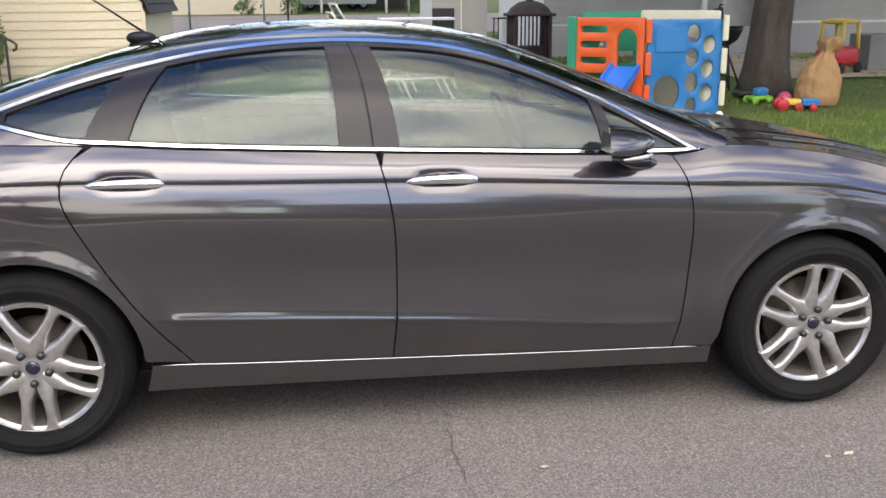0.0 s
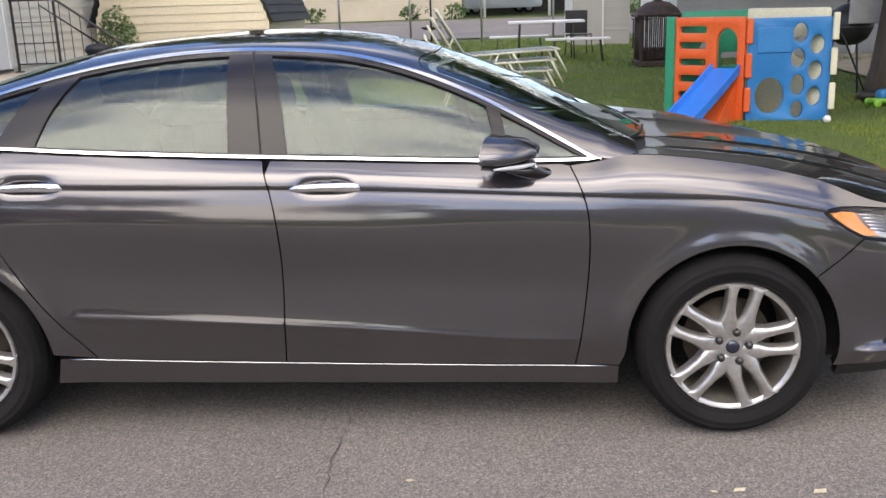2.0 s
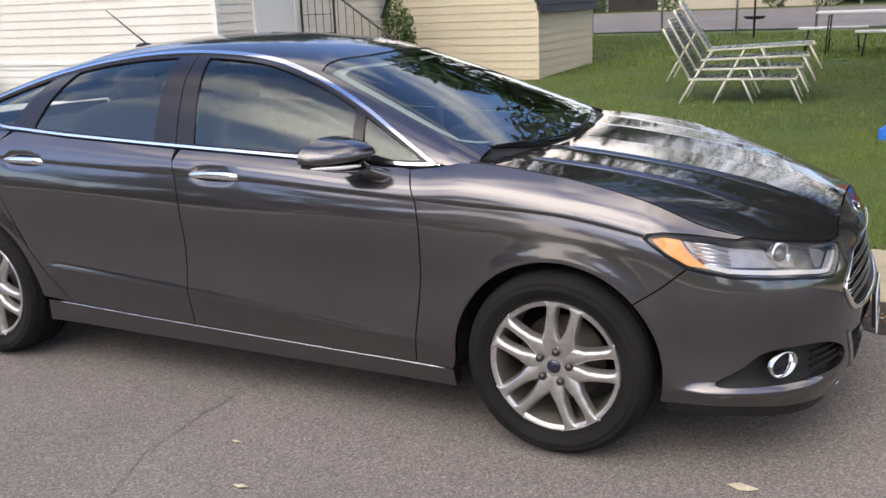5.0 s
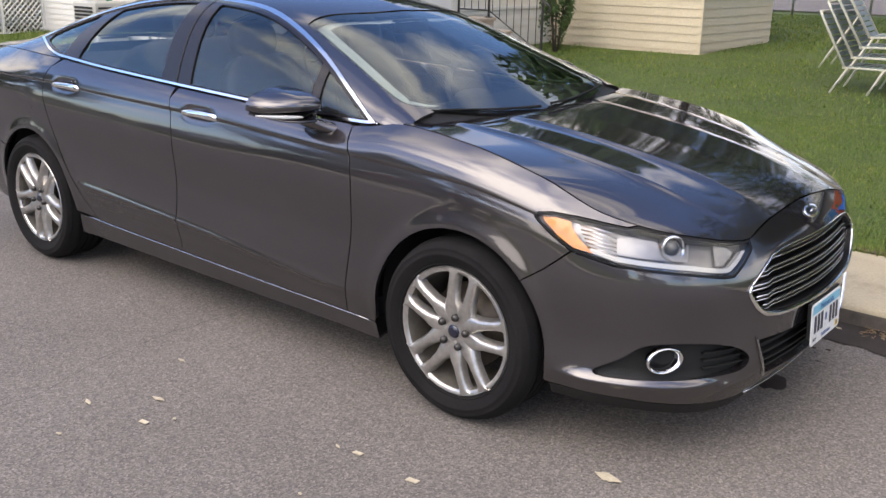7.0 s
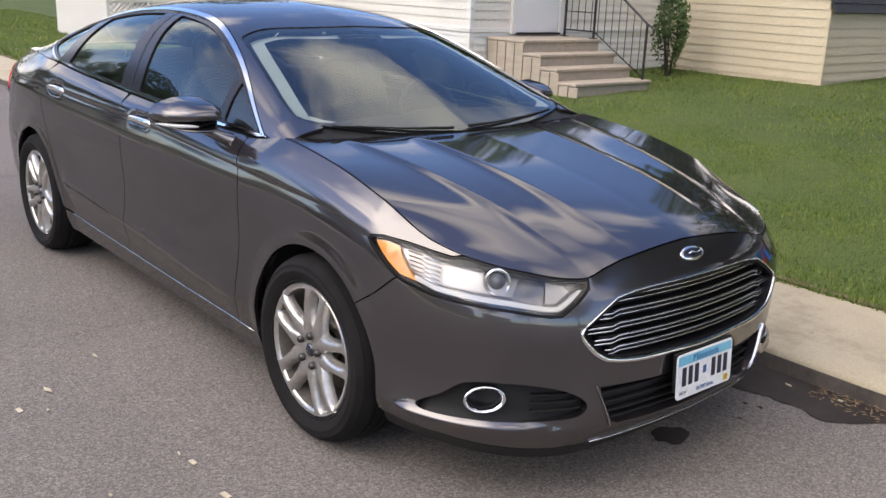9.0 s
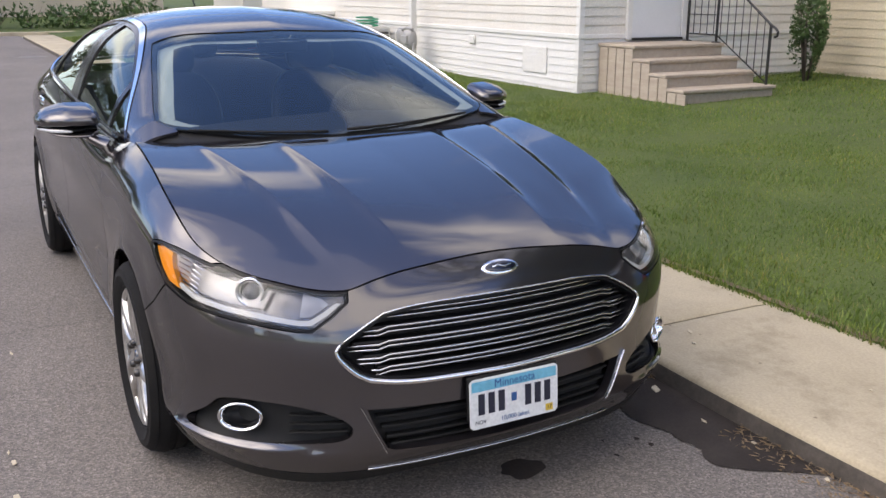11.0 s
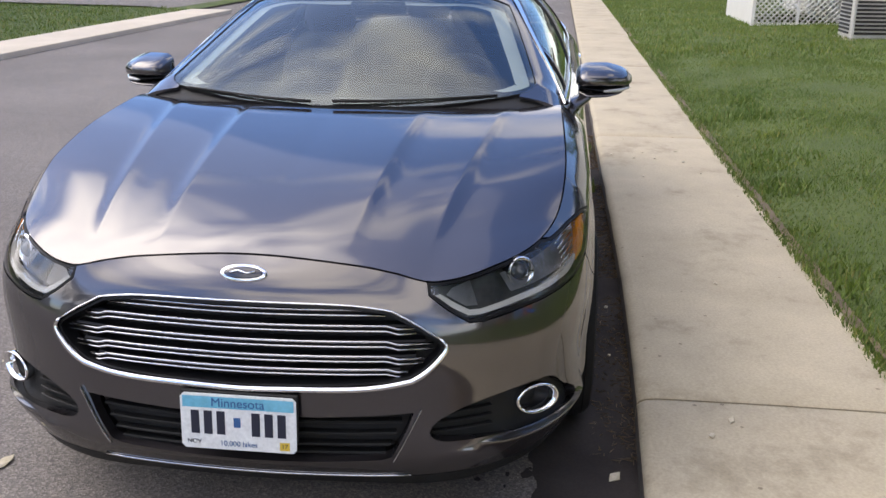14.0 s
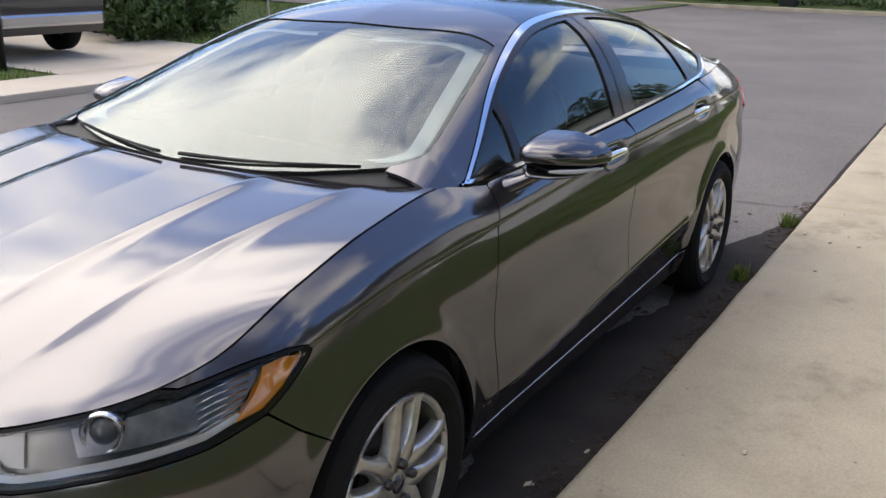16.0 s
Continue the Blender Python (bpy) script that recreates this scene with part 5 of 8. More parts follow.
def body_side(side):
    """Panels of one side. side -1: passenger's."""
    f = flank(side)
    # front wing
    lamp_back = [(2.03, 0.797), (1.95, 0.806), (1.86, 0.818), (1.78, 0.825), (1.735, 0.82), (1.722, 0.808), (1.735, 0.795), (1.80, 0.752), (1.865, 0.716)]
    loop = curve2(SEAM_F, 16)[::-1]
    loop = [(0.872, 0.262)] + loop[1:] + top_line(0.90, 2.07, 26) + lamp_back + BUMP_SEAM[1:]
    loop += arc_pts(1.425, 0.335, ARCH, 42, 180, 26) + [(1.045, 0.30), (1.03, 0.262)]
    fender = part("fender", panel_mesh("fender", to_s(loop), f, step=0.016, lines=crease_lines(0.88, 2.0, False)), PAINT, car)
    # doors
    loop = curve2(SEAM_F, 16)[::-1] + top_line(0.83, -0.2, 20) + curve2(SEAM_B, 16)[1:] + sill_line(-0.16, 0.86)
    front = part("front_door", panel_mesh("front_door", to_s(loop), f, step=0.016, lines=crease_lines(-0.22, 0.93)), PAINT, car)
    loop = curve2(SEAM_B, 16)[::-1] + top_line(-0.25, -1.17, 20) + curve2(SEAM_R, 20)[1:] + sill_line(-0.86, -0.20)
    rear = part("rear_door", panel_mesh("rear_door", to_s(loop), f, step=0.016, lines=crease_lines(-1.28, -0.15)), PAINT, car)
    # rear quarter
    loop = curve2(SEAM_R, 20)[::-1] + top_line(-1.22, -2.18, 20) + [(-2.2, 0.9), (-2.1, 0.76), (-1.82, 0.60)]
    loop += arc_pts(-1.425, 0.335, ARCH, 138, 0, 26) + [(-1.045, 0.33), (-0.91, 0.312)]
    part("rear_quarter_panel", panel_mesh("rear_quarter_panel", to_s(loop), f, step=0.018, lines=crease_lines(-2.15, -1.2, False)), PAINT, car)
    # sill below the doors
    xs = np.linspace(-1.06, 1.03, 20)
    low = list(zip(xs.tolist(), np.interp(xs, [-1.06, 1.03], [0.208, 0.182]).tolist()))
    loop = low + [(1.03, 0.262)] + sill_line(1.02, -1.03, 20)
    sill = part("sill", panel_mesh("sill", to_s(loop), f, step=0.016, depth=0.05), PAINT, car)
    edge = np.array(to_s(sill_line(0.99, -1.0, 30)))
    # satin tube drawn in place of the gloss highlight along the sill
    part("sill_highlight", tube([tuple(p) for p in f(edge[:, 0], edge[:, 1] - 0.004)], 0.0028, 6), SATIN, sill, "satin strip standing for the gloss on the sill")
    return fender, front, rear



def mirrored(loop):
    """A right half that starts and ends on the middle line, closed by its mirror image."""
    return loop + [(-a, b) for a, b in loop[::-1] if abs(a) > 1e-6]


def nose(y, z):
    return (float(s_of_y(y)), z)


def full_shell(s, z):
    return shell(s, z)


def full_cab(x, q):
    side = np.where(q > 1, -1.0, 1.0)
    p = cab(x, np.where(q > 1, 2 - q, q))
    p[..., 1] *= side
    return p


# front bumper with its openings
GRILLE_YZ = [(0, 0.702), (0.2, 0.700), (0.33, 0.693), (0.385, 0.684), (0.45, 0.650), (0.508, 0.614), (0.520, 0.596), (0.510, 0.575), (0.472, 0.535), (0.435, 0.513), (0.385, 0.503), (0.2, 0.492), (0, 0.489)]
GRILLE = [nose(y, z) for y, z in GRILLE_YZ]
LOW_GRILLE = [nose(y, z) for y, z in ((0, 0.402), (0.2, 0.402), (0.44, 0.412), (0.425, 0.37), (0.385, 0.288), (0.36, 0.278), (0.2, 0.268), (0, 0.264))]
POCKET = [(float(s_of_x(1.965)), 0.333), (float(s_of_x(2.05)), 0.385), (float(s_of_x(2.105)), 0.428), nose(0.70, 0.440), nose(0.60, 0.424), nose(0.52, 0.392), nose(0.487, 0.358), nose(0.50, 0.335), nose(0.60, 0.326), (float(s_of_x(2.08)), 0.324)]
LAMP_LOW = to_s([(1.722, 0.808), (1.735, 0.795), (1.80, 0.752), (1.865, 0.716), (2.0, 0.688)]) + [nose(0.72, 0.668), nose(0.62, 0.652), nose(0.585, 0.652), nose(0.535, 0.684), nose(0.487, 0.722)]
lip = [nose(y, float(monotone(STATIONS, ROWS_ZO[0][0])(s_of_y(y))) + 0.012) for y in (0, 0.15, 0.3, 0.45, 0.6, 0.7)] + to_s([(2.05, 0.244), (1.9, 0.247), (1.81, 0.247)])
half = lip + to_s(arc_pts(1.425, 0.335, ARCH, -13, 43, 12) + BUMP_SEAM[::-1][1:]) + LAMP_LOW[4:]
half += [(s, float(Z_TOP(s))) for s in np.linspace(float(s_of_y(0.485)), 0, 12)]
bumper = part("front_bumper", panel_mesh("front_bumper", mirrored(half), full_shell, holes=[dense(mirrored(GRILLE), 0.05), mirrored(LOW_GRILLE), rounded(POCKET), [(-a, b) for a, b in rounded(POCKET)]], step=0.016, depth=0.03), PAINT, car)
half = [(a, b - 0.042) for a, b in lip] + [(a, b - 0.002) for a, b in lip[::-1]]
part("lower_lip", panel_mesh("lower_lip", mirrored(half), full_shell, gap=0.0, step=0.03, depth=0.03), BLACK, bumper, "black plastic lip")

# upper grille: dark back, chrome surround and bars
part("grille_back", panel_mesh("grille_back", mirrored(GRILLE), full_shell, gap=-0.01, step=0.05, depth=0, raise_by=-0.06), DARK, bumper)
up_in = shrink(dense(mirrored(GRILLE), 0.02), 0.006)
part("grille_gasket", panel_mesh("grille_gasket", dense(mirrored(GRILLE), 0.02), full_shell, holes=[up_in], gap=0.0, step=0.012, depth=0.04, raise_by=-0.003), GLOSS_BLACK, bumper)


def nose_bar(points, thick, deep, raise_by):
    """A bar that follows the nose: points (y, z) in the chart."""
    bm = bmesh.new()
    rows = []
    pts = [(p[0], p[1]) for p in points]
    for y, z in pts:
        s = np.sign(y) * s_of_y(abs(y)) if y else 0.0
        p = shell(np.array([s]), np.array([z]))[0]
        q = shell(np.array([s + 0.004]), np.array([z]))[0] - shell(np.array([s - 0.004]), np.array([z]))[0]
        n = Vector((q[1], -q[0], 0)).normalized()
        n = n if n.x > 0 else -n
        c = Vector(p) + n * raise_by
        rows.append([bm.verts.new(c + Vector((0, 0, a * thick)) + n * b) for a, b in ((-0.5, -deep), (-0.5, 0), (-0.2, 0.003), (0.2, 0.003), (0.5, 0), (0.5, -deep))])
    for r0, r1 in zip(rows, rows[1:]):
        for k in range(6):
            bm.faces.new((r0[k], r1[k], r1[(k + 1) % 6], r0[(k + 1) % 6]))
    bm.faces.new(rows[0])
    bm.faces.new(rows[-1][::-1])
    bmesh.ops.recalc_face_normals(bm, faces=bm.faces)
    return smooth_angle(bm, 30)


def nose_tube(points, radius, raise_by, squash=1.0):
    out = []
    for y, z in points:
        q = float(np.sign(y) * s_of_y(abs(y)))
        a, b = shell(np.array([q - 0.004, q + 0.004]), np.array([z, z]))
        n = Vector((b[1] - a[1], a[0] - b[0], 0)).normalized()
        n = n if n.x > 0 else -n
        out.append(Vector(shell(np.array([q]), np.array([z]))[0]) + n * raise_by)
    return tube(out, radius, 8)


ring_top = curve2([(0.0, 0.706), (0.2, 0.704), (0.33, 0.697), (0.39, 0.688)], 10) + curve2([(0.39, 0.688), (0.452, 0.655), (0.512, 0.616)], 6)[1:]
ring_low = curve2([(0.512, 0.616), (0.5245, 0.596), (0.513, 0.571)], 6) + curve2([(0.513, 0.571), (0.474, 0.530), (0.436, 0.507)], 6)[1:] + curve2([(0.436, 0.507), (0.385, 0.497), (0.2, 0.486), (0.0, 0.483)], 12)[1:]
for name, run, thin, thick in (("grille_rim_top", ring_top[::-1], 0.0026, 0.0026), ("grille_rim", ring_low, 0.0035, 0.0088)):
    rim_run = run + [(-y, z) for y, z in run[::-1][1:]]
    last = len(rim_run) - 1
    part(name, nose_tube(rim_run, [thin + (thick - thin) * min(1, k / 8, (last - k) / 8) for k in range(last + 1)], 0.003), CHROME, bumper, "chrome grille rim")
for zc, wide in ((0.678, 0.385), (0.639, 0.452), (0.600, 0.495), (0.562, 0.470), (0.527, 0.430)):
    for dz, t in ((0.0065, 0.0036), (-0.0065, 0.0030)):
        pts = [(-wide, zc + dz - 0.006), (-0.405, zc + dz - 0.008), (-0.375, zc + dz)] + [(y, zc + dz) for y in np.linspace(-0.3, 0.3, 9)] + [(0.375, zc + dz), (0.405, zc + dz - 0.008), (wide, zc + dz - 0.006)]
        if wide <= 0.405:
            pts = pts[2:-2]
        part("grille_bar", nose_tube(pts, t, -0.017), SATIN, bumper, "thin chrome grille bar")
    part("grille_slat", nose_bar([(-wide + 0.02, zc)] + [(y, zc) for y in np.linspace(-0.36, 0.36, 9)] + [(wide - 0.02, zc)], 0.016, 0.03, -0.024), GLOSS_BLACK, bumper)

part("lip_edge", nose_tube([(y, float(monotone(STATIONS, ROWS_ZO[0][0])(s_of_y(abs(y)))) + 0.018) for y in np.linspace(-0.44, 0.44, 17)], 0.0035, 0.003), SATIN, bumper, "thin bright edge along the lower lip")
# lower grille
part("lower_grille_back", panel_mesh("lower_grille_back", mirrored(LOW_GRILLE), full_shell, gap=-0.01, step=0.05, depth=0, raise_by=-0.05), DARK, bumper)
for zc, wide in ((0.378, 0.415), (0.345, 0.40), (0.312, 0.385), (0.285, 0.37)):
    part("lower_grille_slat", nose_bar([(y, zc) for y in np.linspace(-wide, wide, 15)], 0.008, 0.02, -0.026), BLACK, bumper)
for sg in (-1, 1):
    # bright edge at the ends of the lower grille
    part("grille_edge_trim", nose_bar([(sg * (0.462 - 0.072 * t), 0.425 - 0.15 * t) for t in np.linspace(0, 1, 8)], 0.012, 0.01, 0.006), SATIN, bumper, "satin silver edge trim")
    # fog lamp in its dark pocket
    pk = rounded(POCKET)
    pk = pk if sg > 0 else [(-a, b) for a, b in pk]
    part("fog_pocket", panel_mesh("fog_pocket", pk, full_shell, gap=-0.004, step=0.03, depth=0, raise_by=-0.034), BLACK, bumper, "black plastic fog lamp pocket")
    for zc in (0.398, 0.372, 0.347):
        part("pocket_slat", nose_bar([(sg * y, zc) for y in np.linspace(0.49 + (zc - 0.335) * 0.5, 0.655, 6)], 0.006, 0.012, -0.020), BLACK, bumper)
    s_f = float(s_of_x(2.165))
    c = Vector(shell(np.array([sg * s_f]), np.array([0.388]))[0])
    n = Vector((0.85, sg * 0.52, 0.0)).normalized()
    m = Matrix.Translation(c) @ n.to_track_quat("-Y", "Z").to_matrix().to_4x4()
    fog = part("fog_lamp", lathe([(0.043, 0.02), (0.0465, -0.002), (0.045, -0.008), (0.041, -0.007), (0.037, 0.004), (0.034, 0.022)], 36, matrix=m @ Matrix.Diagonal((1.42, 1, 0.95, 1))), CHROME, bumper, "round fog lamp with a chrome ring")
    part("lamp_bowl", lathe([(0.0, 0.045), (0.018, 0.040), (0.03, 0.028), (0.036, 0.016)], 30, matrix=m @ Matrix.Diagonal((1.42, 1, 0.95, 1))), GLOSS_BLACK, fog)

# hood, with mesh lines along its creases
def hood_lines():
    out = []
    us = np.linspace(0.0, 1.0, 70)
    ks = np.linspace(0, 1, 200)
    for y0, y1 in ((0.31, 0.25), (0.60, 0.44)):
        for d in (-0.05, -0.02, -0.006, 0.0, 0.006, 0.02, 0.045):
            line = []
            for u in us:
                ys = hood(np.full(200, u), ks)[:, 1]
                line.append((float(u), float(np.interp(y0 * u + y1 * (1 - u) + d, ys, ks))))
            out += [line, [(u, -k) for u, k in line]]
    return out


part("hood", panel_mesh("hood", [(u, -1.0) for u in np.linspace(0, 1, 30)] + [(1.0, k) for k in np.linspace(-1, 1, 30)][1:-1] + [(u, 1.0) for u in np.linspace(1, 0, 30)] + [(0.0, k) for k in np.linspace(1, -1, 40)][1:-1], hood, step=0.018, scale=(1.1, 0.75), outward=(0.2, 0, 1), lines=hood_lines()), PAINT, car)

# roof with its pillars, one sheet from the windshield to the deck
def both(loop):
    return loop + [(x, 2 - q) for x, q in loop[::-1] if abs(q - 1) > 1e-6]


shield_q = to_qy(curve2(SHIELD_LOOP[:6], 14) + curve2(SHIELD_LOOP[5:10], 18)[1:] + curve2(SHIELD_LOOP[9:], 12)[1:])
shield_q[0], shield_q[-1] = (shield_q[0][0], 1.0), (shield_q[-1][0], 1.0)
back_q = to_qy(curve2(BACK_LOOP[:4], 10) + curve2(BACK_LOOP[3:7], 12)[1:] + curve2(BACK_LOOP[6:], 10)[1:])
back_q[0], back_q[-1] = (back_q[0][0], 1.0), (back_q[-1][0], 1.0)
xs_top = np.linspace(0.985, -1.59, 60)
outer = to_q([(1.10, float(cab_base(np.array(1.10))[1]) + 0.004), (1.03, 0.988)]) + to_q([(x, float(dlo_top(x)) + 0.002) for x in xs_top]) + to_q([(x, float(dlo_low(x)) - 0.002) for x in np.linspace(-1.6, -1.22, 12)])
outer += [(x, 0.0) for x in np.linspace(-1.2, -2.40, 14)]
roof_loop = outer + [(-2.40, q) for q in np.linspace(0.05, 1, 8)]
roof_loop = roof_loop + [(x, 2 - q) for x, q in roof_loop[::-1][1:]]
k0 = next(k for k, p in enumerate(shield_q) if p[0] < 1.10)
edge = [(1.10, shield_q[k0][1])] + shield_q[k0:]
roof_loop = roof_loop + [(x, 2 - q) for x, q in edge] + edge[::-1][1:]
roof = part("roof", panel_mesh("roof", roof_loop, full_cab, holes=[both(back_q)], gap=0.001, step=0.022, scale=Q_SCALE, depth=0.012), PAINT, car)
shield = part("windshield", panel_mesh("windshield", both(shield_q), full_cab, gap=0.004, step=0.03, scale=Q_SCALE, depth=0.004, raise_by=-0.004), SHIELD, car, "curved windshield glass")
shield.visible_shadow = False
frit = shrink(dense([(a, b * 1.25) for a, b in both(shield_q)], 0.03), 0.038)
part("windshield_border", panel_mesh("windshield_border", dense(both(shield_q), 0.03), full_cab, holes=[[(a, b / 1.25) for a, b in frit]], gap=0.002, step=0.02, scale=Q_SCALE, depth=0, raise_by=-0.009), GLOSS_BLACK, shield, "black printed glass border")
lining = [(a, b / 1.25) for a, b in frit]
mid_x = sum(a for a, b in lining) / len(lining)
part("pillar_lining", panel_mesh("pillar_lining", lining, full_cab, holes=[[(mid_x + (a - mid_x) * 0.95, 1 + (b - 1) * 0.83) for a, b in lining]], gap=-0.01, step=0.02, scale=Q_SCALE, depth=0, raise_by=-0.03), PALE_LINING, shield, "grey pillar lining paled for the haze of the glass")
back = part("rear_window", panel_mesh("rear_window", both(back_q), full_cab, gap=0.003, step=0.04, scale=Q_SCALE, depth=0.004, raise_by=-0.004), GLASS, car)
back.visible_shadow = False
part("cowl_panel", panel_mesh("cowl_panel", [(1.06, q) for q in np.linspace(0.1, 1.9, 30)] + [(1.32, q) for q in np.linspace(1.9, 0.1, 30)], full_cab, gap=0, step=0.04, scale=Q_SCALE, depth=0, raise_by=-0.016), BLACK, car, "black plastic cowl")

for side in (-1, 1):
    fender, front_door, rear_door = body_side(side)
    g = roof_lift(side)
    # windows, the black surround and the bright trim
    panes = {
        "front_door_glass": (window_loop(-0.14, 0.60, 0.021, 0.017, -0.085, -0.035), front_door),
        "corner_glass": (window_loop(0.645, 0.90, 0.021, 0.018, -0.03, 0.0), front_door),
        "rear_door_glass": (window_loop(-1.055, -0.35, 0.021, 0.017, 0.115, -0.035), rear_door),
        "quarter_glass": (window_loop(-1.47, -1.20, 0.020, 0.020, 0.0, 0.12), rear_door),
    }
    for name, (loop, door) in panes.items():
        pane = part(name, panel_mesh(name, to_q(loop), g, gap=0.001, step=0.03, scale=Q_SCALE, depth=0.004, raise_by=-0.010), GLASS, door, "tinted side glass")
        pane.visible_shadow = False
    ring = window_loop(-1.595, 0.965, 0.0, 0.0, n=60)
    inner = window_loop(-1.56, 0.935, 0.0105, 0.0095, n=60)
    part("window_frame", panel_mesh("window_frame", to_q(window_loop(-1.575, 0.95, 0.007, 0.006, n=60)), g, holes=[to_q(l) for l, _ in panes.values()], gap=0.0, step=0.025, scale=Q_SCALE, depth=0.012, raise_by=-0.003), PILLAR_BLACK, front_door, "gloss black pillar trim")
    part("pillar_seam", panel_mesh("pillar_seam", to_q([(-0.236, float(dlo_low(-0.236, 0.011))), (-0.230, float(dlo_low(-0.230, 0.011))), (-0.296, float(dlo_top(-0.296, 0.012))), (-0.302, float(dlo_top(-0.302, 0.012)))]), g, gap=0.0, step=0.02, scale=Q_SCALE, depth=0, raise_by=-0.0005), DARK, front_door)
    part("window_trim", panel_mesh("window_trim", to_q(ring), g, holes=[to_q(inner)], gap=0.0, step=0.012, scale=Q_SCALE, depth=0.012, raise_by=0.004), CHROME, front_door, "chrome window surround")


# ---------------------------------------------------------------- the car: wheels, lamps, mirrors, cabin
def spoke_mesh(bm, angle, offset):
    """One spoke of a pair: a ridged bar from the hub to the rim."""
    rows = []
    for r, w, d0, o in ((0.030, 0.060, -0.002, 0.55), (0.080, 0.060, -0.008, 0.66), (0.100, 0.050, -0.012, 0.72), (0.122, 0.037, -0.014, 0.78), (0.165, 0.033, -0.016, 0.87), (0.192, 0.033, -0.015, 0.92), (0.208, 0.038, -0.013, 0.95), (0.218, 0.050, -0.011, 0.97), (0.228, 0.078, -0.009, 0.99)):
        c = offset * o
        e = 0.5 * w
        rows.append([(r, c - e - 0.006, d0 + 0.032), (r, c - e, d0 + 0.008), (r, c - e + 0.004, d0 + 0.001), (r, c - e + 0.010, d0 - 0.003), (r, c + e - 0.010, d0 - 0.003), (r, c + e - 0.004, d0 + 0.001), (r, c + e, d0 + 0.008), (r, c + e + 0.006, d0 + 0.032)])
    ca, sa = math.cos(angle), math.sin(angle)
    vs = [[bm.verts.new((r * ca - t * sa, h, r * sa + t * ca)) for r, t, h in row] for row in rows]
    for r0, r1 in zip(vs, vs[1:]):
        for k in range(7):
            bm.faces.new((r0[k], r0[k + 1], r1[k + 1], r1[k]))


def wheel_meshes():
    bm = bmesh.new()
    lathe([(0.2175, -0.003), (0.220, -0.008), (0.226, -0.011), (0.234, -0.013), (0.239, -0.007), (0.239, 0.006)], 72, bm=bm)
    lathe([(0.0, -0.006), (0.03, -0.006), (0.050, -0.004), (0.068, -0.004), (0.080, 0.006), (0.084, 0.03)], 40, bm=bm)
    bmesh.ops.recalc_face_normals(bm, faces=bm.faces)
    smooth_angle(bm, 40)
    rim = bpy.data.meshes.new("wheel")
    bm.to_mesh(rim)
    bm.free()
    bm = lathe([(0.230, 0.015), (0.238, -0.002), (0.2405, -0.010), (0.246, -0.015), (0.250, -0.014), (0.262, -0.024), (0.278, -0.029), (0.281, -0.031), (0.285, -0.031), (0.288, -0.029), (0.300, -0.026), (0.303, -0.027), (0.306, -0.026), (0.309, -0.022), (0.322, -0.009), (0.325, -0.003), (0.323, 0.0), (0.331, 0.014), (0.335, 0.03)], 90)
    prof = [(0.335, 0.03)]
    for g in (0.052, 0.092, 0.132, 0.172):
        prof += [(0.335, g - 0.005), (0.328, g - 0.004), (0.328, g + 0.004), (0.335, g + 0.005)]
    prof += [(0.332, 0.195), (0.326, 0.214), (0.30, 0.23), (0.25, 0.215)]
    lathe(prof, 90, bm=bm)
    bmesh.ops.recalc_face_normals(bm, faces=bm.faces)
    smooth_angle(bm, 50)
    tyre = bpy.data.meshes.new("tyre")
    bm.to_mesh(tyre)
    bm.free()
    return rim, tyre


def spoke(offset):
    bm = bmesh.new()
    spoke_mesh(bm, 0.0, offset)
    bmesh.ops.recalc_face_normals(bm, faces=bm.faces)
    if sum(f.normal.y for f in bm.faces) > 0:
        bmesh.ops.reverse_faces(bm, faces=bm.faces)
    smooth_angle(bm, 40)
    me = bpy.data.meshes.new("spoke")
    bm.to_mesh(me)
    bm.free()
    me.materials.append(ALLOY)
    return me


SPOKES = [spoke(-0.046), spoke(0.046)]
RIM, TYRE = wheel_meshes()
RIM.materials.append(ALLOY)
TYRE.materials.append(RUBBER)


def to_mesh(name, bm, mat):
    me = bpy.data.meshes.new(name)
    bm.to_mesh(me)
    bm.free()
    me.materials.append(mat)
    return me


NAVY = material("navy_enamel", (0.006, 0.008, 0.022), 0.2, Coat_Weight=1.0)
CAP = to_mesh("hub_cap", lathe([(0.0, -0.014), (0.018, -0.013), (0.024, -0.009), (0.026, 0.0)], 28), NAVY)
NUT = to_mesh("lug_nut", lathe([(0.0, -0.021), (0.008, -0.021), (0.0135, -0.015), (0.0145, 0.012)], 12), LUG)
BARREL = to_mesh("rim_barrel", lathe([(0.2172, -0.003), (0.215, 0.012), (0.213, 0.03), (0.210, 0.05), (0.205, 0.12), (0.212, 0.2)], 60), DUSTY)
DISC = to_mesh("brake_disc", lathe([(0.06, 0.075), (0.09, 0.07), (0.09, 0.085), (0.155, 0.085), (0.155, 0.105)], 48), BRAKE)
def house_mesh():
    bm = bmesh.new()
    rows = [[bm.verts.new((r * math.cos(a), h, r * math.sin(a))) for r, h in ((0.40, 0.0), (0.40, 0.30), (0.0, 0.30))] for a in np.linspace(radians(-12), radians(192), 30)]
    for r0, r1 in zip(rows, rows[1:]):
        bm.faces.new((r0[0], r0[1], r1[1], r1[0]))
        bm.faces.new((r0[1], r0[2], r1[2], r1[1]))
    return bm


HOUSE = to_mesh("wheel_house", house_mesh(), DARK)
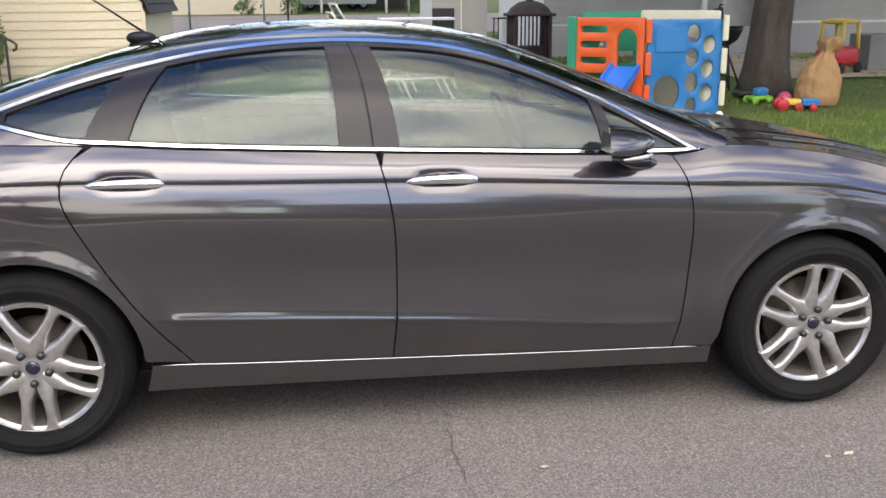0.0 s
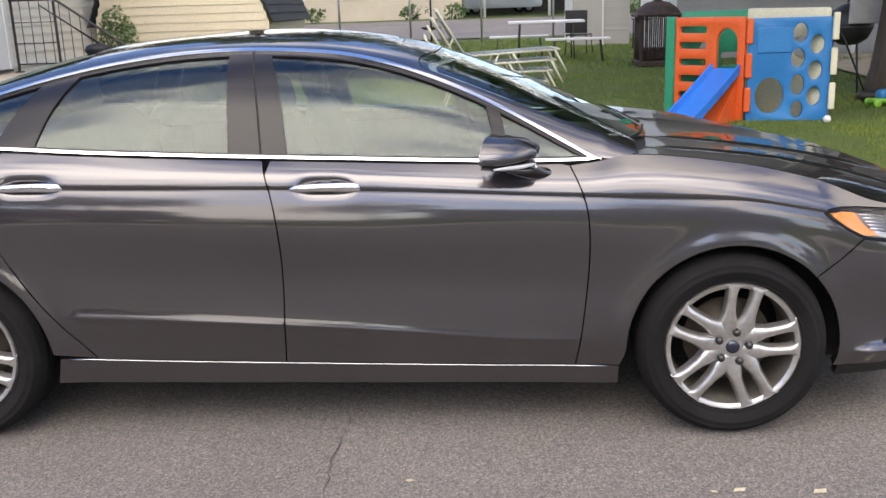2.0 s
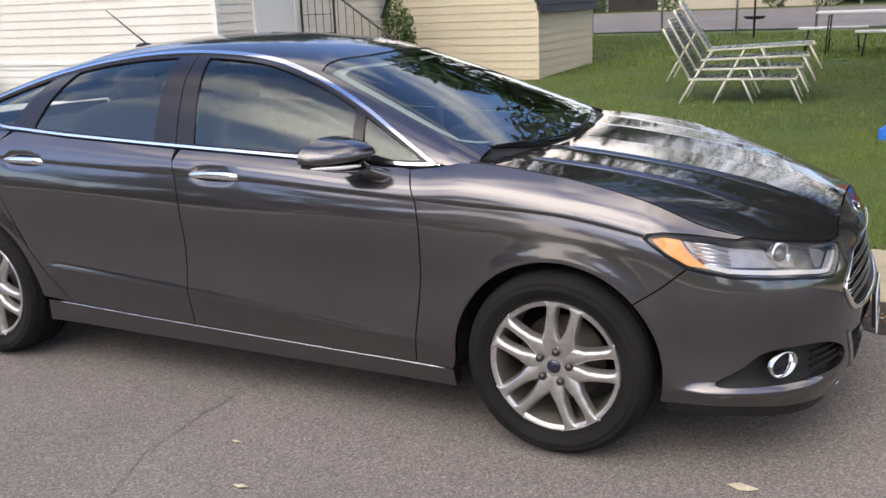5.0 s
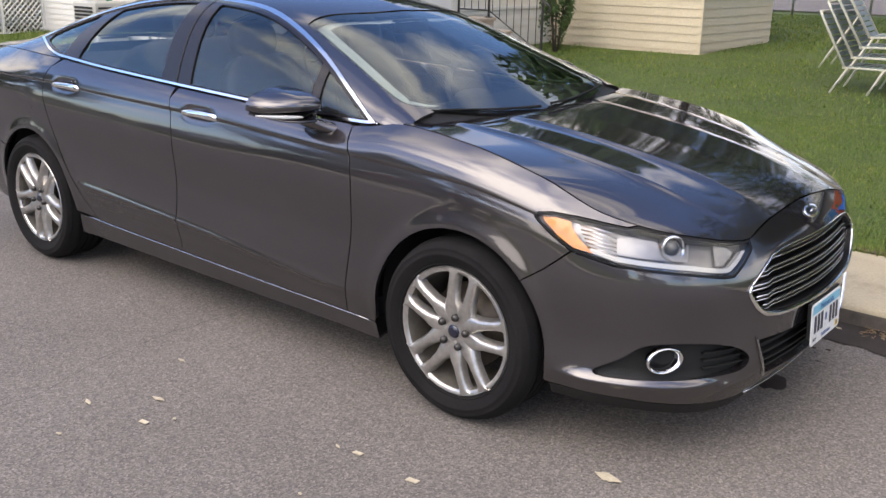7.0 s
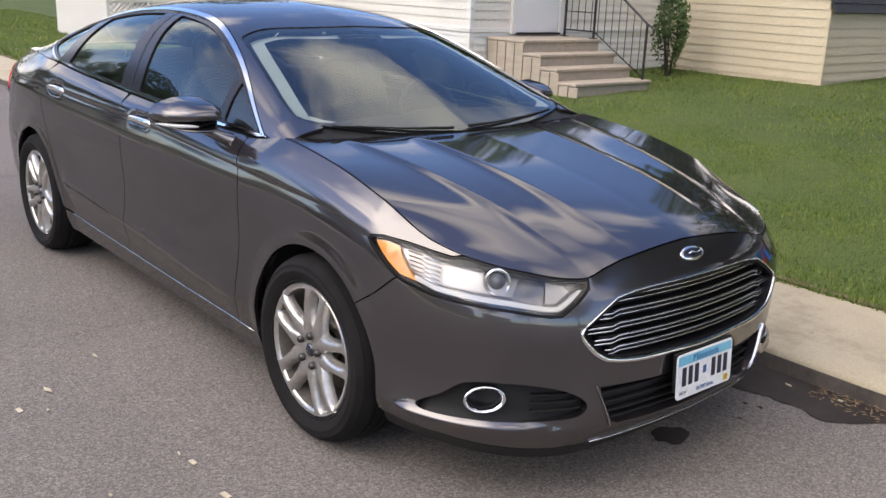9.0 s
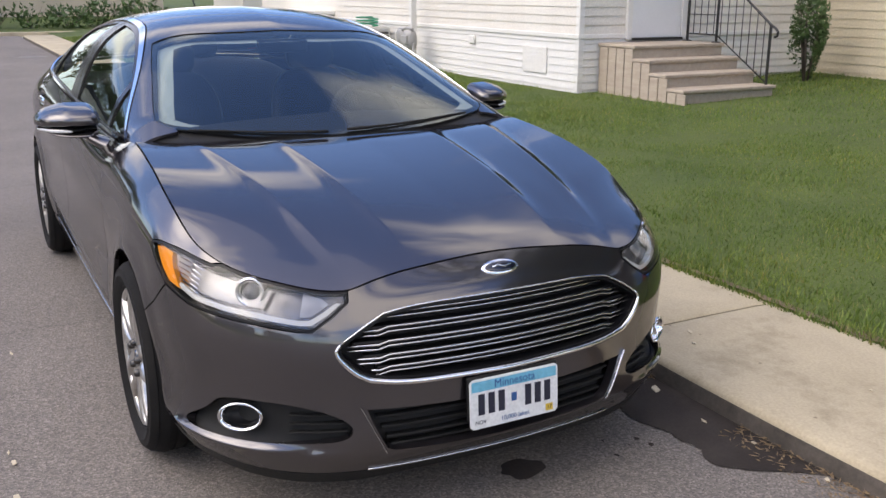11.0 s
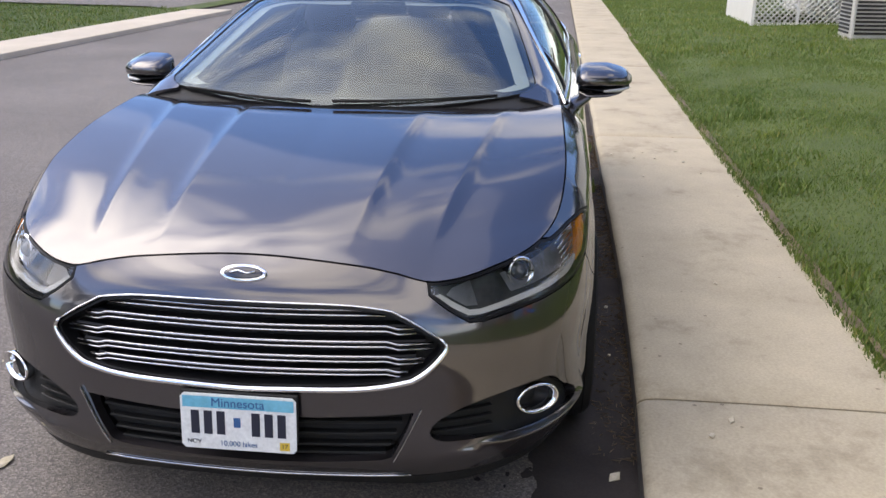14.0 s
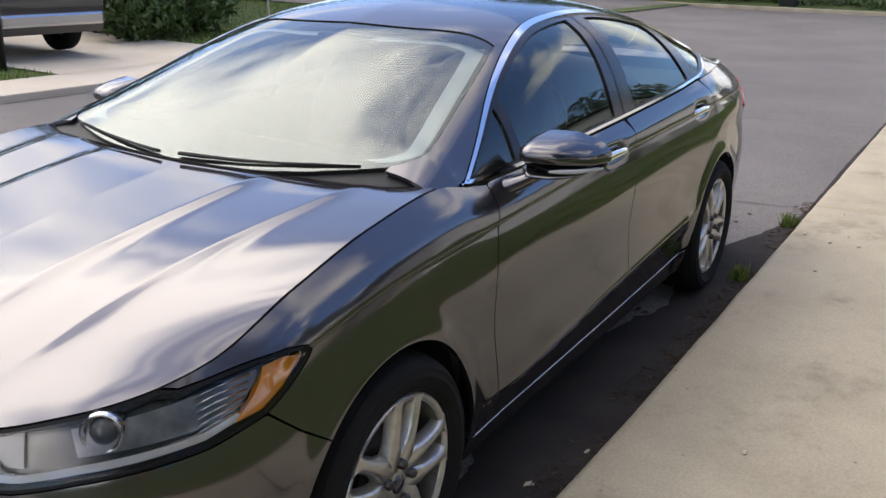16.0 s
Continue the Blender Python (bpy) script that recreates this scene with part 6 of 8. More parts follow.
for hx in (1.425, -1.425):
    for side in (-1, 1):
        m = pose(hx, side * 0.897, 0.335, 0, 0, 0 if side < 0 else 180) @ Matrix.Rotation(radians(-8 if hx > 0 else -54), 4, "Y")
        wheel = part("wheel", RIM, None, car, "silver ten-spoke alloy wheel")
        wheel.matrix_world = m
        part("tyre", TYRE, None, wheel, "black rubber tyre with worn sidewall")
        part("hub_cap", CAP, None, wheel, "navy hub cap")
        part("rim_barrel", BARREL, None, wheel, "dusty inner rim")
        part("brake_disc", DISC, None, wheel, "rusty brake disc")
        for k in range(5):
            for me in SPOKES:
                part("spoke", me, None, wheel).matrix_local = Matrix.Rotation(-k * math.tau / 5, 4, "Y")
            nut = part("lug_nut", NUT, None, wheel)
            a = k * math.tau / 5
            nut.matrix_local = pose(0.056 * math.cos(a), -0.004, 0.056 * math.sin(a))
        house = part("wheel_house", HOUSE, None, car)
        house.matrix_world = pose(hx, side * 0.84, 0.36, 0, 0, 0 if side < 0 else 180)

# dark underside and the block behind the nose
part("underbody", box(-2.2, 2.2, -0.62, 0.62, 0.19, 0.30), DARK, car, "dark underbody")
part("floor_pan", box(-1.0, 1.0, -0.84, 0.84, 0.22, 0.34), DARK, car)
part("engine_bay", box(1.04, 2.08, -0.58, 0.58, 0.3, 0.76), DARK, car)

# headlamps
LAMP_GREY = grained("lamp_housing", (0.10, 0.10, 0.105), (0.30, 0.30, 0.305), 18, 90, 0.25, 0.0, metal=0.7)
LAMP_STRIP = material("light_strip_plastic", (0.62, 0.62, 0.60), 0.2, Coat_Weight=1.0)
LAMP_SILVER = grained("lamp_silver", (0.22, 0.22, 0.225), (0.46, 0.46, 0.465), 16, 45, 0.32, 0.0, metal=0.8)
for sg in (-1, 1):
    up = [(s, float(Z_TOP(s)) - 0.002) for s in np.linspace(float(s_of_y(0.485)), S_J, 14)]
    back_edge = to_s([(2.03, 0.797), (1.95, 0.806), (1.86, 0.818), (1.78, 0.825), (1.735, 0.82)])
    loop = LAMP_LOW + up + back_edge
    loop = [(sg * a, b) for a, b in loop]
    lamp = part("headlight", panel_mesh("headlight", loop, full_shell, gap=-0.002, step=0.03, depth=0, raise_by=-0.045), LAMP_GREY, car, "clear headlight with amber side marker")
    rim_in = shrink(dense(loop, 0.02), 0.007)
    part("lamp_gasket", panel_mesh("lamp_gasket", dense(loop, 0.02), full_shell, holes=[rim_in], gap=0.0005, step=0.02, depth=0.04, raise_by=-0.001), GLOSS_BLACK, lamp)
    lens = part("lamp_lens", panel_mesh("lamp_lens", rim_in, full_shell, gap=0.0, step=0.03, depth=0, raise_by=0.001), CLEAR, lamp, "clear plastic lens")
    lens.visible_shadow = False
    # amber marker at the rear end
    am = to_s([(1.742, 0.806), (1.81, 0.755), (1.868, 0.724), (1.935, 0.716), (1.915, 0.735), (1.872, 0.768), (1.845, 0.808), (1.79, 0.816)])
    part("side_marker", panel_mesh("side_marker", [(sg * a, b) for a, b in am], full_shell, gap=0.002, step=0.02, depth=0.02, raise_by=-0.010), AMBER, lamp, "amber side marker")
    # bright strip along the lower edge
    st = to_s([(1.915, 0.722), (2.0, 0.702)]) + [nose(0.72, 0.684), nose(0.62, 0.668), nose(0.588, 0.668), nose(0.545, 0.692), nose(0.505, 0.722)]
    st2 = [nose(0.52, 0.724), nose(0.553, 0.703), nose(0.592, 0.682), nose(0.62, 0.682), nose(0.72, 0.699)] + to_s([(2.0, 0.717), (1.925, 0.735)])
    part("light_strip", panel_mesh("light_strip", [(sg * a, b) for a, b in st + st2], full_shell, gap=0.0, step=0.02, depth=0.02, raise_by=-0.014), LAMP_STRIP, lamp, "grey translucent light strip")
    # reflector behind the amber marker
    rf = to_s([(1.845, 0.806), (1.872, 0.764), (1.918, 0.738), (2.0, 0.722)]) + [nose(0.715, 0.71), nose(0.70, 0.762)] + to_s([(2.04, 0.786), (1.95, 0.797)])
    part("lamp_reflector", panel_mesh("lamp_reflector", [(sg * a, b) for a, b in rf], full_shell, gap=0.003, step=0.02, depth=0.0, raise_by=-0.03), LAMP_SILVER, lamp, "faceted silver reflector")
    for k in range(6):
        run = to_s([(1.875 + 0.008 * k, 0.79 - 0.012 * k), (1.94 + 0.006 * k, 0.782 - 0.012 * k), (2.0 + 0.002 * k, 0.772 - 0.012 * k)])
        p = [Vector(full_shell(np.array([sg * a]), np.array([b]))[0]) + Vector((-0.010, -sg * 0.02, 0)) for a, b in run]
        part("reflector_rib", tube(p, 0.0028, 6), REFLECTOR, lamp)
    wf = to_s([(1.85, 0.808), (1.878, 0.772), (1.922, 0.742), (1.955, 0.742), (1.945, 0.775), (1.93, 0.80)])
    part("turn_reflector", panel_mesh("turn_reflector", [(sg * a, b) for a, b in wf], full_shell, gap=0.002, step=0.02, depth=0.0, raise_by=-0.020), LAMP_SILVER, lamp, "bright silver turn reflector")
    # projector
    s_p = nose(0.665, 0)[0] + 0.115
    c = Vector(full_shell(np.array([sg * s_p]), np.array([0.740]))[0]) + Vector((-0.019, -sg * 0.014, -0.002))
    m = Matrix.Translation(c) @ Vector((0.80, sg * 0.55, 0.12)).to_track_quat("-Y", "Z").to_matrix().to_4x4()
    part("projector_ring", lathe([(0.029, 0.012), (0.036, -0.006), (0.042, -0.003), (0.043, 0.03)], 32, matrix=m), CHROME, lamp, "chrome projector ring")
    part("projector_lens", lathe([(0.0, -0.014), (0.012, -0.011), (0.022, -0.002), (0.027, 0.008)], 28, matrix=m), material("projector_glass", (0.05, 0.055, 0.06), 0.05, Coat_Weight=1.0), lamp)
    ib = [nose(0.625, 0.69), nose(0.59, 0.69), nose(0.535, 0.722), nose(0.56, 0.742), nose(0.62, 0.757)]
    part("inner_reflector", panel_mesh("inner_reflector", [(sg * a, b) for a, b in ib], full_shell, gap=0.003, step=0.02, depth=0.0, raise_by=-0.036), LAMP_SILVER, lamp)


# door mirrors
doors = [o for o in car.children if o.name.startswith("front_door")]
for door, sg in zip(doors, (-1, 1)):
    def housing(stations, power):
        """Lofted shell of the mirror; stations (out, rear, front, low, high) from the door to the tip."""
        bm = bmesh.new()
        us = np.array([q[0] for q in stations])
        rows = []
        for u in np.linspace(us[0], us[-1], 22):
            xr, xf, zl, zh = [float(monotone(us, [q[k] for q in stations])(u)) for k in (1, 2, 3, 4)]
            row = []
            for a in np.linspace(-90, 90, 19):
                ca, sa = abs(math.cos(radians(a))) ** (2 / power), abs(math.sin(radians(a))) ** (2 / power)
                row.append(bm.verts.new((xr + (xf - xr) * ca, sg * u, (zl + zh) / 2 + (zh - zl) / 2 * math.copysign(sa, a) - 0.10 * (xf - xr) * ca)))
            rows.append(row)
        for r0, r1 in zip(rows, rows[1:]):
            for k in range(19):
                bm.faces.new((r0[k], r0[(k + 1) % 19], r1[(k + 1) % 19], r1[k]))
        bm.faces.new(rows[0])
        bm.faces.new(rows[-1])
        bmesh.ops.recalc_face_normals(bm, faces=bm.faces)
        return smooth_angle(bm, 50)

    mirror = part("door_mirror", housing([(0.848, 0.608, 0.690, 1.040, 1.082), (0.858, 0.596, 0.728, 1.036, 1.100), (0.89, 0.586, 0.748, 1.034, 1.113), (0.96, 0.572, 0.736, 1.032, 1.114), (1.02, 0.556, 0.690, 1.030, 1.100), (1.058, 0.545, 0.632, 1.030, 1.080), (1.074, 0.542, 0.572, 1.034, 1.060)], 2.5), PAINT, door, "grey door mirror with a bright lower strip")
    part("mirror_foot", housing([(0.858, 0.612, 0.702, 1.003, 1.026), (0.89, 0.594, 0.738, 0.996, 1.028), (0.96, 0.578, 0.730, 1.000, 1.028), (1.02, 0.562, 0.684, 1.008, 1.026), (1.066, 0.548, 0.590, 1.018, 1.026)], 2.4), PAINT, mirror)
    part("mirror_joint", housing([(0.862, 0.612, 0.694, 1.022, 1.042), (0.96, 0.580, 0.722, 1.022, 1.042), (1.02, 0.564, 0.676, 1.020, 1.040), (1.064, 0.550, 0.586, 1.020, 1.040)], 3.0), GLOSS_BLACK, mirror)
    strip = []
    for t in np.linspace(0, 1, 12):
        u = 0.955 + 0.112 * t
        strip.append((float(np.interp(u, [0.89, 0.96, 1.02, 1.066], [0.742, 0.730, 0.684, 0.592])) - 0.002, sg * u, 1.018))
    part("turn_signal", tube(strip, [0.003 + 0.005 * math.sin(math.pi * k / 11) ** 0.6 for k in range(12)], 8), WHITE_LENS, mirror, "clear turn signal strip")
    bm = bmesh.new()
    rows = []
    for t in np.linspace(0, 1, 12):
        c = Vector((0.765 - 0.105 * t, sg * (0.800 + 0.110 * t), 0.952 + 0.016 * t + 0.036 * t * t))
        w, h = 0.080 - 0.012 * t, 0.033 - 0.010 * t
        rows.append([bm.verts.new(c + Vector((w * math.cos(a), 0, h * math.sin(a) - 0.10 * w * math.cos(a)))) for a in np.linspace(0, math.tau, 20, endpoint=False)])
    for r0, r1 in zip(rows, rows[1:]):
        for k in range(20):
            bm.faces.new((r0[k], r0[(k + 1) % 20], r1[(k + 1) % 20], r1[k])).smooth = True
    bm.faces.new(rows[0])
    bm.faces.new(rows[-1])
    bmesh.ops.recalc_face_normals(bm, faces=bm.faces)
    part("mirror_arm", bm, PAINT, mirror)
    part("mirror_glass", box(0.560, 0.566, min(sg * 0.90, sg * 1.02), max(sg * 0.90, sg * 1.02), 1.028, 1.098, 0.002), GLOSS_BLACK, mirror, "mirror glass")

# door handles
rears = [o for o in car.children if o.name.startswith("rear_door")]
for hx, hz, list_of in ((0.0, 0.945, doors), (-1.065, 0.967, rears)):
    for door, sg in zip(list_of, (-1, 1)):
        y = float(shell(s_of_x(hx), np.array(hz + 0.02))[1])
        bm = bmesh.new()
        rows = []
        for t in np.linspace(-1, 1, 17):
            c = Vector((hx + 0.140 * t, sg * (y + 0.014 - 0.022 * t**6), hz - 0.006 - 0.005 * t * t))
            r = 0.0165 * (1 + 0.18 * t) * max(0.25, (1 - abs(t) ** 5)) ** 0.5
            rows.append([bm.verts.new(c + Vector((0, sg * 0.011 * math.cos(a), r * math.sin(a)))) for a in np.linspace(0, math.tau, 12, endpoint=False)])
        for r0, r1 in zip(rows, rows[1:]):
            for k in range(12):
                bm.faces.new((r0[k], r0[(k + 1) % 12], r1[(k + 1) % 12], r1[k])).smooth = True
        bm.faces.new(rows[0])
        bm.faces.new(rows[-1])
        bmesh.ops.recalc_face_normals(bm, faces=bm.faces)
        part("door_handle", bm, CHROME, door, "chrome door handle")

# badge
bm = blob((0, 0, 0), (0.062, 0.008, 0.025), 2.0, (36, 10))
for v in bm.verts:
    v.co = (v.co.y, v.co.x, v.co.z)
bmesh.ops.recalc_face_normals(bm, faces=bm.faces)
badge = part("badge", bm, CHROME, bumper, "oval badge with a chrome rim")
pb = Vector(shell(np.array([0.0]), np.array([0.765]))[0])
badge.matrix_world = Matrix.Translation(pb + Vector((0.002, 0, 0))) @ pose(0, 0, 0, 0, -38, 0)
bm = blob((0, 0, 0), (0.054, 0.008, 0.019), 2.0, (36, 10))
for v in bm.verts:
    v.co = (v.co.y + 0.0022, v.co.x, v.co.z)
bmesh.ops.recalc_face_normals(bm, faces=bm.faces)
part("badge_field", bm, NAVY, badge, "dark blue badge field")
part("badge_mark", tube([(0.0106, -0.032, -0.002), (0.0109, -0.012, 0.004), (0.0109, 0.01, -0.003), (0.0106, 0.033, 0.002)], 0.0028, 6), CHROME, badge)

# number plate
PLATE_W = grained("plate_white", (0.74, 0.75, 0.74), (0.78, 0.79, 0.78), 6, 90, 0.4, 0.05)
PLATE_B = grained("plate_blue", (0.10, 0.42, 0.58), (0.16, 0.5, 0.66), 12, 90, 0.4, 0.0)
INK = material("plate_ink", (0.012, 0.014, 0.03), 0.5)
BLUE_INK = material("plate_blue_ink", (0.02, 0.09, 0.24), 0.5)
pm = Matrix.Translation((2.408, -0.002, 0.394)) @ pose(0, 0, 0, 0, -4, 0)


def plate_box(y0, y1, z0, z1, x0, x1, bevel=0.0):
    return box(x0, x1, y0, y1, z0, z1, bevel)


bm = prism([(-0.1525, -0.066), (-0.1425, -0.076), (0.1425, -0.076), (0.1525, -0.066), (0.1525, 0.066), (0.1425, 0.076), (-0.1425, 0.076), (-0.1525, 0.066)], 0.0, 0.004, bevel=0.001)
for v in bm.verts:
    v.co = (v.co.z, v.co.x, v.co.y)
bmesh.ops.recalc_face_normals(bm, faces=bm.faces)
plate = part("license_plate", bm, PLATE_W, bumper, "white plate with a blue band")
plate.matrix_world = pm
part("plate_band", plate_box(-0.146, 0.146, 0.038, 0.069, 0.0042, 0.0048), PLATE_B, plate)
part("plate_bracket", plate_box(-0.155, 0.155, -0.05, 0.082, -0.014, -0.001, 0.003), BLACK, plate)
for k in range(3):
    for y0 in (-0.125, 0.035):
        part("plate_character", plate_box(y0 + k * 0.034, y0 + k * 0.034 + 0.022, -0.034, 0.030, 0.0042, 0.0054, 0.0004), INK, plate)
part("plate_mark", plate_box(-0.012, 0.006, -0.012, 0.014, 0.0042, 0.005), BLUE_INK, plate)
part("plate_sticker", plate_box(0.108, 0.134, -0.068, -0.046, 0.0042, 0.005), material("sticker_yellow", (0.62, 0.42, 0.05), 0.5), plate, "yellow sticker")


def lettering(text, size, mat, parent, m, name="lettering"):
    cu = bpy.data.curves.new(name, "FONT")
    cu.body, cu.size, cu.align_x, cu.align_y, cu.extrude = text, size, "CENTER", "CENTER", 0.0004
    tmp = bpy.data.objects.new(name, cu)
    me = bpy.data.meshes.new_from_object(tmp)
    bpy.data.objects.remove(tmp)
    me.materials.clear()
    ob = part(name, me, mat, parent)
    ob.matrix_local = m
    return ob


face = Matrix(((0, 0, 1, 0.0054), (1, 0, 0, 0), (0, 1, 0, 0), (0, 0, 0, 1)))
lettering("Minnesota", 0.034, BLUE_INK, plate, face @ Matrix.Translation((0, 0.053, 0)))
lettering("NOV", 0.017, INK, plate, face @ Matrix.Translation((-0.118, -0.056, 0)))
lettering("17", 0.017, INK, plate, face @ Matrix.Translation((0.121, -0.057, 0)))
lettering("10,000 lakes", 0.020, BLUE_INK, plate, face @ Matrix.Translation((0, -0.058, 0)))

# wipers
for y0, y1, x0 in ((-0.02, 0.56, 1.212), (-0.10, -0.60, 1.216)):
    pts = []
    for t in np.linspace(0, 1, 10):
        y = y0 + (y1 - y0) * t
        xx = x0 - 0.012 * t - 0.10 * (abs(y) / 0.62) ** 2 * 0.8
        z = float(np.interp(abs(y), cab(np.full(400, xx), _qs)[::-1, 1], cab(np.full(400, xx), _qs)[::-1, 2]))
        pts.append((xx - 0.03 * t, y, z + 0.007 + 0.004 * t))
    part("wiper", tube(pts, [0.006, 0.006, 0.0055, 0.005, 0.0045, 0.004, 0.004, 0.004, 0.0035, 0.003], 6), BLACK, car, "black windshield wiper")

# roof aerial and fin
bm = blob((0, 0, 0), (0.06, 0.03, 0.028), 2.2, (20, 10))
bmesh.ops.translate(bm, vec=(-1.12, 0, float(CAB_Z(-1.12)) + 0.006), verts=bm.verts)
aerial = part("aerial", bm, GLOSS_BLACK, car, "black roof aerial")
part("aerial_mast", tube([(-1.10, 0, float(CAB_Z(-1.10)) + 0.02), (-1.36, 0, float(CAB_Z(-1.1)) + 0.20)], [0.005, 0.003], 6), BLACK, aerial)


# cabin
def seat(x, y, wide=0.25):
    bm = blob((x, y, 0.50), (0.25, wide, 0.09), 3.2)
    s = part("seat", bm, SEAT, car, "black leather seat")
    m = Matrix.Translation((x - 0.24, y, 0.82)) @ pose(0, 0, 0, 0, -14, 0)
    part("seat_back", blob((0, 0, 0), (0.075, wide - 0.01, 0.34), 3.2, matrix=m), SEAT, s)
    m = Matrix.Translation((x - 0.335, y, 1.215)) @ pose(0, 0, 0, 0, -10, 0)
    part("headrest", blob((0, 0, 0), (0.05, 0.13, 0.085), 3.0, matrix=m), SEAT, s)
    return s


for y in (-0.37, 0.37):
    seat(0.08, y)
seat(-0.88, 0.0, 0.62)
part("dashboard", blob((0.86, 0, 0.84), (0.30, 0.72, 0.15), 3.4), DASH, car, "black dashboard")
part("door_lining", box(-1.0, 0.9, -0.80, -0.77, 0.34, 0.98, 0.01), DASH, car)
part("door_lining", box(-1.0, 0.9, 0.77, 0.80, 0.34, 0.98, 0.01), DASH, car)
part("parcel_shelf", box(-1.95, -1.12, -0.66, 0.66, 0.93, 1.03, 0.01), DASH, car)
bm = lathe([(0.17 + 0.016 * math.cos(a), 0.016 * math.sin(a)) for a in np.linspace(0, math.tau, 11)], 40)
steer = part("steering_wheel", bm, DASH, car, "black steering wheel")
steer.matrix_world = pose(0.50, 0.37, 0.955, 0, 0, 90) @ pose(0, 0, 0, -25, 0, 0)
part("steering_hub", blob((0, 0, -0.01), (0.15, 0.018, 0.045), 2.4), DASH, steer)
part("inner_mirror", box(0.40, 0.43, -0.12, 0.12, 1.27, 1.33, 0.012, 2), GLOSS_BLACK, car)

# tail: rear bumper, lamps, boot lid edge
for side in (-1, 1):
    loop = to_s([(-1.82, 0.60), (-2.1, 0.76), (-2.2, 0.90), (-2.2, 1.06)]) + [(S_END, 1.05), (S_END, 0.28)] + to_s([(-1.80, 0.245)]) + to_s(arc_pts(-1.425, 0.335, ARCH, 194, 138, 10))
    part("rear_bumper", panel_mesh("rear_bumper", loop, flank(side), step=0.03, open_at=lambda s, z: s > S_END - 0.01), PAINT, car)
    tl = to_s([(-2.06, 0.86), (-2.2, 0.80), (-2.32, 0.80)]) + to_s([(-2.40, 0.88), (-2.38, 0.98), (-2.2, 0.985)])
    part("tail_light", panel_mesh("tail_light", tl, flank(side), gap=0.0, step=0.03, raise_by=0.008), RED_LENS, car, "red tail light")


# ---------------------------------------------------------------- the yard
def slab_with_holes(name, w, h, t, holes, mat, parent, label="", step=0.05, corner=0.03):
    """An upright plastic wall in the plane x-z, w by h, t thick, with openings."""
    n = 6
    loop = []
    for cx, cz, a0 in ((w - corner, corner, -90), (w - corner, h - corner, 0), (corner, h - corner, 90), (corner, corner, 180)):
        loop += [(cx + corner * math.cos(radians(a0 + 90 * k / n)), cz + corner * math.sin(radians(a0 + 90 * k / n))) for k in range(n + 1)]
    pts, edges, loops = [], [], [loop, *holes]
    for l in loops:
        k0 = len(pts)
        pts += l
        edges += [(k0 + i, k0 + (i + 1) % len(l)) for i in range(len(l))]
    v2, _, tris, *_ = delaunay_2d_cdt([Vector(p) for p in pts], edges, [], 0, 1e-6)
    v2 = np.array([tuple(v) for v in v2])
    tr = np.array([f for f in tris if len(f) == 3])
    mid = v2[tr].mean(1)
    ok = inside(mid, loop)
    for l in holes:
        ok &= ~inside(mid, l)
    bm = bmesh.new()
    f0 = [bm.verts.new((x, 0, z)) for x, z in v2]
    f1 = [bm.verts.new((x, t, z)) for x, z in v2]
    for a, b, c in tr[ok]:
        bm.faces.new((f0[a], f0[b], f0[c]))
        bm.faces.new((f1[c], f1[b], f1[a]))
    for e in [e for e in bm.edges if e.is_boundary and e.verts[0] in set(f0) and e.verts[1] in set(f0)]:
        i, j = f0.index(e.verts[0]), f0.index(e.verts[1])
        bm.faces.new((f0[i], f0[j], f1[j], f1[i]))
    bmesh.ops.recalc_face_normals(bm, faces=bm.faces)
    rim = [e for e in bm.edges if len(e.link_faces) == 2 and e.calc_face_angle(0) > 1.2]
    bmesh.ops.bevel(bm, geom=rim, offset=0.008, segments=2, affect="EDGES", profile=0.5)
    return part(name, smooth_angle(bm, 40), mat, parent, label)


def ring2(cx, cz, rx, rz, n=20):
    return [(cx + rx * math.cos(k * math.tau / n), cz + rz * math.sin(k * math.tau / n)) for k in range(n)]


def slot(x0, x1, z0, z1, r=0.03):
    out = []
    for cx, cz, a0 in ((x1 - r, z0 + r, -90), (x1 - r, z1 - r, 0), (x0 + r, z1 - r, 90), (x0 + r, z0 + r, 180)):
        out += [(cx + r * math.cos(radians(a0 + 22.5 * k)), cz + r * math.sin(radians(a0 + 22.5 * k))) for k in range(5)]
    return out


gz = ground_z(3.3, 6.3)
play = thing("playhouse", "orange, blue and green plastic playhouse with a slide", "playhouse", pose(3.30, 6.20, gz - 0.01, 0, 0, 49.6))
H = 1.08


def place(ob, m):
    ob.matrix_local = m
    return ob


BLUE_SIDE = pose(0, 0, 0, 0, 0, -55.8) @ Matrix.Diagonal((0.87, 1, 1, 1))
holes = [ring2(0.60, 0.92, 0.085, 0.10), ring2(0.80, 0.80, 0.08, 0.10), ring2(0.585, 0.66, 0.08, 0.10), ring2(0.79, 0.53, 0.08, 0.10), ring2(0.595, 0.38, 0.08, 0.11), ring2(0.79, 0.26, 0.08, 0.10), ring2(0.60, 0.12, 0.07, 0.09), ring2(0.27, 0.27, 0.17, 0.19, 28)]
place(slab_with_holes("side_wall", 0.97, H, 0.06, holes, P_BLUE, play, "blue plastic wall with round holes"), BLUE_SIDE)
place(slab_with_holes("side_wall", 0.97, H + 0.09, 0.06, [ring2(0.3, 0.75, 0.12, 0.12), ring2(0.7, 0.75, 0.12, 0.12)], P_CREAM, play, "cream plastic wall"), pose(0.50, -0.66, 0, 0, 0, 77) @ Matrix.Diagonal((1.06, 1, 1, 1)))
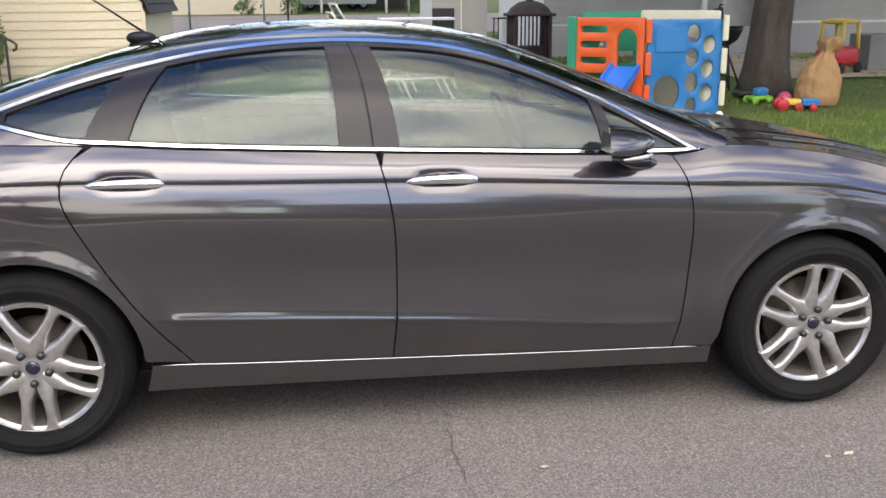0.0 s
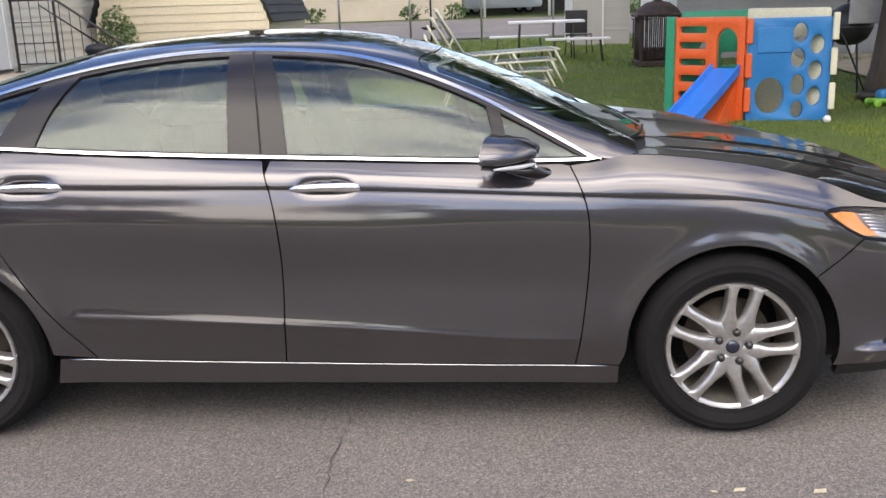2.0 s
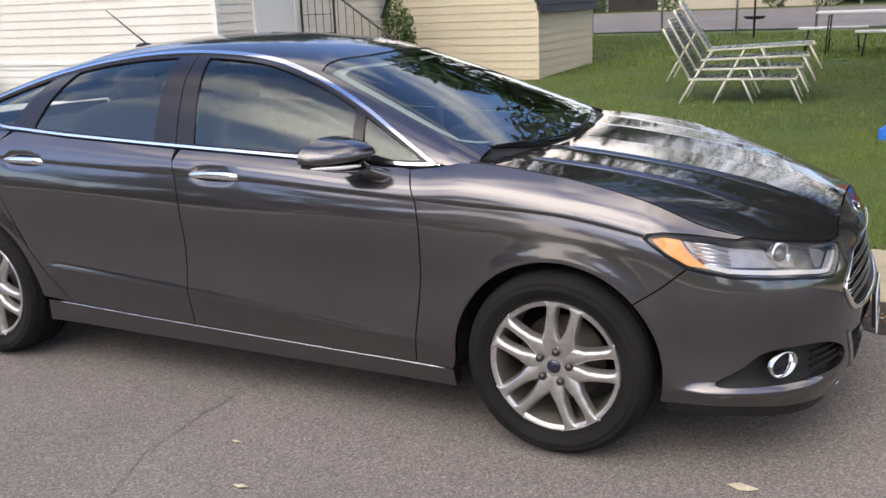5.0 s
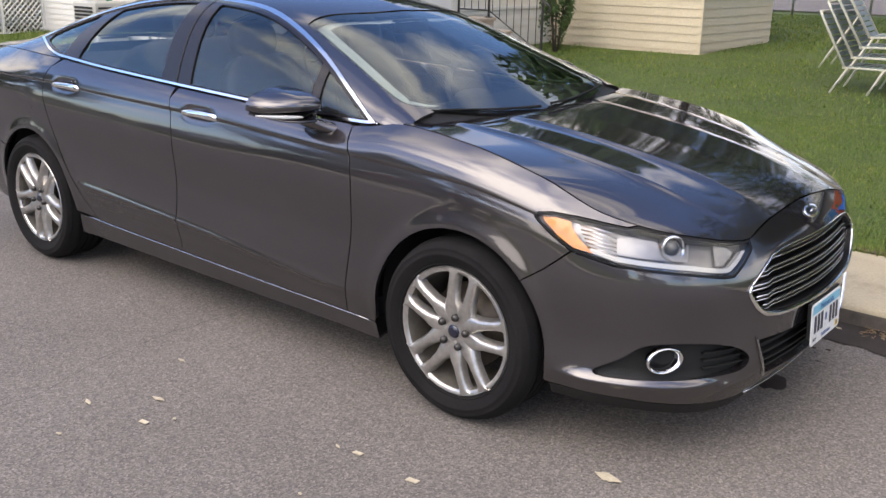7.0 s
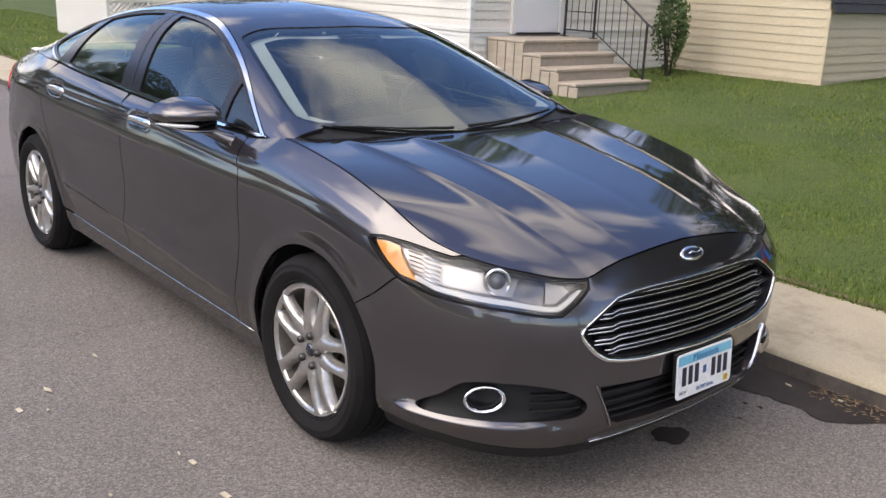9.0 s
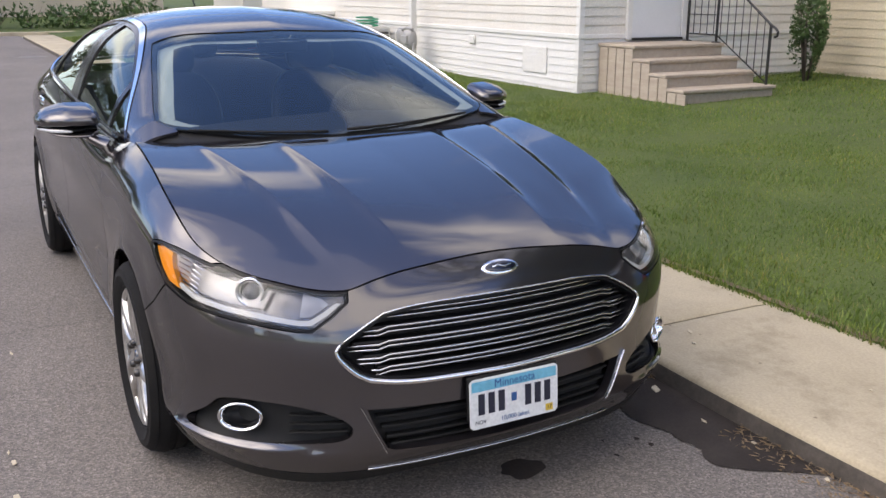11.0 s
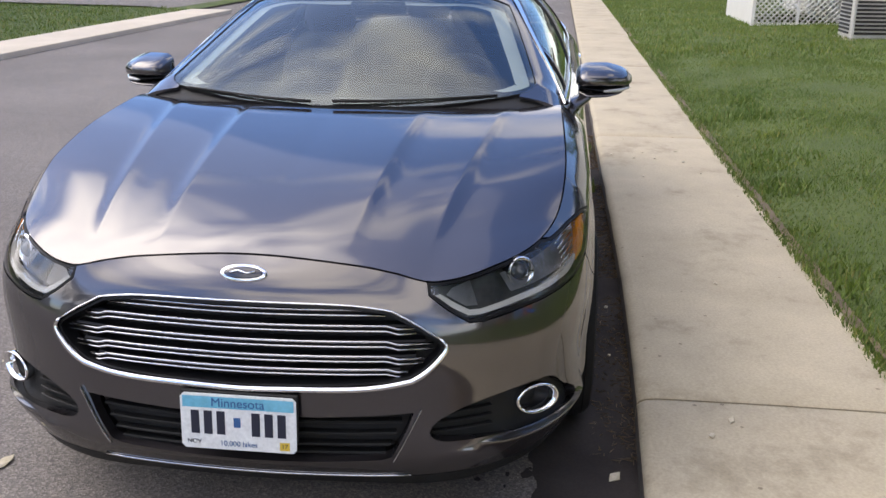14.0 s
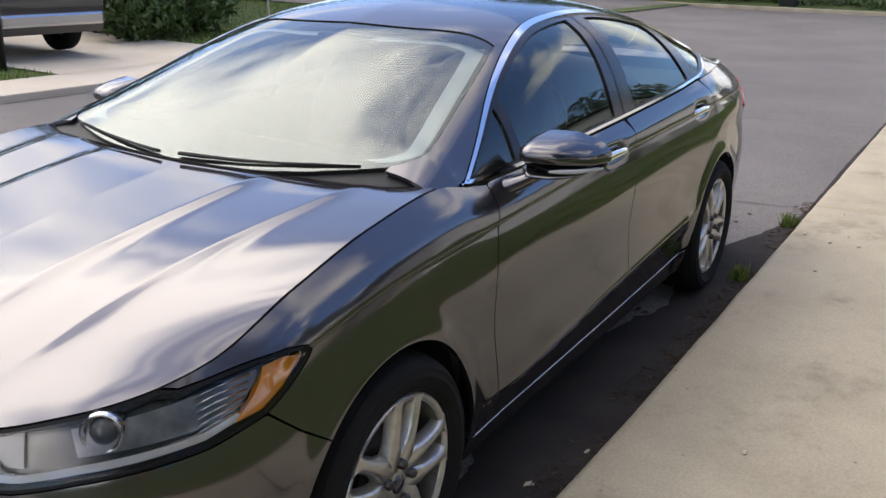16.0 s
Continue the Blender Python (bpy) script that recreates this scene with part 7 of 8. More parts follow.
arch = [(0.10, 0.50), (0.38, 0.50), (0.38, 0.82)] + [(0.24 + 0.14 * math.cos(radians(a)), 0.84 + 0.14 * math.sin(radians(a))) for a in range(0, 181, 20)] + [(0.10, 0.82)]
rungs = [slot(0.52, 0.90, z, z + 0.075) for z in (0.22, 0.40, 0.58, 0.76, 0.93)]
place(slab_with_holes("front_wall", 1.0, H + 0.02, 0.06, [arch, *rungs], P_ORANGE, play, "orange plastic front with ladder slots"), pose(0.03, 0.03, 0, 0, 0, 90) @ Matrix.Diagonal((0.86, 1, 1, 1)))
place(slab_with_holes("back_wall", 0.97, H + 0.08, 0.06, [ring2(0.35, 0.7, 0.12, 0.15), slot(0.55, 0.85, 0.3, 0.45), slot(0.55, 0.85, 0.55, 0.7)], P_GREEN, play, "green plastic wall"), pose(0.04, 0.80, 0, 0, 0, -35) @ Matrix.Diagonal((0.86, 1, 1, 1)))
place(part("edge_post", box(-0.07, 0.03, 0.85, 0.96, 0, H + 0.03, 0.02, 2), P_GREEN, play), pose(0, 0, 0))
for k in range(3):
    place(part("corner_lug", box(-0.035, 0.045, -0.045, -0.002, 0.10 + 0.36 * k, 0.36 + 0.36 * k, 0.015, 2), P_ORANGE, play, "orange corner lug"), BLUE_SIDE)
    place(part("corner_lug", box(0.955, 1.03, -0.05, -0.002, 0.12 + 0.36 * k, 0.40 + 0.36 * k, 0.015, 2), P_CREAM, play, "cream corner lug"), BLUE_SIDE)
place(part("platform", box(0.06, 0.40, 0.1, 0.5, 0.44, 0.49, 0.01), P_BLUE, play), pose(0, 0, 0))
place(part("moulded_panel", box(0.10, 0.50, -0.012, -0.001, 0.72, 0.98, 0.008, 2), P_BLUE, play), BLUE_SIDE)
# slide: a chute with raised edges and a solid orange foot
bm = bmesh.new()
rows = []
for t in np.linspace(0, 1, 10):
    x = -0.02 - 1.12 * t
    z = 0.52 * (1 - t) ** 1.12 + 0.04
    rows.append([bm.verts.new((x, y, z + dz)) for y, dz in ((0.07, -0.05), (0.07, 0.05), (0.095, 0.05), (0.11, 0.0), (0.38, 0.0), (0.395, 0.05), (0.42, 0.05), (0.42, -0.05))])
for r0, r1 in zip(rows, rows[1:]):
    for k in range(8):
        bm.faces.new((r0[k], r0[(k + 1) % 8], r1[(k + 1) % 8], r1[k]))
bm.faces.new(rows[0])
bm.faces.new(rows[-1][::-1])
bmesh.ops.recalc_face_normals(bm, faces=bm.faces)
part("slide", smooth_angle(bm, 30), P_SLIDE, play, "bright blue plastic slide")
bm = bmesh.new()
v = [bm.verts.new(p) for p in ((-0.02, 0.10, 0), (-0.42, 0.10, 0), (-0.02, 0.10, 0.46), (-0.02, 0.39, 0), (-0.42, 0.39, 0), (-0.02, 0.39, 0.46))]
for f in ((0, 1, 2), (5, 4, 3), (0, 3, 4, 1), (1, 4, 5, 2), (2, 5, 3, 0)):
    bm.faces.new([v[k] for k in f])
bmesh.ops.recalc_face_normals(bm, faces=bm.faces)
part("slide_foot", bm, P_ORANGE, play, "orange plastic slide foot")


# trees
def tree(x, y, trunk_r, trunk_h, crown_r, crown_h, leaves, seed, label, leaf=0.11, limbs=7):
    z = ground_z(x, y)
    t = thing("tree", label, "tree", pose(x, y, z - 0.05))
    r = random.Random(seed)
    bm = bmesh.new()
    pts, rad = [], []
    for k in range(9):
        f = k / 8
        pts.append((0.08 * math.sin(3 * f + seed), 0.08 * math.cos(2 * f + seed) - 0.08 * math.cos(seed), trunk_h * f))
        rad.append(trunk_r * (1.45 - 0.45 * min(1, f * 6)) * (1 - 0.35 * f))
    tube(pts, rad, 20, bm=bm)
    for v in bm.verts:
        d = Vector((v.co.x, v.co.y, 0))
        a = math.atan2(v.co.y, v.co.x)
        k = 1 + 0.05 * math.sin(5 * a + 1) + 0.10 * noise.noise(Vector((math.cos(a) * 6, math.sin(a) * 6, v.co.z * 1.4)))
        v.co.x, v.co.y = v.co.x * k, v.co.y * k
    part("trunk", bm, BARK, t)
    tips = []
    for k in range(limbs):
        a = k * math.tau / limbs + r.uniform(-0.3, 0.3)
        h0 = trunk_h * r.uniform(0.72, 0.98)
        e = Vector((math.cos(a) * crown_r * r.uniform(0.45, 0.75), math.sin(a) * crown_r * r.uniform(0.45, 0.75), trunk_h + crown_h * r.uniform(0.05, 0.6)))
        m = Vector((e.x * 0.45, e.y * 0.45, h0 + (e.z - h0) * 0.6))
        part("limb", tube([(0, 0, h0), m, e], [trunk_r * 0.42, trunk_r * 0.26, trunk_r * 0.08], 8), BARK, t)
        tips.append(e)
    tips.append(Vector((0, 0, trunk_h + crown_h * 0.75)))
    each = leaves // len(tips)
    for k, e in enumerate(tips):
        leaf_cloud("leaf_clump", (e.x, e.y, e.z), (crown_r * r.uniform(0.42, 0.6), crown_r * r.uniform(0.42, 0.6), crown_h * r.uniform(0.28, 0.42)), each, leaf, seed * 31 + k, t, shell_only=0.2)
    return t


tree(5.52, 7.6, 0.27, 3.3, 4.9, 4.2, 30000, 5, "large shade tree with grey-brown bark", 0.11, 10)

# paper yard bag
BAG = grained("brown_kraft_paper", (0.40, 0.22, 0.09), (0.48, 0.28, 0.12), 6, 40, 0.8, 0.5, 0.01)
bm = bmesh.new()
rows = []
for k in range(26):
    zz = 0.80 * k / 25
    rr = float(monotone([0.0, 0.04, 0.18, 0.34, 0.46, 0.54, 0.60, 0.65, 0.72, 0.80], [0.21, 0.255, 0.275, 0.265, 0.225, 0.16, 0.10, 0.085, 0.135, 0.165])(zz))
    ring = []
    for i in range(56):
        a = i * math.tau / 56
        fold = abs(noise.noise(Vector((math.cos(a) * 3.2, math.sin(a) * 3.2, zz * 7)))) + 0.5 * abs(noise.noise(Vector((math.cos(a) * 8, math.sin(a) * 8, zz * 15))))
        f = 1 + 0.22 * (0.35 - fold) + 0.10 * math.sin(9 * a + zz * 9) * smoothstep(0.35, 0.62, zz)
        ring.append(bm.verts.new((rr * f * math.cos(a) + 0.10 * float(smoothstep(0.4, 0.8, zz)), rr * f * math.sin(a) * 0.85, zz + 0.03 * math.sin(5 * a) * (zz > 0.7))))
    rows.append(ring)
for r0, r1 in zip(rows, rows[1:]):
    for i in range(56):
        bm.faces.new((r0[i], r0[(i + 1) % 56], r1[(i + 1) % 56], r1[i])).smooth = True
bm.faces.new(rows[0][::-1])
bm.faces.new(rows[-1])
bag = part("yard_bag", bm, BAG)
bag.matrix_world = pose(5.62, 6.65, ground_z(5.6, 6.6), 0, 6, 20)
tagged(bag, "crumpled brown paper yard bag tied at the top", "bag")

# toys on the grass
RED_P = grained("red_plastic", (0.55, 0.02, 0.03), (0.6, 0.03, 0.04), 4, 60, 0.4, 0.02)
YEL_P = grained("yellow_plastic", (0.75, 0.50, 0.06), (0.78, 0.55, 0.09), 4, 60, 0.4, 0.02)
LIME_P = grained("lime_plastic", (0.20, 0.50, 0.05), (0.24, 0.55, 0.07), 4, 60, 0.4, 0.02)
PINK_P = grained("pink_rubber", (0.55, 0.06, 0.14), (0.6, 0.09, 0.18), 9, 60, 0.4, 0.02)


def toy_wheel(parent, x, y, z, r, w, mat):
    part("wheel", lathe([(0.0, -w), (r * 0.8, -w), (r, -w * 0.5), (r, w * 0.5), (r * 0.8, w), (0.0, w)], 18, matrix=Matrix.Translation((x, y, z))), mat, parent)


gz = ground_z(5.1, 7.0)
toy = thing("toy_truck", "green and blue plastic toy truck on the grass", "toy", pose(5.03, 6.95, gz, 0, 0, 15))
part("chassis", box(-0.15, 0.15, -0.07, 0.07, 0.05, 0.10, 0.015, 2), LIME_P, toy)
part("cab", blob((0.03, 0, 0.14), (0.10, 0.065, 0.06), 3.0), P_BLUE, toy)
for x in (-0.11, 0.11):
    for y in (-0.08, 0.08):
        toy_wheel(toy, x, y, 0.05, 0.05, 0.022, LIME_P)
gz = ground_z(5.1, 6.3)
ball = tagged(part("toy_ball", blob((5.27, 6.75, ground_z(5.27, 6.75) + 0.085), (0.085, 0.085, 0.085), 2.0), PINK_P), "pink rubber toy ball on the grass", "ball")
toy = thing("toy_tractor", "red and yellow plastic toy tractor on the grass", "toy", pose(5.12, 6.35, gz, 0, 0, -10))
part("body", blob((0.03, 0, 0.10), (0.12, 0.05, 0.045), 3.0), YEL_P, toy)
part("cart", box(0.14, 0.34, -0.07, 0.07, 0.06, 0.14, 0.012, 2), P_BLUE, toy)
for x, y, r in ((-0.09, -0.075, 0.075), (-0.09, 0.075, 0.075), (0.1, -0.06, 0.045), (0.1, 0.06, 0.045), (0.26, -0.085, 0.045), (0.26, 0.085, 0.045)):
    toy_wheel(toy, x, y, r, r, 0.025, RED_P)
gz = ground_z(8.0, 10.0)
ride = thing("toy_car", "red and yellow plastic ride-on toy car", "toy", pose(7.75, 9.9, gz, 0, 0, 25))
part("body", blob((0, 0, 0.27), (0.34, 0.24, 0.16), 3.6), RED_P, ride)
part("roof", blob((0.02, 0, 0.80), (0.22, 0.22, 0.045), 3.2), YEL_P, ride)
for x, y in ((-0.16, -0.19), (-0.16, 0.19), (0.2, -0.19), (0.2, 0.19)):
    part("pillar", tube([(x * 1.2, y, 0.38), (x, y, 0.80)], 0.03, 8), YEL_P, ride)
    toy_wheel(ride, x * 1.2, y * 1.15, 0.09, 0.09, 0.03, BLACK)
gz = ground_z(8.5, 10.2)
tagged(part("deck_box", box(8.35, 9.5, 10.0, 10.6, gz - 0.02, gz + 0.58, 0.02, 2), grained("grey_plastic", (0.20, 0.19, 0.18), (0.25, 0.24, 0.22), 4, 60, 0.6, 0.05)), "grey storage box beside the home", "box")
patio = tagged(sheet("patio", steps(5.9, 14.0, 0.8), steps(9.2, 13.5, 0.7), lambda x, y: ground_z(x, y) + 0.03, CONCRETE), "pale concrete patio", "patio", kind="structure")

# fire lantern
RUST = grained("rusty_black_steel", (0.025, 0.018, 0.015), (0.07, 0.035, 0.025), 8, 60, 0.7, 0.2)
gz = ground_z(3.4, 12.5)
pit = thing("fire_lantern", "rusty black steel fire lantern with mesh sides", "fire pit", pose(3.4, 12.5, gz))
part("base", box(-0.36, 0.36, -0.36, 0.36, 0.0, 0.10, 0.02), RUST, pit)
for x in (-0.31, 0.31):
    for y in (-0.31, 0.31):
        part("post", box(x - 0.025, x + 0.025, y - 0.025, y + 0.025, 0.08, 0.86, 0.005), RUST, pit)
for k in range(9):
    for x, y in ((-0.28 + 0.07 * k, -0.31), (-0.28 + 0.07 * k, 0.31), (-0.31, -0.28 + 0.07 * k), (0.31, -0.28 + 0.07 * k)):
        part("mesh_wire", tube([(x, y, 0.1), (x, y, 0.82)], 0.013, 4), RUST, pit)
part("fire_bowl", box(-0.26, 0.26, -0.26, 0.26, 0.1, 0.3, 0.03), RUST, pit)
part("rim", box(-0.39, 0.39, -0.39, 0.39, 0.82, 0.87, 0.012), RUST, pit)
part("lid", lathe([(0.40, 0.86), (0.33, 0.96), (0.2, 1.05), (0.07, 1.08), (0.06, 1.16), (0.10, 1.17), (0.0, 1.24)], 24, axis="z"), RUST, pit)
part("ring", tube([(0.04 * math.cos(a), 0, 1.27 + 0.04 * math.sin(a)) for a in np.linspace(0, math.tau, 12, endpoint=False)], 0.008, 6, closed=True), RUST, pit)

# strap loungers
FRAME = grained("cream_tube_frame", (0.70, 0.66, 0.52), (0.74, 0.70, 0.57), 6, 60, 0.4, 0.02)
STRAP = grained("grey_green_vinyl_strap", (0.20, 0.25, 0.24), (0.26, 0.31, 0.30), 5, 60, 0.5, 0.05)


def lounger(m):
    t = thing("lounger", "cream tube-frame lounger with grey vinyl straps", "lounger", m, group="loungers on the lawn")
    L, W, h = 1.22, 0.6, 0.29
    for y in (0, W):
        part("side_rail", tube([(0.0, y, h), (L, y, h)], 0.014, 8), FRAME, t)
        part("back_rail", tube([(0.02, y, h), (-0.27, y, h + 0.52), (-0.31, y, h + 0.60)], 0.014, 8), FRAME, t)
    part("end_rail", tube([(L, 0, h), (L, W, h)], 0.014, 8), FRAME, t)
    part("top_rail", tube([(-0.31, 0, h + 0.60), (-0.31, W, h + 0.60)], 0.014, 8), FRAME, t)
    for x in (0.06, 0.62, 1.16):
        s = -0.16 if x < 0.3 else 0.14
        for y, o in ((0, -0.02), (W, 0.02)):
            part("leg", tube([(x, y, h), (x + s, y + o, 0.0)], 0.013, 6), FRAME, t)
            if 0.3 < x < 1:
                part("leg", tube([(x - 0.18, y, h), (x - 0.32, y + o, 0.0)], 0.013, 6), FRAME, t)
    part("prop", tube([(-0.12, 0.02, h + 0.24), (-0.26, 0.02, h - 0.02)], 0.010, 6), FRAME, t)
    part("prop", tube([(-0.12, W - 0.02, h + 0.24), (-0.26, W - 0.02, h - 0.02)], 0.010, 6), FRAME, t)
    for k in range(15):
        x = 0.05 + k * 0.076
        part("strap", box(x, x + 0.05, -0.012, W + 0.012, h + 0.012, h + 0.018), STRAP, t)
    for k in range(10):
        f = (k + 0.5) / 10
        s = part("strap", box(-0.025, 0.025, -0.012, W + 0.012, -0.003, 0.003), STRAP, t)
        s.matrix_local = pose(0.02 - 0.31 * f, 0, h + 0.57 * f, 0, 61, 0)
    return t


first = lounger(pose(0.06, 7.78, ground_z(0, 7.9), 0, 0, 4))
for k in (1, 2, 3):
    copy_thing(first, pose(0.06 + 0.06 * k, 7.78 + 0.07 * k, ground_z(0, 7.9) + 0.11 * k, 0, -0.8 * k, 4 + k))

# folding table with benches
TABLE_W = grained("white_table_plastic", (0.72, 0.72, 0.70), (0.77, 0.77, 0.75), 4, 60, 0.5, 0.03)
gz = ground_z(1.6, 14.6)
table = thing("folding_table", "white folding table with dark legs on the lawn", "table", pose(1.62, 14.6, gz))
part("tabletop", box(-0.72, 0.72, -0.38, 0.38, 0.70, 0.745, 0.012, 2), TABLE_W, table)
for x in (-0.5, 0.5):
    for y in (-0.3, 0.3):
        part("leg", tube([(x, y, 0.71), (x * 1.06, y, 0.0)], 0.014, 6), IRON, table)
for y in (-0.75, 0.75):
    b = thing("bench", "white folding bench beside the table", "bench", pose(1.62 + (0.55 if y < 0 else -0.5), 14.6 + y, ground_z(1.6, 14.6 + y)), group="benches at the table")
    part("seat", box(-0.6, 0.6, -0.14, 0.14, 0.40, 0.44, 0.012, 2), TABLE_W, b)
    for x in (-0.42, 0.42):
        part("leg", tube([(x, -0.1, 0.41), (x * 1.12, -0.12, 0.0)], 0.012, 6), IRON, b)
        part("leg", tube([(x, 0.1, 0.41), (x * 1.12, 0.12, 0.0)], 0.012, 6), IRON, b)
chair = thing("garden_chair", "dark metal garden chair behind the table", "chair", pose(2.35, 15.6, ground_z(2.3, 15.6), 0, 0, 160))
part("seat", box(-0.23, 0.23, -0.22, 0.22, 0.40, 0.43, 0.01), IRON, chair)
part("backrest", box(-0.23, 0.23, 0.20, 0.23, 0.45, 0.9, 0.01), IRON, chair)
for x in (-0.2, 0.2):
    for y in (-0.2, 0.2):
        part("leg", tube([(x, y, 0.41), (x * 1.15, y * 1.15, 0)], 0.012, 6), IRON, chair)

# home behind the yard, white shed
home2 = thing("neighbour_home", "white home with lap siding behind the yard", "house")
part("wall", box(3.95, 16.0, 13.7, 18.0, 0.2, 3.3), WHITE_TRIM, home2)
GREY_SIDING = grained("grey_white_siding", (0.36, 0.345, 0.32), (0.42, 0.405, 0.375), 1.5, 60, 0.55, 0.08)
siding(home2, (3.95, 13.697, 0), 0, 12.05, 1.05, 3.3, GREY_SIDING, 0.16)
siding(home2, (3.95, 13.697, 0), 0, 12.05, 0.3, 1.0, GREY_SIDING, 0.10, "skirting_rib")
bm = bmesh.new()
v = [bm.verts.new(p) for p in ((3.7, 13.4, 3.3), (16.3, 13.4, 3.3), (16.3, 18.3, 3.3), (3.7, 18.3, 3.3), (3.7, 15.8, 4.1), (16.3, 15.8, 4.1))]
for f in ((0, 1, 5, 4), (2, 3, 4, 5), (1, 2, 5), (3, 0, 4), (3, 2, 1, 0)):
    bm.faces.new([v[k] for k in f])
part("roof", bm, SHINGLE, home2)
part("downpipe", box(7.05, 7.16, 13.6, 13.69, 0.3, 3.3, 0.01), WHITE_TRIM, home2)
wshed = thing("white_shed", "white-sided shed behind the picnic table", "shed")
part("wall", box(2.5, 3.85, 19.0, 21.5, 0.4, 2.6), WHITE_TRIM, wshed)
siding(wshed, (2.5, 18.997, 0), 0, 1.35, 0.42, 2.6, GREY_SIDING, 0.13)
part("door_edge", box(3.2, 3.23, 18.96, 18.985, 0.42, 2.5), WHITE_TRIM, wshed)
part("roof", box(2.35, 4.0, 18.8, 21.7, 2.6, 2.68, 0.01), SHINGLE, wshed)
stool = thing("side_table", "dark garden table with folded umbrella by the shed", "table", pose(3.95, 17.0, ground_z(3.9, 17)))
part("top", box(-0.3, 0.3, -0.3, 0.3, 0.62, 0.65, 0.006), IRON, stool)
for x in (-0.26, 0.26):
    for y in (-0.26, 0.26):
        part("leg", tube([(x, y, 0.63), (x, y, 0)], 0.015, 6), IRON, stool)
mower = thing("push_mower", "dark push mower leaning by the tree", "mower", pose(4.75, 7.35, ground_z(4.7, 7.3)))
part("handle", tube([(0.25, 0, 0.08), (-0.05, 0, 0.75), (-0.12, 0, 0.85)], 0.012, 6), IRON, mower)
part("deck", blob((0.3, 0, 0.08), (0.15, 0.12, 0.06), 3.0), IRON, mower)

grill = thing("kettle_grill", "black kettle grill with grey side panel by the tree", "grill", pose(5.12, 8.35, ground_z(5.1, 8.35), 0, 0, 10))
part("bowl", lathe([(0.0, 0.58), (0.12, 0.60), (0.22, 0.67), (0.28, 0.80), (0.285, 0.84), (0.27, 0.84)], 28, axis="z"), IRON, grill)
part("lid", lathe([(0.29, 0.845), (0.285, 0.90), (0.22, 1.02), (0.10, 1.09), (0.0, 1.10)], 28, axis="z"), IRON, grill)
part("lid_handle", tube([(-0.05, 0, 1.09), (-0.05, 0, 1.14), (0.05, 0, 1.14), (0.05, 0, 1.09)], 0.01, 6), IRON, grill)
for a in (0.5, 2.6, 4.7):
    part("leg", tube([(0.18 * math.cos(a), 0.18 * math.sin(a), 0.66), (0.28 * math.cos(a), 0.28 * math.sin(a), 0.0)], 0.011, 6), IRON, grill)
part("side_panel", box(-0.22, 0.24, -0.36, -0.33, 0.86, 1.20, 0.01), METER_G, grill, "grey side panel")
tagged(part("ball", blob((4.06, 5.89, ground_z(4, 5.89) + 0.045), (0.04, 0.04, 0.04), 2.0), WHITE_TRIM), "small white ball on the grass", "ball")

# street behind, fence posts, far house with a carport
back_street = tagged(sheet("back_street", [-120, -60, -30, 0, 30, 120], steps(23.5, 42.0, 3), lambda x, y: ground_z(x, y) + 0.03, ASPHALT), "grey asphalt side street behind the yard", "road", kind="structure")
STEEL = grained("galvanised_steel", (0.42, 0.42, 0.41), (0.5, 0.5, 0.49), 8, 80, 0.45, 0.03, metal=0.6)
fence = thing("chain_link_fence", "galvanised chain-link fence along the side street", "fence")
for k in range(14):
    x = -13.0 + 1.9 * k
    if x > 2.4:
        break
    z = ground_z(x, 21.5)
    part("post", tube([(x, 21.5, z), (x, 21.5, z + 2.4)], 0.03, 8), STEEL, fence)
part("top_rail", tube([(-13.0, 21.5, ground_z(0, 21.5) + 2.35), (2.3, 21.5, ground_z(0, 21.5) + 2.35)], 0.02, 6), STEEL, fence)
swing = thing("feeder_pole", "dark pole with a hanging bowl on the lawn", "pole", pose(-0.95, 20.0, ground_z(0, 20)))
part("pole", tube([(0, 0, 0), (0, 0, 2.6)], 0.025, 6), IRON, swing)
part("bowl", lathe([(0.0, 0.42), (0.2, 0.44), (0.28, 0.5), (0.26, 0.5)], 16, axis="z"), IRON, swing)

BEIGE = grained("beige_stucco", (0.52, 0.44, 0.33), (0.58, 0.5, 0.39), 1.5, 60, 0.8, 0.1)
# dark brown: porch and carport shade put into the colour; also fence boards
SHADE = grained("porch_shade_fence_brown", (0.06, 0.05, 0.045), (0.1, 0.085, 0.07), 2, 40, 0.8, 0.1)
far = thing("far_house", "beige house with a shade-dark carport across the side street", "house")
part("wall", box(-9.5, -1.0, 46, 54, 0.6, 3.9), BEIGE, far)
# this wall and the carport back are coloured as shaded by the roof
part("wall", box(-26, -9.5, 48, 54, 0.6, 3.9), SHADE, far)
part("roof", box(-27, 9, 44.8, 55, 3.9, 4.3, 0.05), SHINGLE, far)
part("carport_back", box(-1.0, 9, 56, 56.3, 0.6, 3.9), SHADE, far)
for x in (-24, -20, -16, -12, 0.2, 3.5, 8.5):
    part("porch_post", tube([(x, 45.3, 0.7), (x, 45.3, 3.95)], 0.07, 6), WHITE_TRIM, far)
for x in (-7.6, -4.0):
    w = part("window", box(x, x + 1.2, 45.93, 46.05, 1.9, 3.2, 0.02), WHITE_TRIM, far)
    part("pane", box(x + 0.1, x + 1.1, 45.9, 45.925, 2.0, 3.1), PANE, w)
for k, x in enumerate((-12.5, -8.6, -3.4, -1.3, 5.2, 7.8, -16, -21)):
    bush(x, 44.6, 0.7, 0.5, 0.8, 260, 60 + k, "low green shrub in front of the far house", 0.10)


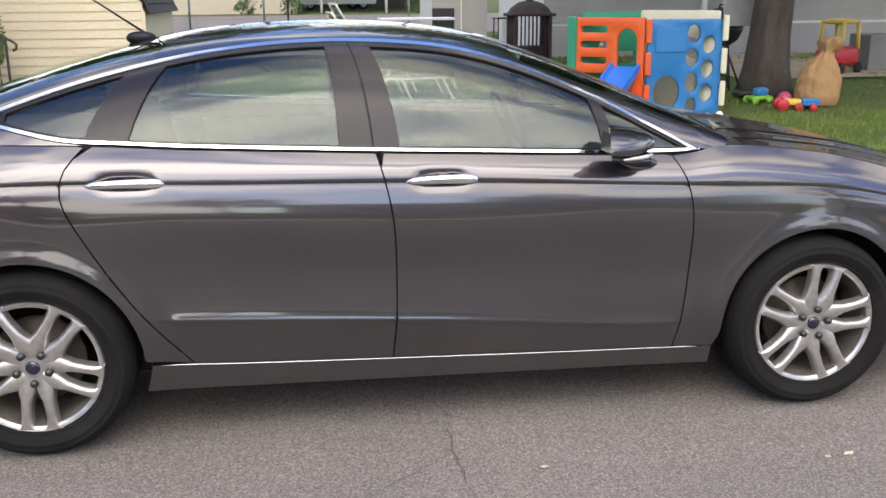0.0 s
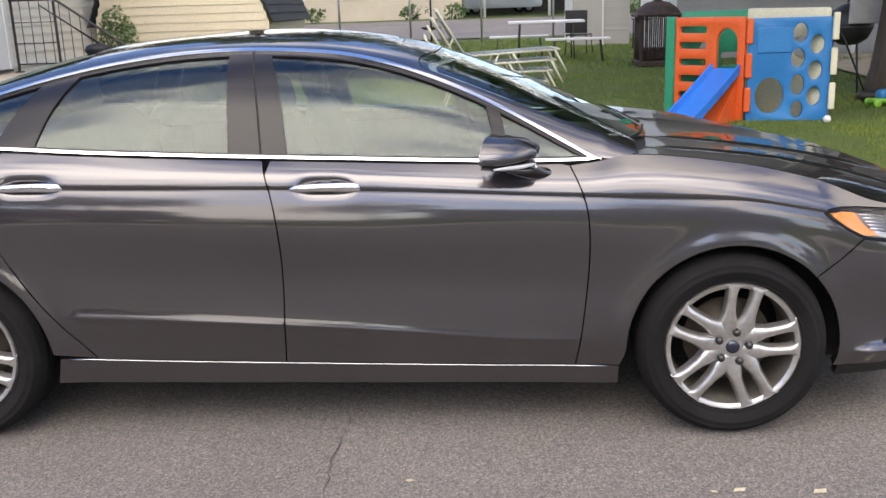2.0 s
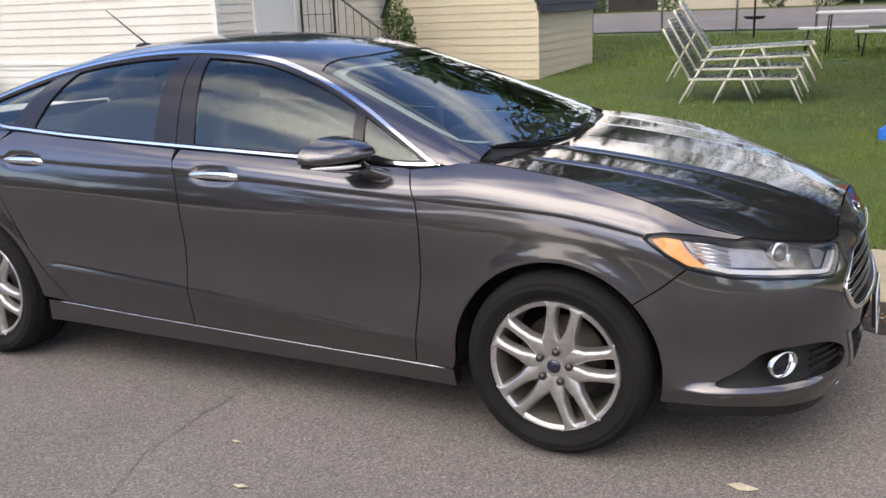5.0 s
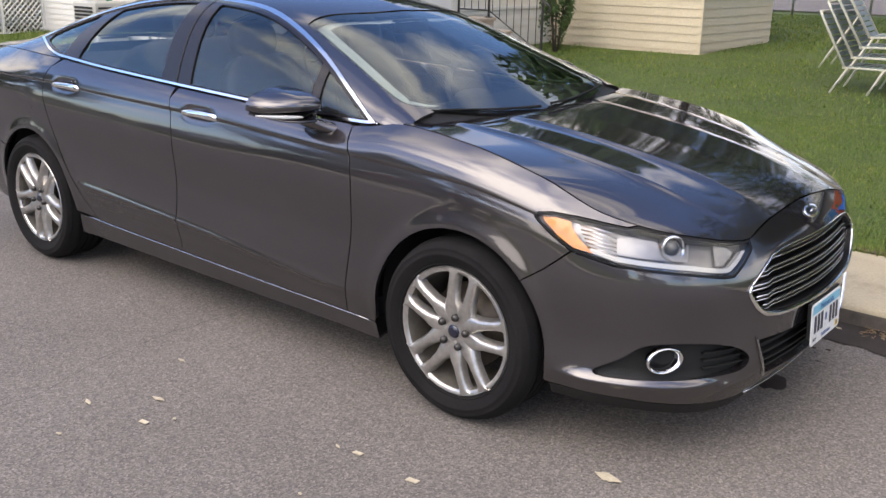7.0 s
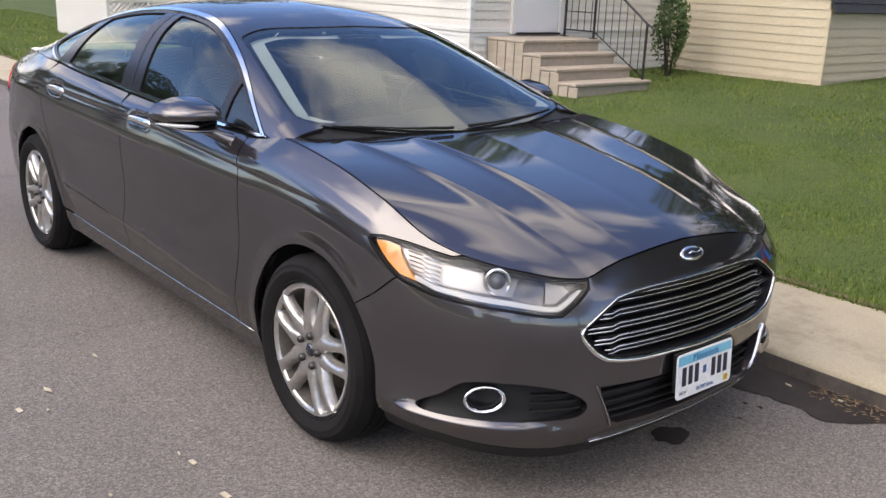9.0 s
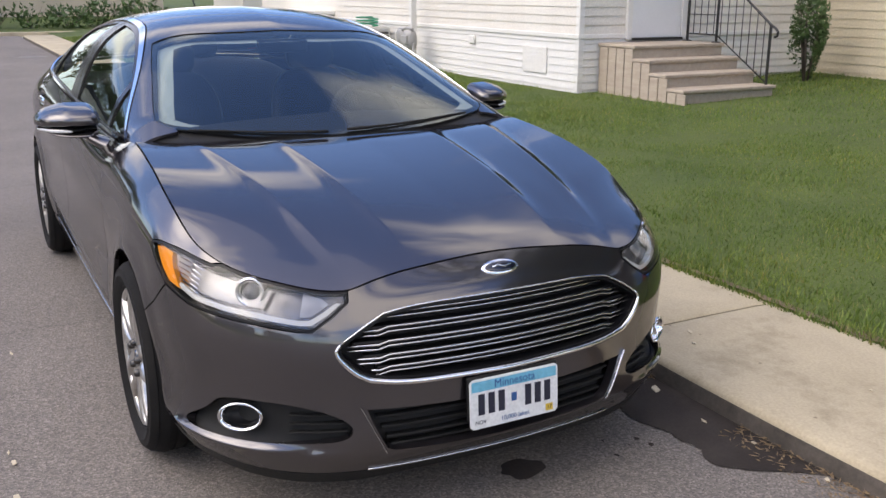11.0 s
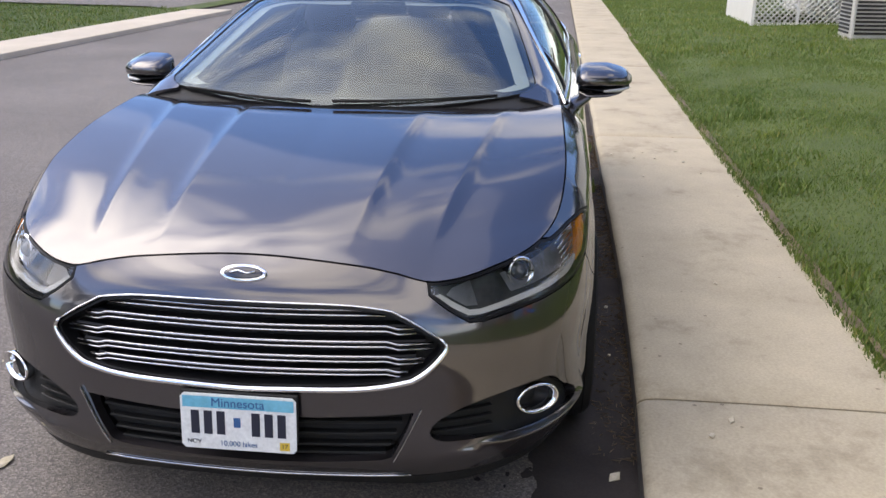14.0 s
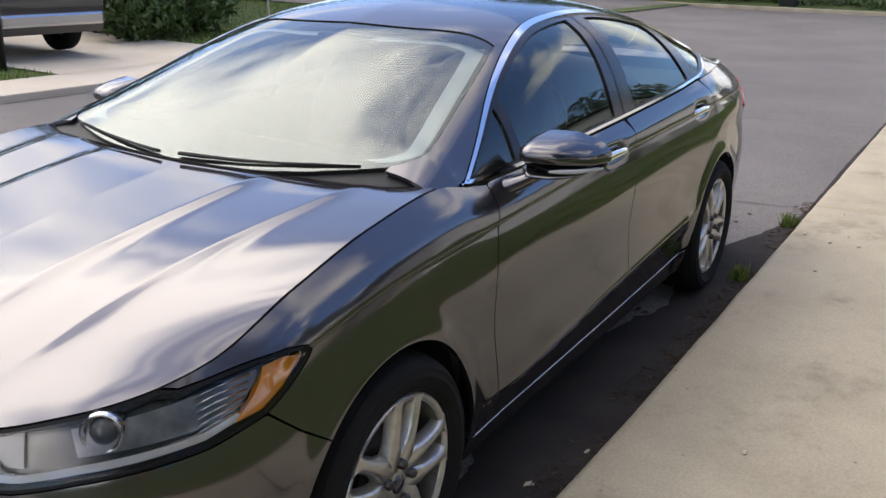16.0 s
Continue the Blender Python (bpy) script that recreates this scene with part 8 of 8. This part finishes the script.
# ---------------------------------------------------------------- other vehicles
def small_car(m, paint, label, category, length=4.6, height=1.65, hood=0.28, boxy=0.0):
    """A parked car seen from afar: body, cabin, panes, wheels, lamps. It points along +x."""
    t = thing("parked_vehicle", label, category, m)
    L, W = length, 1.8
    def slab(name, prof, mat, inset=0.0, lab=""):
        bm = bmesh.new()
        rings = []
        for y, s in ((-W / 2 + inset, 0.97), (-W / 2 + inset + 0.05, 1.0), (W / 2 - inset - 0.05, 1.0), (W / 2 - inset, 0.97)):
            rings.append([bm.verts.new((x * s, y, 0.62 + (z - 0.62) * s)) for x, z in prof])
        n = len(prof)
        for r0, r1 in zip(rings, rings[1:]):
            for k in range(n):
                bm.faces.new((r0[k], r0[(k + 1) % n], r1[(k + 1) % n], r1[k]))
        bm.faces.new(rings[0])
        bm.faces.new(rings[-1])
        bmesh.ops.recalc_face_normals(bm, faces=bm.faces)
        return part(name, smooth_angle(bm, 40), mat, t, lab)
    a, b = L / 2, -L / 2
    belt = 0.58 * height + 0.05
    ch, cr = a - hood * L, b + 0.05 * L + (0.12 * L if boxy < 0.5 else 0)
    slab("body", [(b + 0.05, 0.32), (a - 0.08, 0.32), (a, 0.5), (a - 0.03, belt - 0.22), (a - 0.15, belt - 0.12), (ch + 0.1, belt), (b + 0.08, belt + 0.02), (b, belt - 0.2), (b, 0.5)], paint)
    slab("cabin", [(ch + 0.15, belt - 0.05), (ch - 0.45, height - 0.06), (ch - 0.6, height), (cr + 0.35, height), (cr + 0.15, height - 0.08), (cr - 0.1, belt - 0.05)], paint, 0.12)
    for y in (-W / 2 + 0.112, W / 2 - 0.112):
        part("side_window", box(cr + 0.25, ch - 0.35, y - 0.01, y + 0.01, belt + 0.06, height - 0.14, 0.004), PANE, t)
    w = part("rear_window", box(-0.02, 0.02, -W / 2 + 0.22, W / 2 - 0.22, -0.24, 0.24), PANE, t)
    w.matrix_local = pose(cr + 0.0, 0, (belt + height) / 2, 0, 24, 0)
    w = part("windshield", box(-0.02, 0.02, -W / 2 + 0.2, W / 2 - 0.2, -0.33, 0.33), PANE, t)
    w.matrix_local = pose(ch - 0.10, 0, (belt + height) / 2 - 0.02, 0, -44, 0)
    for x in (a - 0.85, b + 0.85):
        for y in (-W / 2 + 0.02, W / 2 - 0.02):
            s = -1 if y < 0 else 1
            wheel = part("wheel", lathe([(0.0, 0.0), (0.20, 0.0), (0.22, 0.015)], 24, matrix=Matrix.Translation((x, y + s * 0.0, 0.35)) @ Matrix.Diagonal((1, -s, 1, 1))), ALLOY, t)
            part("tyre", lathe([(0.21, 0.0), (0.26, -0.012), (0.33, 0.0), (0.345, 0.03), (0.345, 0.2), (0.2, 0.2)], 28, matrix=Matrix.Translation((x, y, 0.35)) @ Matrix.Diagonal((1, -s, 1, 1))), RUBBER, wheel)
    for y in (-W / 2 + 0.28, W / 2 - 0.28):
        part("headlight", box(a - 0.07, a + 0.01, y - 0.2, y + 0.2, belt - 0.32, belt - 0.18, 0.03), WHITE_LENS, t)
        part("tail_light", box(b - 0.02, b + 0.09, y - 0.14, y + 0.16, belt - 0.22, belt + 0.1, 0.03), RED_LENS, t)
    part("rear_bumper", box(b - 0.07, b + 0.08, -W / 2 + 0.1, W / 2 - 0.1, 0.42, 0.6, 0.04, 2), SATIN, t)
    part("grille", box(a - 0.02, a + 0.02, -0.5, 0.5, 0.5, 0.72, 0.02), BLACK, t)
    return t


def car_paint(name, c):
    return material(name, c, 0.35, 0.3, Coat_Weight=1.0, Coat_Roughness=0.04)


P_WHITE, P_BLACK, P_MAROON, P_NAVY = car_paint("white_paint", (0.7, 0.7, 0.69)), car_paint("black_paint", (0.012, 0.012, 0.013)), car_paint("maroon_paint", (0.12, 0.01, 0.015)), car_paint("navy_paint", (0.02, 0.03, 0.08))
small_car(pose(0.9, 53.0, ground_z(0, 53), 0, 0, 20), P_WHITE, "white van parked in the far carport", "van", 5.0, 1.9, 0.22, 1.0)
small_car(pose(-5.1, -11.2, ground_z(-5, -11.0) + 0.01, 0, 0, -90), P_BLACK, "black sport utility vehicle parked on the driveway", "car", 4.6, 1.7, 0.25, 1.0)
small_car(pose(-20.8, -18.2, ground_z(-21, -18) + 0.03, 0, 0, 47), P_WHITE, "white sport utility vehicle parked across the street", "car", 4.7, 1.75, 0.28, 1.0)
small_car(pose(-26.9, -21.3, ground_z(-27, -21) + 0.03, 0, 0, 55), P_MAROON, "dark red sedan parked across the street", "car", 4.9, 1.5, 0.3)
small_car(pose(-20.2, -21.2, ground_z(-20, -21) + 0.03, 0, 0, 50), P_NAVY, "grey-blue car parked across the street", "car", 4.6, 1.7, 0.28, 1.0)
P_BLUE_METAL = car_paint("bright_blue_paint", (0.015, 0.035, 0.32))
bike = thing("motorcycle", "bright blue sport motorcycle parked on its stand", "motorcycle", pose(-17.6, -16.7, ground_z(-17, -16.7) + 0.03, 0, 8, 75))
for x in (-0.68, 0.68):
    w = part("wheel", lathe([(0.0, -0.03), (0.05, -0.04), (0.21, -0.03), (0.22, 0.03), (0.0, 0.03)], 24, matrix=Matrix.Translation((x, 0, 0.3))), IRON, bike)
    part("tyre", lathe([(0.21, -0.05), (0.29, -0.055), (0.31, 0.0), (0.29, 0.055), (0.21, 0.05)], 26, matrix=Matrix.Translation((x, 0, 0.3))), RUBBER, w)
part("engine", blob((0.05, 0, 0.42), (0.26, 0.16, 0.2), 3.0), IRON, bike)
part("fuel_tank", blob((0.14, 0, 0.80), (0.27, 0.15, 0.13), 2.4), P_BLUE_METAL, bike)
part("fairing", blob((0.52, 0, 0.78), (0.22, 0.2, 0.28), 2.4), P_BLUE_METAL, bike)
part("seat", blob((-0.26, 0, 0.80), (0.27, 0.13, 0.07), 2.4), BLACK, bike)
part("tail", blob((-0.6, 0, 0.86), (0.24, 0.10, 0.08), 2.2), P_BLUE_METAL, bike)
for y in (-0.09, 0.09):
    part("fork", tube([(0.45, y, 0.86), (0.68, y, 0.3)], 0.025, 8), SATIN, bike)
part("swing_arm", tube([(0.0, 0.1, 0.4), (-0.68, 0.1, 0.3)], 0.03, 6), SATIN, bike)
part("handlebar", tube([(0.40, -0.33, 0.95), (0.47, 0, 0.92), (0.40, 0.33, 0.95)], 0.015, 6), BLACK, bike)
part("windscreen", blob((0.56, 0, 1.07), (0.12, 0.13, 0.11), 2.0), PANE, bike)

# hedge beside the driveway
for k, (x, y, rx, h, n) in enumerate(((-7.6, -10.3, 0.75, 1.25, 1500), (-8.5, -10.2, 0.8, 1.5, 1700), (-9.4, -10.6, 0.8, 1.35, 1500), (-8.0, -11.6, 1.0, 2.2, 1600), (-9.6, -12.0, 1.1, 2.4, 1600), (-11.0, -13.0, 1.1, 2.3, 1300))):
    bush(x, y, rx, rx * 0.85, h, n, 80 + k, "dense dark green shrub beside the driveway", 0.085)
pole = thing("marker_pole", "thin pale pole with flowers at its foot", "pole", pose(-11.0, -10.3, ground_z(0, -10.3)))
part("shaft", tube([(0, 0, 0), (0, 0, 3.0)], 0.022, 8), WHITE_TRIM, pole)
part("flower_bed", blob((0, 0, 0.02), (0.42, 0.34, 0.05), 2.0), BARK, pole)
for k in range(7):
    part("red_flower", blob((0.2 * math.cos(2.4 * k) * (0.3 + 0.1 * k), 0.2 * math.sin(2.4 * k) * (0.3 + 0.1 * k), 0.12 + 0.02 * (k % 3)), (0.04, 0.04, 0.035), 2.0), RED_LENS, pole, "red flower")
tagged(part("garden_stone", blob((-17.1, -13.4, ground_z(-17, -13.4) + 0.03), (0.42, 0.3, 0.06), 2.4), CONCRETE), "flat pale garden stone on the lawn", "stone")
pole2 = tagged(part("lamp_post", tube([(-4.1, -8.6, 0.08), (-4.1, -8.6, 3.2)], 0.045, 10), IRON), "slim dark lamp post beside the driveway", "post")

# homes across the street and at its end, trees behind them
def far_home(x, y, w, d, h, angle, mat, label):
    t = thing("far_home", label, "house", pose(x, y, ground_z(x, y) - 0.1, 0, 0, angle))
    part("wall", box(-w / 2, w / 2, -d / 2, d / 2, 0, h), mat, t)
    bm = bmesh.new()
    v = [bm.verts.new(p) for p in ((-w / 2 - 0.3, -d / 2 - 0.3, h), (w / 2 + 0.3, -d / 2 - 0.3, h), (w / 2 + 0.3, d / 2 + 0.3, h), (-w / 2 - 0.3, d / 2 + 0.3, h), (-w / 2 - 0.3, 0, h + 0.9), (w / 2 + 0.3, 0, h + 0.9))]
    for f in ((0, 1, 5, 4), (2, 3, 4, 5), (1, 2, 5), (3, 0, 4), (3, 2, 1, 0)):
        bm.faces.new([v[k] for k in f])
    part("roof", bm, SHINGLE, t)
    for sgn in (-1, 1):
        for k in range(3):
            x0 = -w / 2 + w * (k + 0.5) / 3 - 0.5
            win = part("window", box(x0, x0 + 1.0, sgn * d / 2 - 0.04, sgn * d / 2 + 0.04, 1.3, 2.3, 0.01), WHITE_TRIM, t)
            part("pane", box(x0 + 0.08, x0 + 0.92, sgn * d / 2 - 0.05, sgn * d / 2 + 0.05, 1.38, 2.22), PANE, win)
    return t


far_home(6.0, -27.0, 14, 4.6, 3.0, 0, GREY_SIDING, "long grey-white home across the street")
far_home(-17.0, -31.0, 12, 5, 3.0, 20, SIDING, "white home behind the parked cars")
far_home(-39.0, -13.5, 9, 5, 3.0, 80, SIDING, "white home near the bend of the street")
far_home(-40.0, 1.0, 13, 5, 3.0, 90, BEIGE, "beige home at the end of the street")
far_home(-40.0, 18.0, 14, 5, 3.0, 90, SIDING, "white home at the end of the street")
far_home(26.0, -27.0, 14, 4.6, 3.1, 0, SIDING, "white home further along the street")
side_street = tagged(sheet("side_street", [-29.9, -26, -22, -17.4], steps(-7.0, -60, 2.0), lambda x, y: (ground_z(x, y) if y < -7.7 else 0.0) + 0.035 * float(smoothstep(-7.0, -8.5, y)), ASPHALT), "grey asphalt side street meeting the main street", "road", kind="structure")
end_verge = tagged(sheet("verge", [-400, -120, -60] + steps(-45, -30.2, 2), steps(-80, 60, 4), lambda x, y: 0.10 + 0.012 * min(40, max(0, -7.7 - y)) + 0.3 * float(smoothstep(-30.5, -36, x)), EARTH), "grass verge at the end of the street", "lawn", kind="structure")
end_kerb = tagged(part("kerb_end", box(-30.2, -29.9, -60, 60, -0.05, 0.12, 0.02, 2), CONCRETE), "pale kerb at the end of the street", "kerb", kind="structure")
for k in range(13):
    y = -9.5 + 1.25 * k
    bush(-31.8 - 0.5 * (k % 2), y, 0.85, 0.9, 0.8 + 0.35 * ((k * 7) % 5) / 4, 330, 100 + k, "green shrub at the end of the street", 0.11)
for k, y in enumerate((-20.5, -18.2, -24)):
    bush(-31.5, y, 1.0, 1.1, 1.7, 500, 120 + k, "dark green shrub at the end of the street", 0.12)
bin_ = thing("wheelie_bin", "black plastic wheeled rubbish bin by the shrubs", "bin", pose(-31.0, -4.65, 0.10, 0, 0, 0))
part("body", box(-0.26, 0.26, -0.27, 0.27, 0.03, 0.95, 0.03, 2), BLACK, bin_)
part("lid", box(-0.30, 0.30, -0.30, 0.30, 0.952, 1.02, 0.02, 2), BLACK, bin_)
for y in (-0.24, 0.24):
    part("wheel", lathe([(0.0, 0.0), (0.1, 0.0), (0.1, 0.05), (0.0, 0.05)], 16, matrix=Matrix.Translation((-0.28, y, 0.1))), RUBBER, bin_)
fence2 = thing("board_fence", "weathered brown board fence behind the shrubs", "fence", pose(-33.2, -9.5, 0.2))
for k in range(26):
    part("board", box(0, 0.03, 0.16 * k, 0.16 * k + 0.15, 0, 1.45 + 0.03 * (k % 3)), SHADE if k % 4 else BARK, fence2)
# tree out of view, added to keep light off the neighbour's siding
tree(10.4, 9.8, 0.25, 3.2, 4.8, 3.2, 12000, 27, "unseen tree added to shade the neighbouring home", 0.11)
for x, y, h, r_, s, n in ((-3.5, -34.0, 4.0, 3.4, 2, 2000), (10.5, -36.0, 4.0, 3.4, 3, 2000), (-14.5, -17.5, 3.2, 3.0, 4, 3200), (-47, -12, 4, 4, 6, 1800), (-56, 6, 5, 5, 7, 1800), (18, -23, 5, 4, 8, 2000), (-30, 14, 4.5, 4, 9, 2000), (-17, 24, 4.5, 4.2, 10, 2200), (9, 26, 5, 4.4, 12, 2200), (-3.5, 60, 9.0, 8, 20, 2600), (7, 63, 10, 8, 21, 2600), (-4.2, 15.2, 4.6, 3.4, 20, 4600), (-34.0, -15.5, 4.4, 5.6, 32, 8000), (-35.0, -7.5, 4.2, 4.8, 34, 7000), (-12.0, -24.0, 4.0, 4.2, 33, 4200), (-10.5, 14.0, 3.6, 2.9, 23, 3000), (-6, 62, 6, 6, 13, 1600), (14, 60, 6, 6, 14, 1600), (-30, 60, 6, 6, 15, 1600), (-36, -34, 6, 6, 16, 1600), (26, 4, 4.5, 3.8, 17, 1800), (32, -14, 5, 5, 18, 1600)):
    tree(x, y, 0.22, h, r_, r_ * 1.2, n, s, "leafy green street tree", 0.22, 6)
